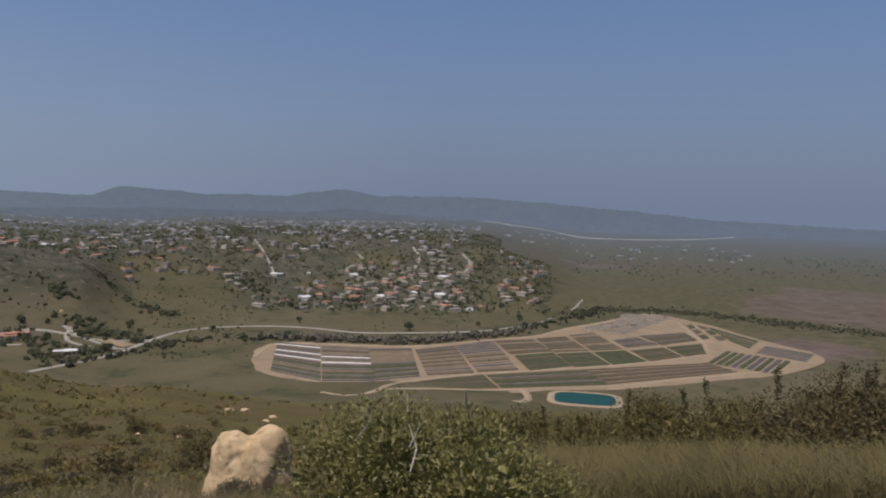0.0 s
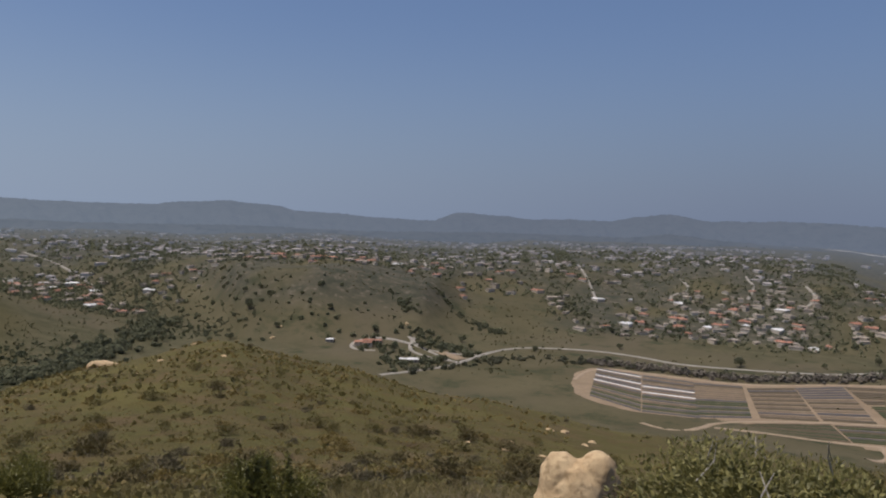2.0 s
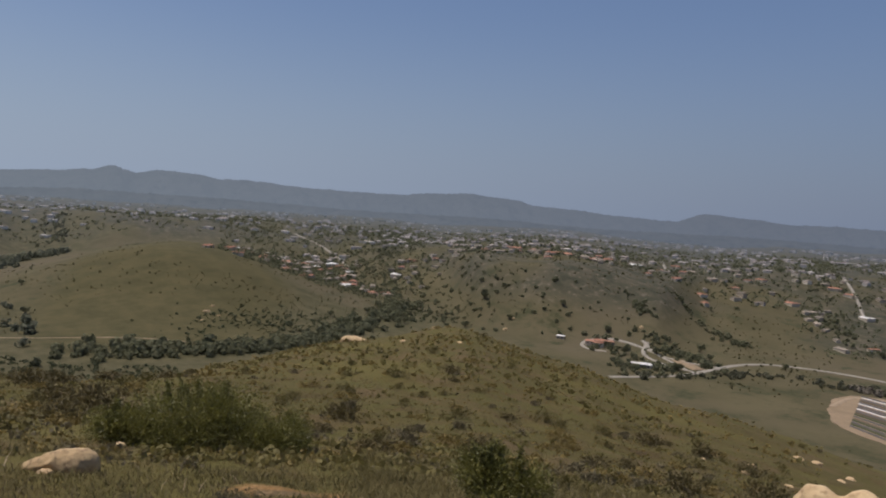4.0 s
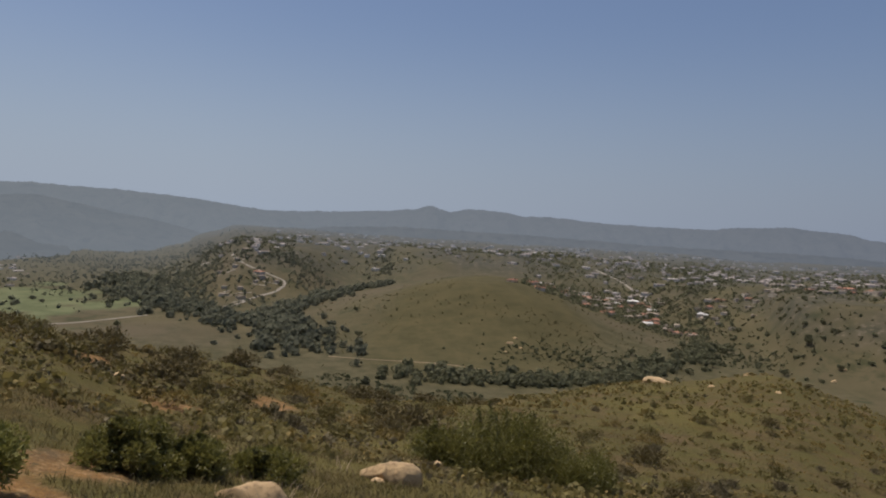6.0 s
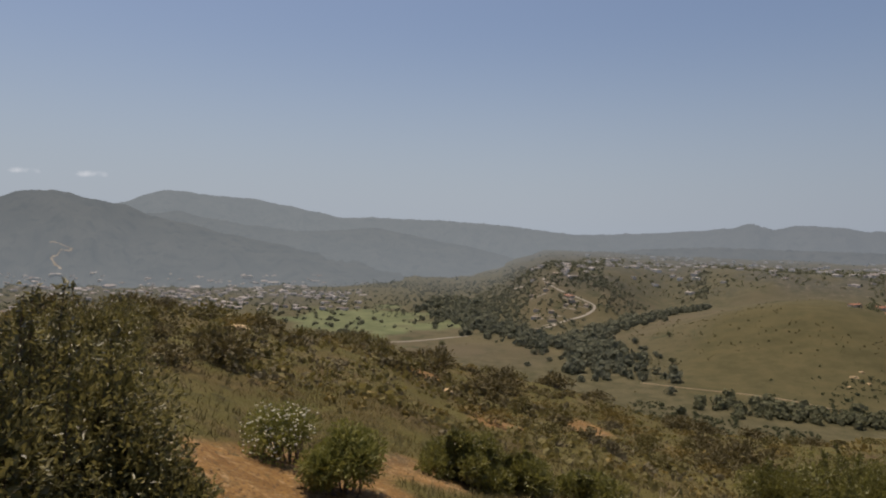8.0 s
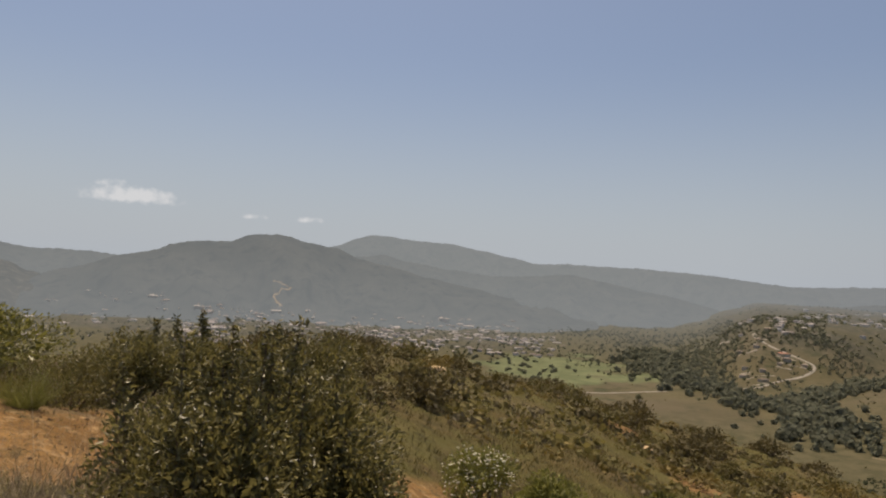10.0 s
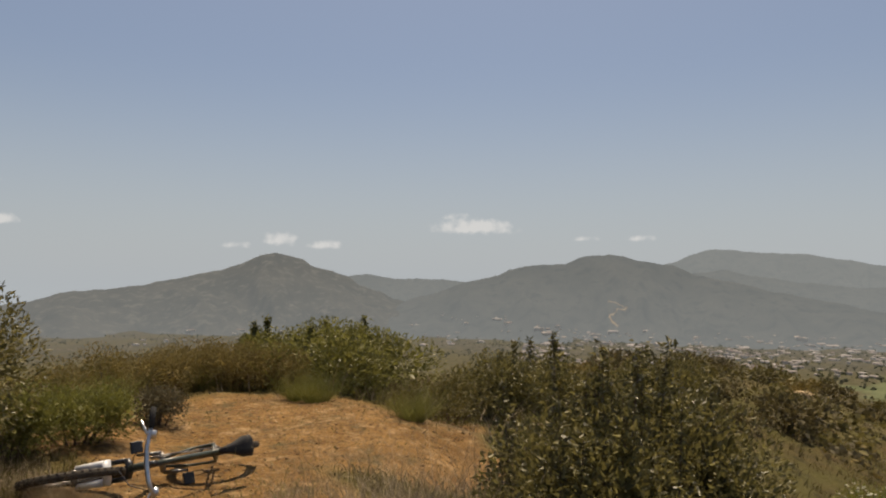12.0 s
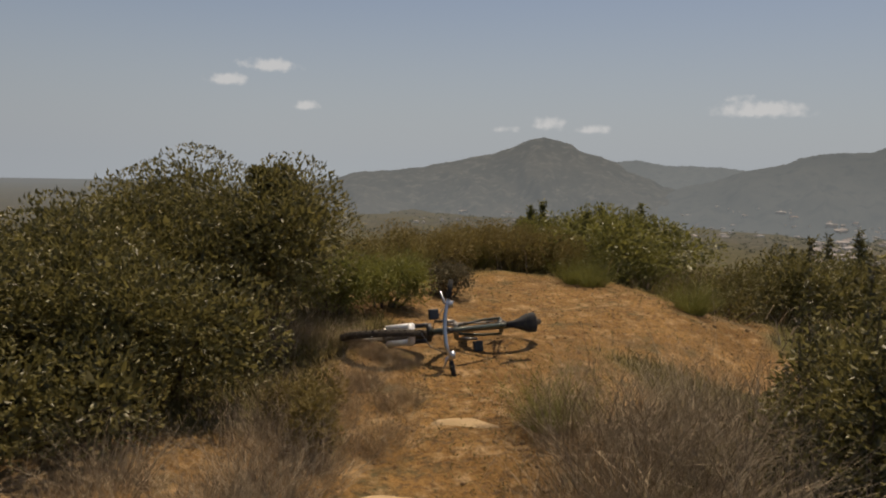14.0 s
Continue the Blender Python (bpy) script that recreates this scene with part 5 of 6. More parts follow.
def bush(name, label, spread, tall, count, leaf, mat, seed, stems=9, group="", shoots=0, stem_mat=None, flowers=0, flower_mat=None, lump_count=9, bare=0, category="bush", droop=0.25, inner=0.14):
    rng = np.random.default_rng(seed)
    ob = thing(name, (0, 0, -500), label, category, group)
    c, s = lumps(lump_count, spread, tall, rng)
    p, d = shell(c, s, count, rng, tall)
    v, f = leaves(p, d, leaf, leaf * 0.42, rng, droop)
    for k in range(shoots):
        a, rr = rng.uniform(0, 6.28), spread * rng.uniform(0, 0.75)
        z0 = tall * (0.66 - 0.3 * (rr / spread) ** 2)
        rise = tall * rng.uniform(0.24, 0.52)
        base = np.array([rr * math.cos(a), rr * math.sin(a), z0])
        lean = np.array([rng.normal(0, 0.12), rng.normal(0, 0.12), 1.0])
        q = base + np.outer(np.linspace(0, 1, 110) ** 0.8, lean) * rise + rng.normal(0, 0.018, (110, 3))
        v2, f2 = leaves(q, rng.normal(0, 1, (110, 3)) * [1, 1, 0.3], leaf * 1.05, leaf * 0.42, rng, 0.7, -0.1)
        shoot = tagged(part("shoot", mesh_of("shoot", v2, f2, mat), ob), "upright leafy shoot", kind="stuff")
        b, e = base - [0, 0, tall * 0.3], base + lean * rise
        bm = bmesh.new()
        tube(bm, [b, (b + e) / 2, e], [0.005, 0.004, 0.002], 4)
        part("stem", bm_mesh("stem", bm, stem_mat or BARK), shoot)
    # larger shaded leaves deep inside the crowns
    p2, d2 = shell(c, s * 0.55, int(count * inner), rng, tall)
    v2, f2 = leaves(p2, d2, leaf * 1.9, leaf * 1.05, rng, 0.1)
    f = np.concatenate([f, f2 + len(v)])
    v = np.concatenate([v, v2])
    part("foliage", mesh_of("foliage", v, f, mat), ob)
    bm = bmesh.new()
    for k in range(stems):
        i = k % len(c)
        e = c[i] + rng.normal(0, 0.1, 3) * s[i]
        b = np.array([e[0] * 0.18, e[1] * 0.18, -0.12])
        m1 = b * 0.5 + e * 0.5 + rng.normal(0, 0.05, 3) * spread
        tube(bm, [b, m1, e], [0.02 * spread + 0.006, 0.013 * spread + 0.004, 0.004], 5)
        if not group:
            part("stem", bm_mesh("stem", bm, stem_mat or BARK), ob)
            bm = bmesh.new()
    if group:
        part("stem", bm_mesh("stem", bm, stem_mat or BARK), ob)
    if bare:
        for k in range(bare):
            bm = bmesh.new()
            a, rr = rng.uniform(0, 6.28), spread * rng.uniform(0.1, 0.6)
            b = Vector((rr * math.cos(a), rr * math.sin(a), tall * 0.68))
            e = b + Vector((rng.normal(0, 0.2), rng.normal(0, 0.2), rng.uniform(0.55, 0.95))) * tall * 0.32
            tube(bm, [b, b.lerp(e, 0.5) + Vector(rng.normal(0, 0.03, 3)), e], [0.009, 0.006, 0.003], 5)
            tube(bm, [b.lerp(e, 0.5), b.lerp(e, 0.5) + Vector((rng.normal(0, 0.1), rng.normal(0, 0.1), 0.16))], [0.006, 0.003], 4)
            part("dead_branch", bm_mesh("dead_branch", bm, BARE), ob, "bleached bare branch")
    if flowers:
        q, d = shell(c, s * 1.05, flowers, rng, tall)
        top = q[:, 2] > tall * 0.25
        v, f = clumps(q[top], np.full(top.sum(), 0.0125) * rng.uniform(0.6, 1.5, top.sum()), ICO0, rng, 0.5)
        tagged(part("flower_head", mesh_of("flower_head", v, f, flower_mat), ob), "small flower heads", kind="stuff")
    return ob


def tuft(name, label, spread, tall, count, mat, seed, width=0.006, group="", lean=0.5):
    """A clump of arching blades or wiry twigs from one root."""
    rng = np.random.default_rng(seed)
    ob = thing(name, (0, 0, -500), label, "grass", group)
    a = rng.uniform(0, 6.283, count)
    r0 = spread * 0.45 * np.sqrt(rng.uniform(0, 1, count))
    base = np.stack([r0 * np.cos(a), r0 * np.sin(a), np.full(count, -0.03)], -1)
    out = np.stack([np.cos(a), np.sin(a), 0 * a], -1) * (rng.uniform(0.1, 1, count) * lean)[:, None] + rng.normal(0, 0.38, (count, 3)) * [1, 1, 0]
    L = tall * rng.uniform(0.15, 1.15, count) * (1.1 - 0.5 * r0 / spread)
    mid = base + (out * 0.45 + rng.normal(0, 0.26, (count, 3)) * [1, 1, 0] + [0, 0, 0.55]) * L[:, None]
    tip = base + (out + rng.normal(0, 0.32, (count, 3)) + [0, 0, 0.95]) * L[:, None]
    side = np.stack([-np.sin(a + 0.7), np.cos(a + 0.7), 0 * a], -1) * (width * rng.uniform(0.5, 2.0, count) / 2)[:, None]
    v = np.stack([base - side, base + side, mid + side * 0.8, mid - side * 0.8, tip], 1).reshape(-1, 3)
    share = count // 4
    for k in range(4):
        i = np.arange(share)[:, None] * 5
        f = np.concatenate([i + [0, 1, 2], i + [0, 2, 3], i + [3, 2, 4]])
        part("blade_tuft", mesh_of("blade_tuft", v[k * share * 5:(k + 1) * share * 5], f, mat), ob)
    return ob


def put(ob, az, r, scale=1.0, turn=0.0, sink=0.0, tall=1.0):
    x, y = spot(az, r)
    m = Matrix.Translation((x, y, rest(x, y) - sink)) @ Matrix.Rotation(turn, 4, "Z") @ Matrix.Diagonal((scale, scale, scale * tall, 1))
    ob.matrix_world = m
    return ob


# the large bushes round the summit, each shaped by itself
put(bush("laurel_bush", "leafy green laurel sumac bush with upright shoots", 1.0, 1.22, 24000, 0.04, SUMAC, 1, 12, shoots=26, lump_count=15), 119.6, 4.4)
put(bush("laurel_bush", "low side of a green laurel sumac bush", 0.5, 0.8, 10000, 0.038, SUMAC, 2, 9, shoots=8), 112.4, 4.2)
put(bush("laurel_bush", "tall dark-green laurel sumac bush behind a bicycle", 1.05, 1.6, 28000, 0.04, SUMAC, 3, 12, lump_count=15), 168.4, 5.6)
put(bush("laurel_shoot", "slender leafy laurel shoot rising above a bush", 0.17, 2.25, 1500, 0.045, SUMAC, 55, 3, lump_count=8), 164.9, 5.5)
put(bush("laurel_bush", "dark-green laurel sumac bush at a clearing's edge", 0.95, 1.05, 16000, 0.042, SUMAC, 4, 10), 179, 5.5)
put(bush("laurel_bush", "sprawling olive laurel bush in front of taller ones", 0.8, 0.85, 15000, 0.038, SUMAC, 5, 10, lump_count=12), 172.0, 4.65)
put(bush("laurel_bush", "dark olive bush beside bare ground", 0.8, 0.85, 14000, 0.038, SUMAC, 6, 9), 183, 4.3)
put(bush("laurel_bush", "broad green laurel bush beyond a dirt clearing", 1.6, 1.12, 15000, 0.065, LAUREL, 7, 11, shoots=3, lump_count=15), 141.8, 10.2, 1.0, 0, 0, 0.8)
put(bush("laurel_bush", "green laurel bush behind yellow brush", 0.7, 0.95, 4500, 0.06, LAUREL, 8, 8, shoots=2), 145.6, 11.2)
put(bush("scrub_oak", "dense grey-green scrub oak with bleached branches", 1.22, 1.35, 13000, 0.055, OAK_LEAF, 9, 12, lump_count=14, bare=4, droop=0.1), 1.0, 6.3)
put(bush("buckwheat_bush", "grey-brown dry bush at a boulder's foot", 0.42, 0.34, 2600, 0.034, SAGE, 49, 8), 14.6, 10.7)
put(bush("scrub_oak", "grey-green scrub oak on a falling slope", 0.8, 1.0, 6500, 0.046, OAK_LEAF, 10, 9, droop=0.1), -6.0, 6.9)
put(bush("chamise_bush", "olive-green chamise thicket at a slope's edge", 1.7, 1.3, 10500, 0.06, OLIVE, 11, 12, lump_count=16, inner=0.3, shoots=3), -14.8, 14.4)
put(bush("chamise_bush", "low olive chamise on a slope above fields", 1.2, 1.15, 6500, 0.058, OLIVE, 58, 10, lump_count=13, inner=0.3, shoots=2), -8.6, 14.6)
put(bush("chamise_bush", "olive-green chamise thicket with wiry shoots", 1.7, 1.45, 10500, 0.06, OLIVE, 12, 12, lump_count=16, inner=0.3, shoots=5), -21.5, 14.4)
put(bush("chamise_bush", "brown-green chamise thicket on a slope", 1.9, 1.72, 11500, 0.062, LAUREL_DARK, 13, 12, lump_count=16, inner=0.3, shoots=5), -29.6, 13.8)
put(bush("laurel_bush", "low green laurel bush among dry grass", 1.9, 1.7, 17000, 0.07, LAUREL, 14, 11, lump_count=15, shoots=10), 61.5, 19.5)
put(bush("laurel_bush", "low green laurel bush on a grassy slope", 1.3, 1.2, 10000, 0.068, LAUREL, 15, 9, lump_count=10), 55.5, 19.0)
put(bush("laurel_bush", "green laurel shrub with thin upright shoots", 0.85, 0.95, 6500, 0.06, LAUREL, 16, 9, shoots=9), 37.5, 11.5)
put(bush("laurel_bush", "small green laurel shrub with drooping leaves", 0.66, 0.6, 6500, 0.062, LAUREL, 17, 9, shoots=7), 89.2, 10.4)
put(bush("laurel_bush", "small green laurel shrub in dry grass", 0.62, 0.46, 5500, 0.062, LAUREL, 18, 9, shoots=5), 84.6, 10.6)
put(bush("laurel_bush", "spreading green laurel bush in grass", 1.0, 0.95, 7000, 0.068, LAUREL, 41, 9, shoots=6), 66.3, 19.5)
put(bush("laurel_bush", "low trailing laurel shrub in dry grass", 0.65, 0.38, 3800, 0.06, LAUREL, 29, 9, shoots=3), 79.5, 11.2)
put(bush("laurel_bush", "young laurel shrub with broad leaves", 0.5, 0.45, 2200, 0.07, LAUREL, 19, 7, shoots=6), 52.0, 6.8)
put(bush("laurel_bush", "young laurel shrub beside a bare stem", 0.45, 0.4, 1800, 0.07, LAUREL, 20, 7, shoots=5, bare=1), 45.0, 6.6)
put(bush("yarrow_bush", "straggling bush with small white flower heads", 0.6, 0.8, 1900, 0.045, FRESH, 21, 14, flowers=420, flower_mat=PETAL), 101.7, 8.6, 1.1)
put(bush("buckwheat_bush", "rounded grey dead bush on dirt", 0.3, 0.36, 3200, 0.028, SAGE, 22, 9, droop=0.05), 152.1, 7.3)
put(bush("buckwheat_bush", "rounded grey-green sage bush", 0.4, 0.36, 2600, 0.03, SAGE, 23, 8), 57.0, 8.6)
put(bush("buckwheat_bush", "grey-brown sage bush beside a flat rock", 0.36, 0.34, 2200, 0.03, SAGE, 24, 8), 65.0, 8.2)
for k, (az, r, s) in enumerate(((147.5, 9.4, 1.0), (149.6, 9.8, 1.05), (151.8, 9.6, 1.0), (145.4, 9.4, 0.9), (154.3, 9.0, 1.0), (156.8, 8.2, 0.9), (143.6, 9.2, 0.8))):
    put(bush("broom_bush", "yellow-brown brush at the clearing's edge", 0.62, 0.62, 6500, 0.03, BROOM, 30 + k, 10, group="yellow brush", droop=0.05), az, r, s)

put(bush("broom_bush", "feathery bright-green broom on bare dirt", 0.5, 0.78, 5200, 0.05, FRESH, 40, 10, droop=0.0, lump_count=10), 97.2, 7.6, 1.1)
put(bush("broom_bush", "low yellow-green broom beside a path", 0.32, 0.36, 3600, 0.026, BROOM, 46, 8, droop=0.0), 161.3, 3.95)
put(bush("broom_bush", "bright green feathery broom behind a bicycle", 0.45, 0.5, 4600, 0.03, FRESH, 47, 8, droop=0.0), 157.2, 6.6)
put(bush("broom_bush", "olive-green feathery broom at a bush's foot", 0.46, 0.55, 4600, 0.034, FRESH, 48, 8, droop=0.0), 160.6, 6.2)
put(bush("laurel_bush", "brownish laurel brush beyond a clearing", 0.8, 0.85, 6500, 0.05, SUMAC, 42, 9, shoots=3), 127.8, 9.6)
put(bush("laurel_bush", "brown-green laurel brush on a falling slope", 1.0, 1.0, 7500, 0.055, SUMAC, 43, 9, shoots=3), 123.0, 11.2)
put(bush("broom_bush", "low olive broom at a clearing's edge", 0.6, 0.55, 5000, 0.032, OLIVE, 44, 9, droop=0.0), 131.6, 8.6)
put(bush("laurel_bush", "dark laurel bush on a falling slope", 1.1, 1.0, 6500, 0.06, SUMAC, 45, 9), 116.0, 12.5)
FRESH_TUFT = tuft("grass_clump", "bright green feathery grass clump", 0.42, 0.66, 900, FRESH, 51, 0.0035, "grass clumps", 1.0)
DRY_TUFT = tuft("dry_brush", "tangle of dry grey-brown wiry stems", 0.95, 0.6, 950, TWIG, 52, 0.0028, "dry brush clumps", 0.6)
for az, r, s in ((141.2, 8.3, 0.6), (142.6, 8.5, 0.5), (134.1, 7.5, 0.6), (158.6, 7.4, 0.7), (155.2, 8.0, 0.6), (144.0, 4.1, 0.55), (149.2, 9.3, 0.6), (75.5, 7.0, 0.7), (67.0, 6.8, 0.8), (62.0, 6.6, 0.7), (30.0, 8.0, 0.8)):
    x, y = spot(az, r)
    copy_thing(FRESH_TUFT, Matrix.Translation((x, y, rest(x, y))) @ Matrix.Rotation(az, 4, "Z") @ Matrix.Scale(s, 4))
for az, r, s in ((137.0, 3.5, 0.9), (132.5, 3.4, 0.95), (134.5, 4.1, 0.85), (140.0, 3.9, 0.8), (128.0, 3.2, 0.8), (130.0, 4.6, 0.9), (141.5, 3.2, 0.6), (158.5, 4.6, 0.34), (161.0, 4.2, 0.45), (155.5, 4.35, 0.3), (163.5, 3.5, 0.6), (166.5, 3.2, 0.55), (169.5, 3.0, 0.5), (165.0, 3.9, 0.5), (157.6, 5.2, 0.28), (159.4, 5.35, 0.3), (156.4, 5.05, 0.22), (155.0, 4.9, 0.2), (157.0, 3.9, 0.36), (164.0, 5.2, 0.6), (176.0, 3.4, 0.5), (22.0, 8.6, 0.9), (17.5, 8.5, 0.6), (25.5, 8.0, 0.8), (12.0, 8.4, 0.5), (90.5, 6.2, 0.6), (73.0, 5.6, 0.6)):
    x, y = spot(az, r)
    copy_thing(DRY_TUFT, Matrix.Translation((x, y, rest(x, y))) @ Matrix.Rotation(az, 4, "Z") @ Matrix.Scale(s, 4))

# smaller shrubs all over the near slopes
SHRUBS = [
    bush("sage_shrub", "dull green sagebrush on a dry slope", 0.75, 0.7, 560, 0.09, OLIVE, 61, 6, group="slope shrubs", lump_count=8, inner=0.2),
    bush("sage_shrub", "grey-brown sagebrush on a dry slope", 0.65, 0.5, 500, 0.08, SAGE, 62, 6, group="slope shrubs", lump_count=7, inner=0.2),
    bush("laurel_shrub", "dark-green shrub on a dry slope", 0.95, 0.85, 650, 0.115, LAUREL_DARK, 63, 6, group="slope shrubs", lump_count=9, inner=0.2),
    bush("laurel_shrub", "dark rounded shrub on a dry slope", 0.8, 0.85, 600, 0.11, LAUREL_DARK, 64, 6, group="slope shrubs", lump_count=7, inner=0.2),
    bush("broom_shrub", "yellow-green brush on a dry slope", 0.7, 0.5, 520, 0.09, YELLOW, 65, 6, group="slope shrubs", lump_count=7, inner=0.2)]
rng = np.random.default_rng(23)
spots = []
while len(spots) < 500:
    az = rng.uniform(-36, 122)
    r = math.exp(rng.uniform(math.log(8.5), math.log(150)))
    if -36 < az < 18 and r < 17 or 88 < az < 106 and r < 26 or 106 <= az and r < 13:
        continue
    if 21 < az <= 42 and r < 17 or 42 < az < 100 and r < 21 or 9 < az < 21 and r < 22 or 76 < az < 92 and 24 < r < 30:
        continue
    x, y = spot(az, r)
    if any((x - a) ** 2 + (y - b) ** 2 < (0.05 * r + 0.5) ** 2 for a, b in spots):
        continue
    if r > 70 and float(fbm(np.array([x / 25]), np.array([y / 25]), 3, 88)[0]) < -0.1:
        continue
    spots.append((x, y))
    k = int(rng.choice(5, p=[0.42, 0.2, 0.09, 0.05, 0.24] if az < 66 else [0.34, 0.24, 0.15, 0.12, 0.15]))
    s = rng.uniform(0.55, 1.15) * (0.75 if r < 14 else 1.0) * (1.25 if az > 66 and r > 25 else 1.0) * (1.15 if r > 18 else 1.0)
    copy_thing(SHRUBS[k], Matrix.Translation((x, y, rest(x, y) - 0.05)) @ Matrix.Rotation(rng.uniform(0, 6.28), 4, "Z") @ Matrix.Diagonal((s, s, s * rng.uniform(0.7, 1.0), 1)))
for kind in (*SHRUBS, FRESH_TUFT, DRY_TUFT):
    for o in (*kind.children_recursive, kind):
        bpy.data.objects.remove(o)


def grass(name, label, count, r0, r1, mat, seed, tall, cut, patch=2.2, az0=-40, az1=190, keep_dirt=0.22):
    """Uncountable blades, thinner in number and broader with distance."""
    rng = np.random.default_rng(seed)
    r = np.exp(rng.uniform(math.log(r0), math.log(r1), count))
    az = np.radians(rng.uniform(az0, az1, count))
    x, y = -r * np.sin(az), r * np.cos(az)
    ok = (fbm(x / patch, y / patch, 3, seed) + 0.3 * fbm(x / 11, y / 11, 2, seed + 3) > cut) & (rng.uniform(0, 1, count) > dirt_mask(x, y) * (1 - keep_dirt) * 1.1)
    x, y, r = x[ok], y[ok], r[ok]
    n = len(x)
    z = height(x, y)
    L = tall * rng.uniform(0.35, 1.05, n) * np.where(dirt_mask(x, y) > 0.4, 0.3, 1)
    w = 0.0026 + 0.00045 * r
    a = rng.uniform(0, 6.283, n)
    lean = rng.normal(0, 0.6, (n, 2))
    base = np.stack([x, y, z - 0.02], -1)
    side = np.stack([np.cos(a), np.sin(a), 0 * a], -1) * w[:, None]
    mid = base + np.c_[lean * 0.3, np.full(n, 0.6)] * L[:, None]
    tip = base + np.c_[lean, np.ones(n)] * L[:, None]
    v = np.stack([base - side, base + side, mid + side * 0.7, mid - side * 0.7, tip], 1).reshape(-1, 3)
    i = np.arange(n)[:, None] * 5
    f = np.concatenate([i + [0, 1, 2], i + [0, 2, 3], i + [3, 2, 4]])
    return tagged(new(name, mesh_of(name, v, f, mat)), label, "grass", kind="stuff")


grass("dry_grass", "dry straw-coloured grass over the hill", 90000, 2.0, 60, STRAW, 71, 0.13, -0.02)
grass("green_grass", "olive-green grass over the hill", 105000, 2.0, 60, GREEN_GRASS, 72, 0.14, -0.04)
grass("tall_grass", "tall olive and brown grass by the scrub", 16000, 2.6, 14, GREEN_GRASS, 73, 0.22, -0.12, az0=14, az1=62)
grass("meadow_grass", "soft olive meadow grass in front of a thicket", 46000, 5.0, 15, MEADOW, 79, 0.27, -0.5, az0=-38, az1=20)
grass("meadow_grass", "tall soft grass hiding the foot of a thicket", 42000, 7.5, 13, MEADOW, 83, 0.58, -0.5, az0=-38, az1=-4)
grass("meadow_grass", "pale soft grass on a slope above a spur", 36000, 6.5, 22, MEADOW, 85, 0.24, -0.2, az0=14, az1=48)
grass("hill_grass", "short olive grass in front of boulders", 45000, 5.5, 18, MEADOW, 80, 0.13, -0.25, az0=20, az1=104)
grass("dead_stalks", "dead grey-brown stalks among the grass", 6000, 2.4, 16, TWIG, 74, 0.26, 0.05, az0=-38, az1=84)
grass("dead_stalks", "dead grey-brown stalks round the clearing", 7000, 2.4, 12, TWIG, 77, 0.36, 0.05, az0=112, az1=188)


def pebbles(name, label, count, seed):
    """Loose grit and crumbs of earth on the bare ground."""
    rng = np.random.default_rng(seed)
    r = rng.uniform(2.2, 11, count)
    az = np.radians(rng.uniform(85, 180, count))
    x, y = -r * np.sin(az), r * np.cos(az)
    ok = dirt_mask(x, y) > 0.25
    x, y = x[ok], y[ok]
    s = rng.uniform(0.003, 0.009, len(x)) * rng.choice([0.7, 1, 1, 1.4, 2.0], len(x))
    v, f = clumps(np.stack([x, y, height(x, y) + s * 0.2], -1), s, ICO0, rng, 0.6, 0.2)
    return tagged(new(name, mesh_of(name, v, f, GRIT)), label, "pebbles", kind="stuff")


pebbles("pebbles", "loose tan pebbles and crumbs on bare dirt", 7000, 75)
grass("dirt_litter", "flattened dry straw litter on bare dirt", 22000, 2.2, 11, STRAW, 76, 0.06, -0.1, 0.8, 85, 180, 1.2)
grass("dirt_weeds", "sparse tiny olive weeds on bare dirt", 16000, 2.6, 11, MEADOW, 81, 0.15, -0.25, 0.7, 120, 166, 1.2)

# ---- rocks ----


def rock(name, label, at, size, turn, mat, seed, lobes, cuts=9, sink=0.12, rough=0.10):
    """A weathered boulder: merged lobes, planed by fractures, with pitted faces."""
    rng = np.random.default_rng(seed)
    v, f = ICO_ROCK if size[0] > 0.55 else ICO_STONE
    best = np.zeros(len(v))
    for c, s in lobes:
        c = np.array(c)
        b = v @ c
        disc = b * b - (c @ c - s * s)
        best = np.maximum(best, np.where(disc > 0, b + np.sqrt(np.maximum(disc, 0)), 0))
    p = v * np.maximum(best, 0.2)[:, None]
    for _ in range(cuts):
        d = rng.normal(0, 1, 3)
        d /= np.linalg.norm(d)
        if d[2] < -0.2:
            continue
        lim = np.quantile(p @ d, rng.uniform(0.84, 0.95))
        over = np.maximum(p @ d - lim, 0)
        p = p - np.outer(over * 0.88, d)
    for k, (scale, amp) in enumerate(((2.2, rough), (5.5, rough * 0.45), (14, rough * 0.2))):
        q = p * scale + seed
        nz = value_noise(q[:, 0] + q[:, 2] * 0.7, q[:, 1] - q[:, 2] * 0.6, seed + k) - 0.6 * np.abs(value_noise(q[:, 0] * 1.7 - q[:, 2], q[:, 1] * 1.7 + q[:, 2], seed + k + 9))
        p = p * (1 + amp * 1.6 * nz)[:, None]
    p = p * np.array(size)
    me = mesh_of(name, p, f, mat, smooth=True)
    ob = new(name, me)
    x, y = spot(*at)
    ob.matrix_world = Matrix.Translation((x, y, rest(x, y) - sink)) @ Matrix.Rotation(turn, 4, "Z")
    return tagged(ob, label, "rock", "hill rocks")


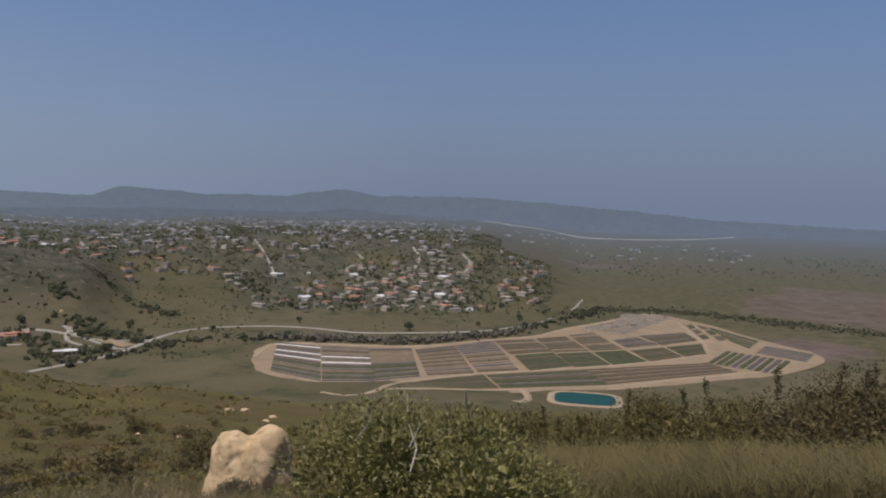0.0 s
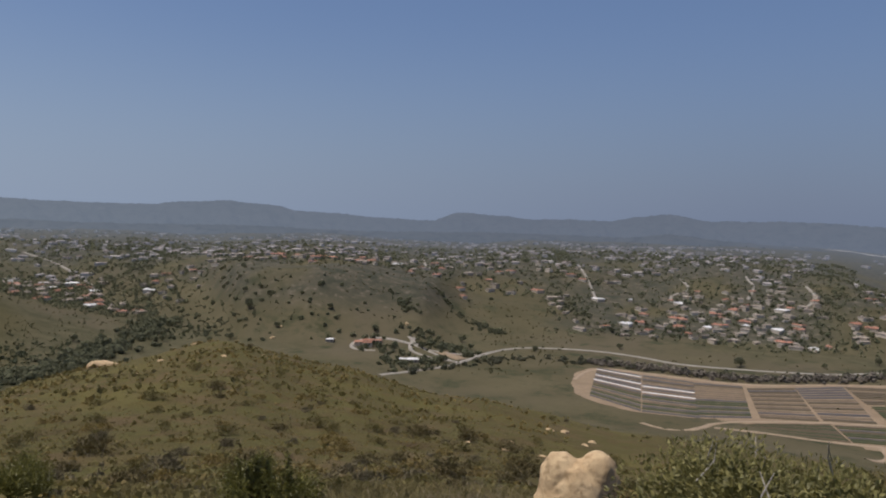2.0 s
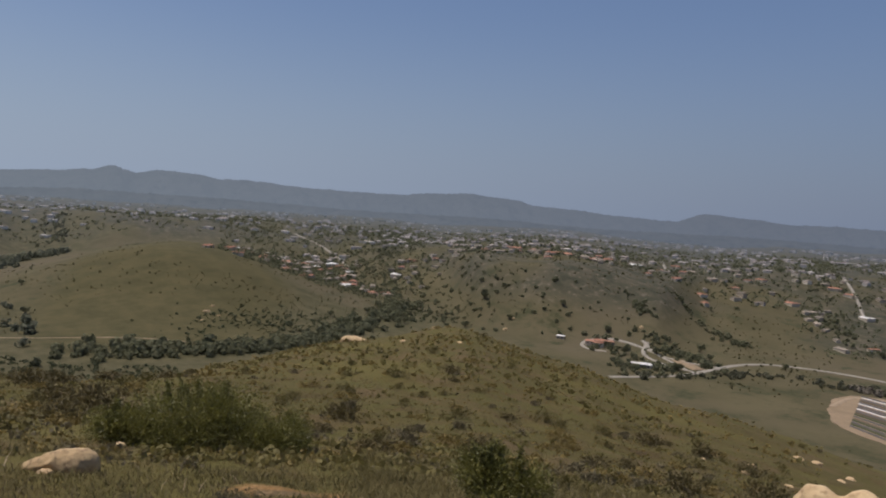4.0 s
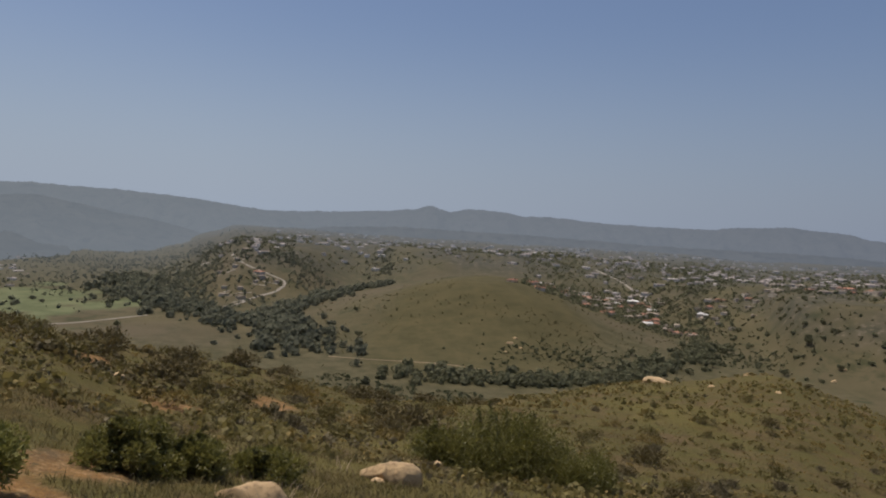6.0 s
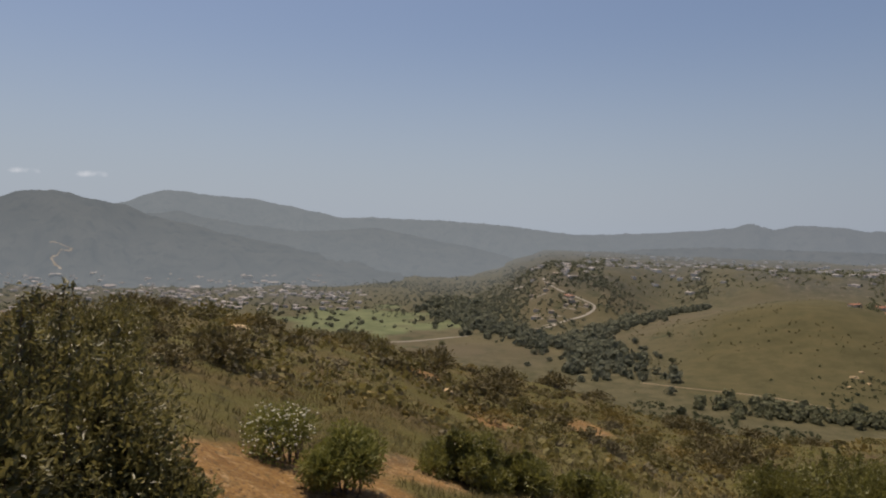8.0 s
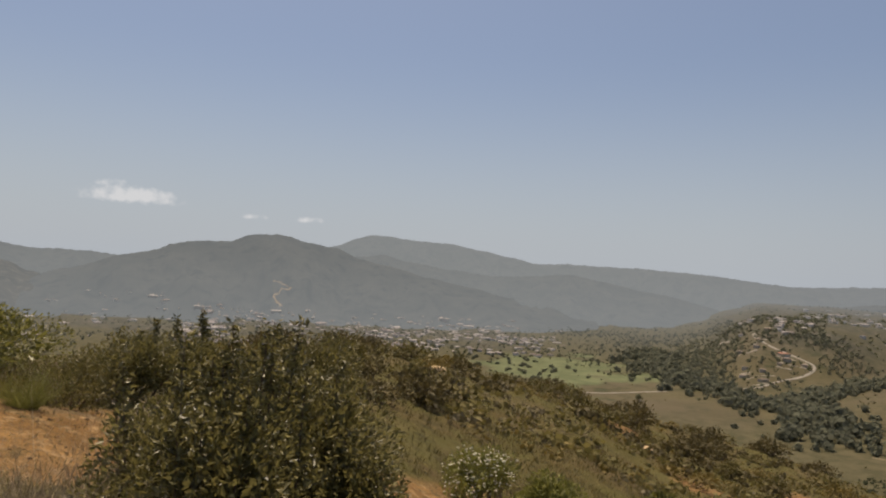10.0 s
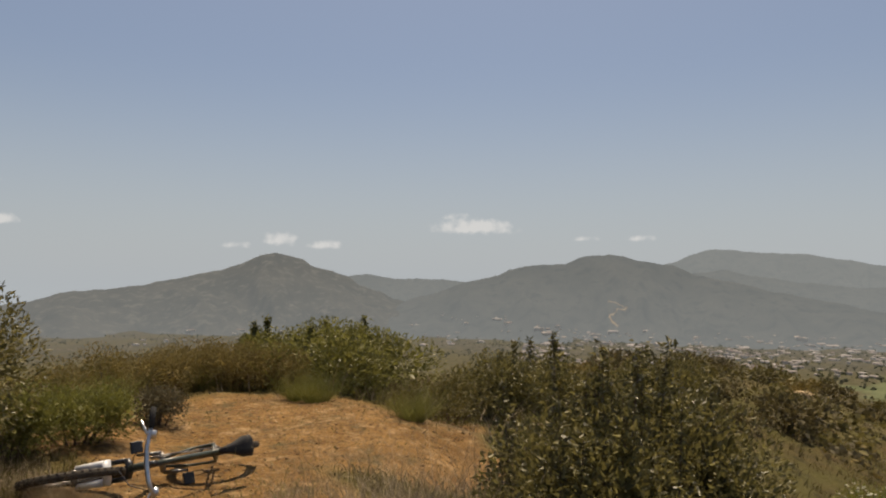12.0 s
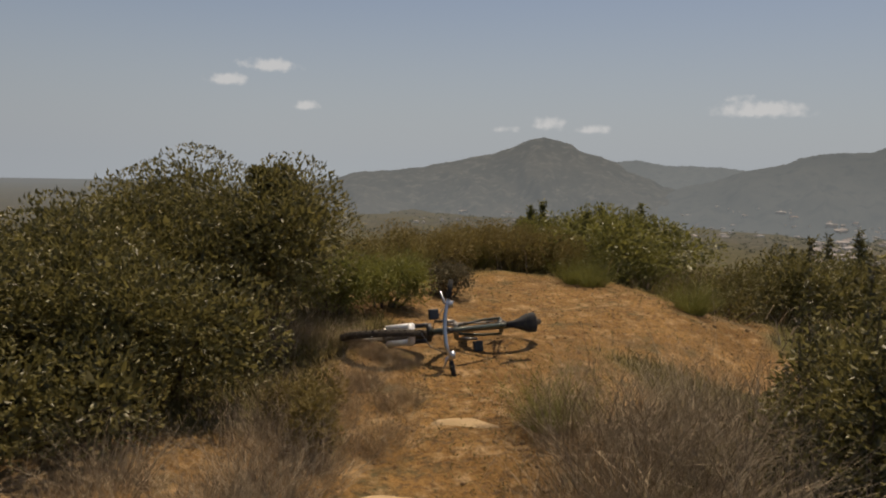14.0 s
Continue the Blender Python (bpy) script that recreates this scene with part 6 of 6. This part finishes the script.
ICO_ROCK, ICO_STONE = ico(5), ico(4)
TWIN = [((-0.42, 0, 0.25), 0.62), ((0.40, 0.05, 0.30), 0.60), ((0, 0, -0.2), 0.8)]
CLEFT = [((-0.36, 0, 0.20), 0.52), ((-0.22, 0.1, 0.22), 0.36), ((0.42, 0.02, 0.32), 0.52), ((0.0, 0.0, -0.2), 0.84), ((0.0, 0.0, -0.6), 1.05)]
LONG = [((-0.4, 0, 0), 0.6), ((0.35, 0, 0), 0.62), ((0, 0.1, -0.1), 0.7)]
ROUND = [((0, 0, 0), 0.95), ((0.25, 0.1, 0.1), 0.75)]
rock("sandstone_boulder", "pale cracked twin-topped sandstone boulder in grass", (13.4, 11.6), (0.71, 0.5, 0.88), radians(13), SANDSTONE, 3, CLEFT, 2, -0.42, 0.10)
rock("boulder", "smooth tan boulder lying in grass", (69.3, 13.2), (0.60, 0.42, 0.52), radians(66), BOULDER, 5, LONG, 6, -0.06, 0.07)
rock("boulder", "rounded tan boulder half sunk in grass", (79.6, 9.4), (0.62, 0.42, 0.5), radians(100), BOULDER, 6, LONG, 5, 0.05, 0.06)
rock("boulder", "pale blocky boulder crowning a grassy spur", (49.3, 118), (2.5, 1.7, 1.7), radians(49), SANDSTONE, 8, LONG, 8, 0.1, 0.1)
rock("boulder", "small pale boulder on a spur's crest", (43.0, 128), (0.9, 0.8, 0.75), radians(43), SANDSTONE, 9, ROUND, 6, 0.2, 0.1)
rock("stone", "pale weathered stone slab at the path's edge", (156.7, 3.35), (0.42, 0.24, 0.12), radians(156), SANDSTONE, 10, LONG, 6, 0.05, 0.08)
rock("stone", "flat tan rock showing through grass", (56.0, 9.8), (0.4, 0.3, 0.2), radians(30), BOULDER, 11, LONG, 7, 0.06, 0.2)
rock("stone", "flat tan rock beside a sage bush", (50.5, 9.6), (0.5, 0.25, 0.18), radians(50), BOULDER, 12, LONG, 7, 0.06, 0.2)
rock("stone", "low tan ledge of crumbling rock in a dirt path", (149.8, 4.1), (0.26, 0.16, 0.06), radians(150), BOULDER, 13, LONG, 6, 0.03, 0.08)
rng = np.random.default_rng(31)
for az, r, s in ((15.5, 95, 0.9), (14.4, 97, 0.8), (12.2, 88, 0.6), (16.0, 52, 0.35), (18.6, 60, 0.5), (19.0, 48, 0.4), (12.8, 80, 0.5), (45.5, 100, 0.5), (41.0, 96, 0.5), (47.0, 88, 0.4), (38.0, 105, 0.4), (26.0, 70, 0.4), (22.0, 50, 0.3), (18.0, 40, 0.35), (66.0, 18, 0.25), (60.0, 24, 0.3), (90.0, 26, 0.3), (106.0, 24, 0.4), (103.5, 9.0, 0.22), (70.5, 12.9, 0.16), (48.0, 10.5, 0.18), (63.0, 9.0, 0.15), (54.0, 8.4, 0.13), (52.0, 111, 0.5)):
    rock("stone", "small pale stone on a grassy slope", (az, r), (s, s * 0.75, s * 0.6), rng.uniform(0, 6), SANDSTONE, int(az * 7), ROUND, 5, s * 0.15, 0.1)

# pale outcrops on the far green hill
for az, r, s in ((60.7, 848, 4.5), (60.3, 866, 3.5), (59.8, 836, 3.0), (61.0, 820, 2.5), (37.5, 905, 4.0), (36.8, 930, 3.0), (27.0, 930, 4.0)):
    rock("rock_outcrop", "pale rock outcrop on a scrubby hillside", (az, r), (s, s * 0.8, s * 0.7), az, SANDSTONE, int(r), TWIN, 6, 0.5, 0.12)

# ---- bicycle lying on its side ----


def hoop(bm, radius, thick, at, axis_y=True, sides=10, steps=40, squash=1.0):
    rings = []
    for i in range(steps):
        a = 2 * math.pi * i / steps
        rings.append([bm.verts.new((at[0] + (radius + thick * math.cos(b)) * math.cos(a), at[1] + thick * squash * math.sin(b), at[2] + (radius + thick * math.cos(b)) * math.sin(a))) for b in (2 * math.pi * k / sides for k in range(sides))])
    for i in range(steps):
        r0, r1 = rings[i], rings[(i + 1) % steps]
        for k in range(sides):
            bm.faces.new((r0[k], r0[(k + 1) % sides], r1[(k + 1) % sides], r1[k]))


def tubes(name, mat, runs, sides=8):
    bm = bmesh.new()
    for pts, rad in runs:
        tube(bm, pts, rad if isinstance(rad, (list, tuple)) else [rad] * len(pts), sides)
    return bm_mesh(name, bm, mat, smooth=True)


def wheel(parent, at, label):
    bm = bmesh.new()
    hoop(bm, 0.305, 0.027, at, squash=1.0)
    # tread knobs
    for i in range(44):
        a = 2 * math.pi * i / 44
        for side in (-0.016, 0.0, 0.016):
            rr = 0.331 - abs(side) * 0.35
            c = Vector((at[0] + rr * math.cos(a + side * 3), at[1] + side, at[2] + rr * math.sin(a + side * 3)))
            vs = [bm.verts.new(c + Vector((0.007 * sx * -math.sin(a) + 0.004 * sz * math.cos(a), 0.006 * sy, 0.007 * sx * math.cos(a) + 0.004 * sz * math.sin(a)))) for sz in (-1, 1) for sx, sy in ((-1, -1), (1, -1), (1, 1), (-1, 1))]
            for f in ((0, 1, 5, 4), (1, 2, 6, 5), (2, 3, 7, 6), (3, 0, 4, 7), (4, 5, 6, 7)):
                bm.faces.new([vs[k] for k in f])
    tyre = bm_mesh("tyre", bm, TYRE)
    w = part("wheel", tubes("wheel", STEEL, [([(at[0], at[1] - 0.055, at[2]), (at[0], at[1] + 0.055, at[2])], 0.018)], 10), parent, label)
    part("tyre", tyre, w, "knobbly black tyre")
    bm = bmesh.new()
    hoop(bm, 0.272, 0.011, at, squash=1.0, sides=6)
    part("rim", bm_mesh("rim", bm, BLACK, True), w)
    runs = []
    for i in range(32):
        a = 2 * math.pi * i / 32
        s = 0.03 if i % 2 else -0.03
        b = a + (0.35 if i % 4 < 2 else -0.35)
        runs.append(([(at[0] + 0.02 * math.cos(b), at[1] + s, at[2] + 0.02 * math.sin(b)), (at[0] + 0.268 * math.cos(a), at[1], at[2] + 0.268 * math.sin(a))], 0.0016))
    part("spokes", tubes("spokes", STEEL, runs, 3), w)
    return w


def bicycle():
    """Built upright: x ahead, y to its left, z up; bottom bracket over the origin. The front end is turned by the steering angle."""
    axis = Vector((-0.042, 0, 0.145)).normalized()
    steer = Matrix.Translation((0.475, 0, 0.70)) @ Matrix.Rotation(radians(STEER), 4, axis) @ Matrix.Translation((-0.475, 0, -0.70))
    bike = thing("mountain_bike", (0, 0, 0), "dark green mountain bike with white fork lying on dirt", "bicycle")
    bb, rear, front = (0, 0, 0.30), (-0.43, 0, 0.335), (0.66, 0, 0.335)
    head_lo, head_hi, seat_hi = (0.475, 0, 0.70), (0.44, 0, 0.82), (-0.155, 0, 0.76)
    part("frame", tubes("frame", GREEN_PAINT, [
        ([head_lo, (0.25, 0, 0.49), bb], [0.021, 0.024, 0.022]), ([(0.446, 0, 0.79), (0.15, 0, 0.77), (-0.14, 0, 0.70)], [0.02, 0.019, 0.018]),
        ([bb, seat_hi], 0.0185), ([(0.478, 0, 0.69), (0.436, 0, 0.835)], 0.026),
        ([(-0.02, 0.03, 0.30), (-0.25, 0.06, 0.315), (-0.43, 0.065, 0.335)], 0.0105), ([(-0.02, -0.03, 0.30), (-0.25, -0.06, 0.315), (-0.43, -0.065, 0.335)], 0.0105),
        ([(-0.145, 0.018, 0.70), (-0.27, 0.055, 0.54), (-0.43, 0.065, 0.335)], 0.009), ([(-0.145, -0.018, 0.70), (-0.27, -0.055, 0.54), (-0.43, -0.065, 0.335)], 0.009)]), bike)
    fork = part("fork", tubes("fork", BLACK, [([(0.487, 0.055, 0.655), (0.54, 0.057, 0.50)], 0.0165), ([(0.487, -0.055, 0.655), (0.54, -0.057, 0.50)], 0.0165), ([(0.485, 0.062, 0.665), (0.475, 0, 0.68), (0.485, -0.062, 0.665)], [0.021, 0.026, 0.021])]), bike, "black upper fork with white lower legs")
    part("fork_leg", tubes("fork_leg", WHITE, [([(0.53, 0.057, 0.53), (0.645, 0.057, 0.335)], [0.027, 0.021])]), fork, "white fork leg")
    part("fork_leg", tubes("fork_leg", WHITE, [([(0.53, -0.057, 0.53), (0.645, -0.057, 0.335)], [0.027, 0.021])]), fork, "white fork leg")
    part("fork_arch", tubes("fork_arch", WHITE, [([(0.545, 0.06, 0.52), (0.572, 0.055, 0.575), (0.585, 0.0, 0.60), (0.572, -0.055, 0.575), (0.545, -0.06, 0.52)], [0.026, 0.027, 0.028, 0.027, 0.026])]), fork, "white fork brace")
    wheel(bike, rear, "rear wheel with knobbly black tyre")
    turned = wheel(bike, front, "front wheel with knobbly black tyre")
    for o in (turned, *turned.children):
        o.data.transform(steer)
    stem = part("stem", tubes("stem", BLACK, [([(0.435, 0, 0.84), (0.43, 0, 0.885)], 0.022), ([(0.432, 0, 0.872), (0.50, 0, 0.905)], 0.018)]), bike)
    bar = part("handlebar", tubes("handlebar", ALLOY, [([(0.475, 0.22, 0.93), (0.497, 0.10, 0.910), (0.502, 0, 0.906), (0.497, -0.10, 0.910), (0.475, -0.22, 0.93)], [0.0125, 0.014, 0.016, 0.014, 0.0125])]), bike, "silver alloy handlebar")
    for s in (1, -1):
        part("grip", tubes("grip", RUBBER, [([(0.475, s * 0.215, 0.93), (0.466, s * 0.28, 0.935), (0.455, s * 0.345, 0.94)], [0.017, 0.018, 0.019])]), bar, "black rubber grip")
        part("brake_lever", tubes("brake_lever", ALLOY, [([(0.468, s * 0.17, 0.93), (0.50, s * 0.19, 0.915), (0.525, s * 0.27, 0.905)], [0.013, 0.009, 0.006]), ([(0.465, s * 0.15, 0.93), (0.465, s * 0.20, 0.94)], 0.02)]), bar, "silver brake lever")
    part("brake_cable", tubes("brake_cable", BLACK, [([(0.50, 0.16, 0.92), (0.60, 0.10, 0.86), (0.58, 0.0, 0.72), (0.575, 0.0, 0.60)], 0.0035), ([(0.50, -0.16, 0.92), (0.58, -0.06, 0.90), (0.54, 0.02, 0.80), (0.42, 0.02, 0.80), (0.2, 0.0, 0.795)], 0.0035)], 5), bike)
    part("seat_post", tubes("seat_post", ALLOY, [([(-0.15, 0, 0.74), (-0.19, 0, 0.885)], 0.0138)]), bike)
    bm = bmesh.new()
    rows = []
    for i, (x, w, z, t) in enumerate(((-0.315, 0.05, 0.915, 0.02), (-0.29, 0.075, 0.925, 0.032), (-0.22, 0.07, 0.92, 0.034), (-0.15, 0.042, 0.915, 0.03), (-0.08, 0.024, 0.915, 0.026), (-0.045, 0.016, 0.908, 0.02))):
        rows.append([bm.verts.new((x, w * math.cos(a), z + t * (math.sin(a) if math.sin(a) > 0 else 0.8 * math.sin(a)) - (0.006 if abs(math.cos(a)) < 0.3 and math.sin(a) > 0 else 0))) for a in (2 * math.pi * k / 14 for k in range(14))])
    for r0, r1 in zip(rows, rows[1:]):
        for k in range(14):
            bm.faces.new((r0[k], r0[(k + 1) % 14], r1[(k + 1) % 14], r1[k]))
    bm.faces.new(rows[0]), bm.faces.new(rows[-1])
    saddle = part("saddle", bm_mesh("saddle", bm, LEATHER, True), bike, "black padded saddle")
    part("saddle_rail", tubes("saddle_rail", STEEL, [([(-0.28, 0.022, 0.90), (-0.19, 0.022, 0.885), (-0.08, 0.015, 0.90)], 0.004), ([(-0.28, -0.022, 0.90), (-0.19, -0.022, 0.885), (-0.08, -0.015, 0.90)], 0.004)], 5), saddle)
    crank = part("crankset", tubes("crankset", STEEL, [([(0, -0.07, 0.30), (0.11, -0.085, 0.17)], [0.014, 0.011]), ([(0, 0.07, 0.30), (-0.11, 0.085, 0.43)], [0.014, 0.011]), ([(0, -0.07, 0.30), (0, 0.07, 0.30)], 0.02)]), bike)
    for s, px, pz in ((-1, 0.11, 0.17), (1, -0.11, 0.43)):
        bm = bmesh.new()
        add_box(bm, px - 0.045, px + 0.045, s * 0.10, s * 0.185, pz - 0.012, pz + 0.012)
        bmesh.ops.bevel(bm, geom=bm.edges[:], offset=0.005, segments=1, affect="EDGES")
        part("pedal", bm_mesh("pedal", bm, BLACK), crank, "black platform pedal")
    for radius, y in ((0.085, -0.05), (0.065, -0.042)):
        bm = bmesh.new()
        hoop(bm, radius, 0.005, (0, y, 0.30), sides=5, steps=36)
        for k in range(4):
            a = k * math.pi / 2
            tube(bm, [(0, y, 0.30), (radius * math.cos(a), y, 0.30 + radius * math.sin(a))], [0.007, 0.006], 5)
        part("chainring", bm_mesh("chainring", bm, STEEL), crank)
    bm = bmesh.new()
    for k, radius in enumerate((0.055, 0.046, 0.037, 0.029)):
        hoop(bm, radius, 0.003, (-0.43, -0.022 - 0.006 * k, 0.335), sides=5, steps=24)
    part("cassette", bm_mesh("cassette", bm, STEEL), bike)
    part("chain", tubes("chain", STEEL, [([(0, -0.05, 0.385), (-0.43, -0.034, 0.385)], 0.004), ([(0, -0.05, 0.215), (-0.40, -0.034, 0.225)], 0.004)], 4), bike)
    part("derailleur", tubes("derailleur", STEEL, [([(-0.43, -0.06, 0.32), (-0.415, -0.055, 0.25), (-0.385, -0.04, 0.21)], [0.012, 0.014, 0.018])]), bike)
    for o in bike.children_recursive:
        if o.name.split(".")[0] in ("fork", "fork_leg", "fork_arch", "stem", "handlebar", "grip", "brake_lever"):
            o.data.transform(steer)
    return bike


STEER = -5.0
bike = bicycle()
BIKE_AZ, BIKE_R, BIKE_SWING, BIKE_TILT, BIKE_NOSE = 152.3, 4.9, 34.0, 15.0, 1.0
ba = radians(BIKE_AZ)
out = Vector((-math.sin(ba), math.cos(ba), 0))
left = Vector((-math.cos(ba), -math.sin(ba), 0))
sw, ti = radians(BIKE_SWING), radians(BIKE_TILT)
level_ahead = left * math.cos(sw) - out * math.sin(sw)
level_up = -left * math.sin(sw) - out * math.cos(sw)
up = level_up * math.cos(ti) + Vector((0, 0, math.sin(ti)))
ahead = (level_ahead + Vector((0, 0, 1)) * math.tan(radians(BIKE_NOSE))).normalized()
up = (up - ahead * up.dot(ahead)).normalized()
port = up.cross(ahead)
turn = Matrix((ahead, port, up)).transposed().to_4x4() @ Matrix.Scale(0.92, 4)
head_point = turn @ Vector((0.48, 0, 0.86))
hx, hy = spot(BIKE_AZ, BIKE_R)
bx, by = hx - head_point.x, hy - head_point.y
lowest = min((turn @ Vector(p)).z - rest(bx + (turn @ Vector(p)).x, by + (turn @ Vector(p)).y) for p in ((0.43, 0.345, 0.96), (-0.43, 0.03, 0.0), (-0.70, 0.02, 0.3), (0.9, 0.03, 0.3), (0.66, 0.03, 0.01), (-0.11, 0.185, 0.43)))
bike.matrix_world = Matrix.Translation((bx, by, -lowest - 0.03)) @ turn

# ---- clouds ----


def cloud(label, az, el, wide, tall, seed, thin=1.0):
    """A flat-based heap of vapour: one bulging sheet with a domed top, its body thinning to the rim."""
    u, v = np.meshgrid(np.linspace(-1, 1, 40), np.linspace(-1, 1, 20))
    dome = 1 + 0.35 * fbm(u * 3 + seed, u * 0 + seed, 3, seed)
    up = np.where(v > 0, v * dome, v * 0.45)
    bulge = np.sqrt(np.clip(1 - u**2 - v**2, 0, 1))
    co = np.stack([u * wide * 0.62, -bulge * tall * 0.5, up * tall * 0.75], -1).reshape(-1, 3)
    me = mesh_of("cloud", co, grid_faces(20, 40), CLOUD, smooth=True)
    body = (1 - np.sqrt(u**2 + v**2)) * thin
    at = me.attributes.new("body", "FLOAT", "POINT")
    at.data.foreach_set("value", np.where(u**2 + v**2 < 1, body, -1.0).ravel().astype(np.float32))
    ob = new("backdrop_cloud", me)
    r = 4450.0
    x, y = spot(az, r)
    ob.matrix_world = Matrix.Translation((x, y, r * math.tan(radians(el)))) @ Matrix.Rotation(radians(az), 4, "Z")
    return tagged(ob, label, "cloud", kind="structure")


cloud("flat white fair-weather cloud over a mountain saddle", 129.7, 4.45, 560, 130, 1)
cloud("small puffy white cloud over a pointed peak", 144.9, 3.3, 260, 120, 2, 0.8)
cloud("thin white cloud strip beside a peak", 141.6, 3.0, 330, 70, 3, 0.7)
cloud("white puffy cloud with a flat base", 166.2, 6.9, 360, 105, 4)
cloud("low white cloud lobe under a larger one", 169.4, 5.75, 280, 95, 5)
cloud("tiny isolated white cloud", 163.6, 4.15, 170, 75, 6, 0.9)
cloud("faint thin white cloud streak", 121.2, 3.7, 200, 45, 7, 0.45)
cloud("faint thin white cloud streak near a ridge", 117.0, 3.7, 200, 55, 8, 0.55)
cloud("faint low cloud above a ridge", 148.5, 2.9, 300, 55, 9, 0.4)
cloud("faint wisp of cloud over a saddle", 131.5, 5.4, 260, 60, 10, 0.3)
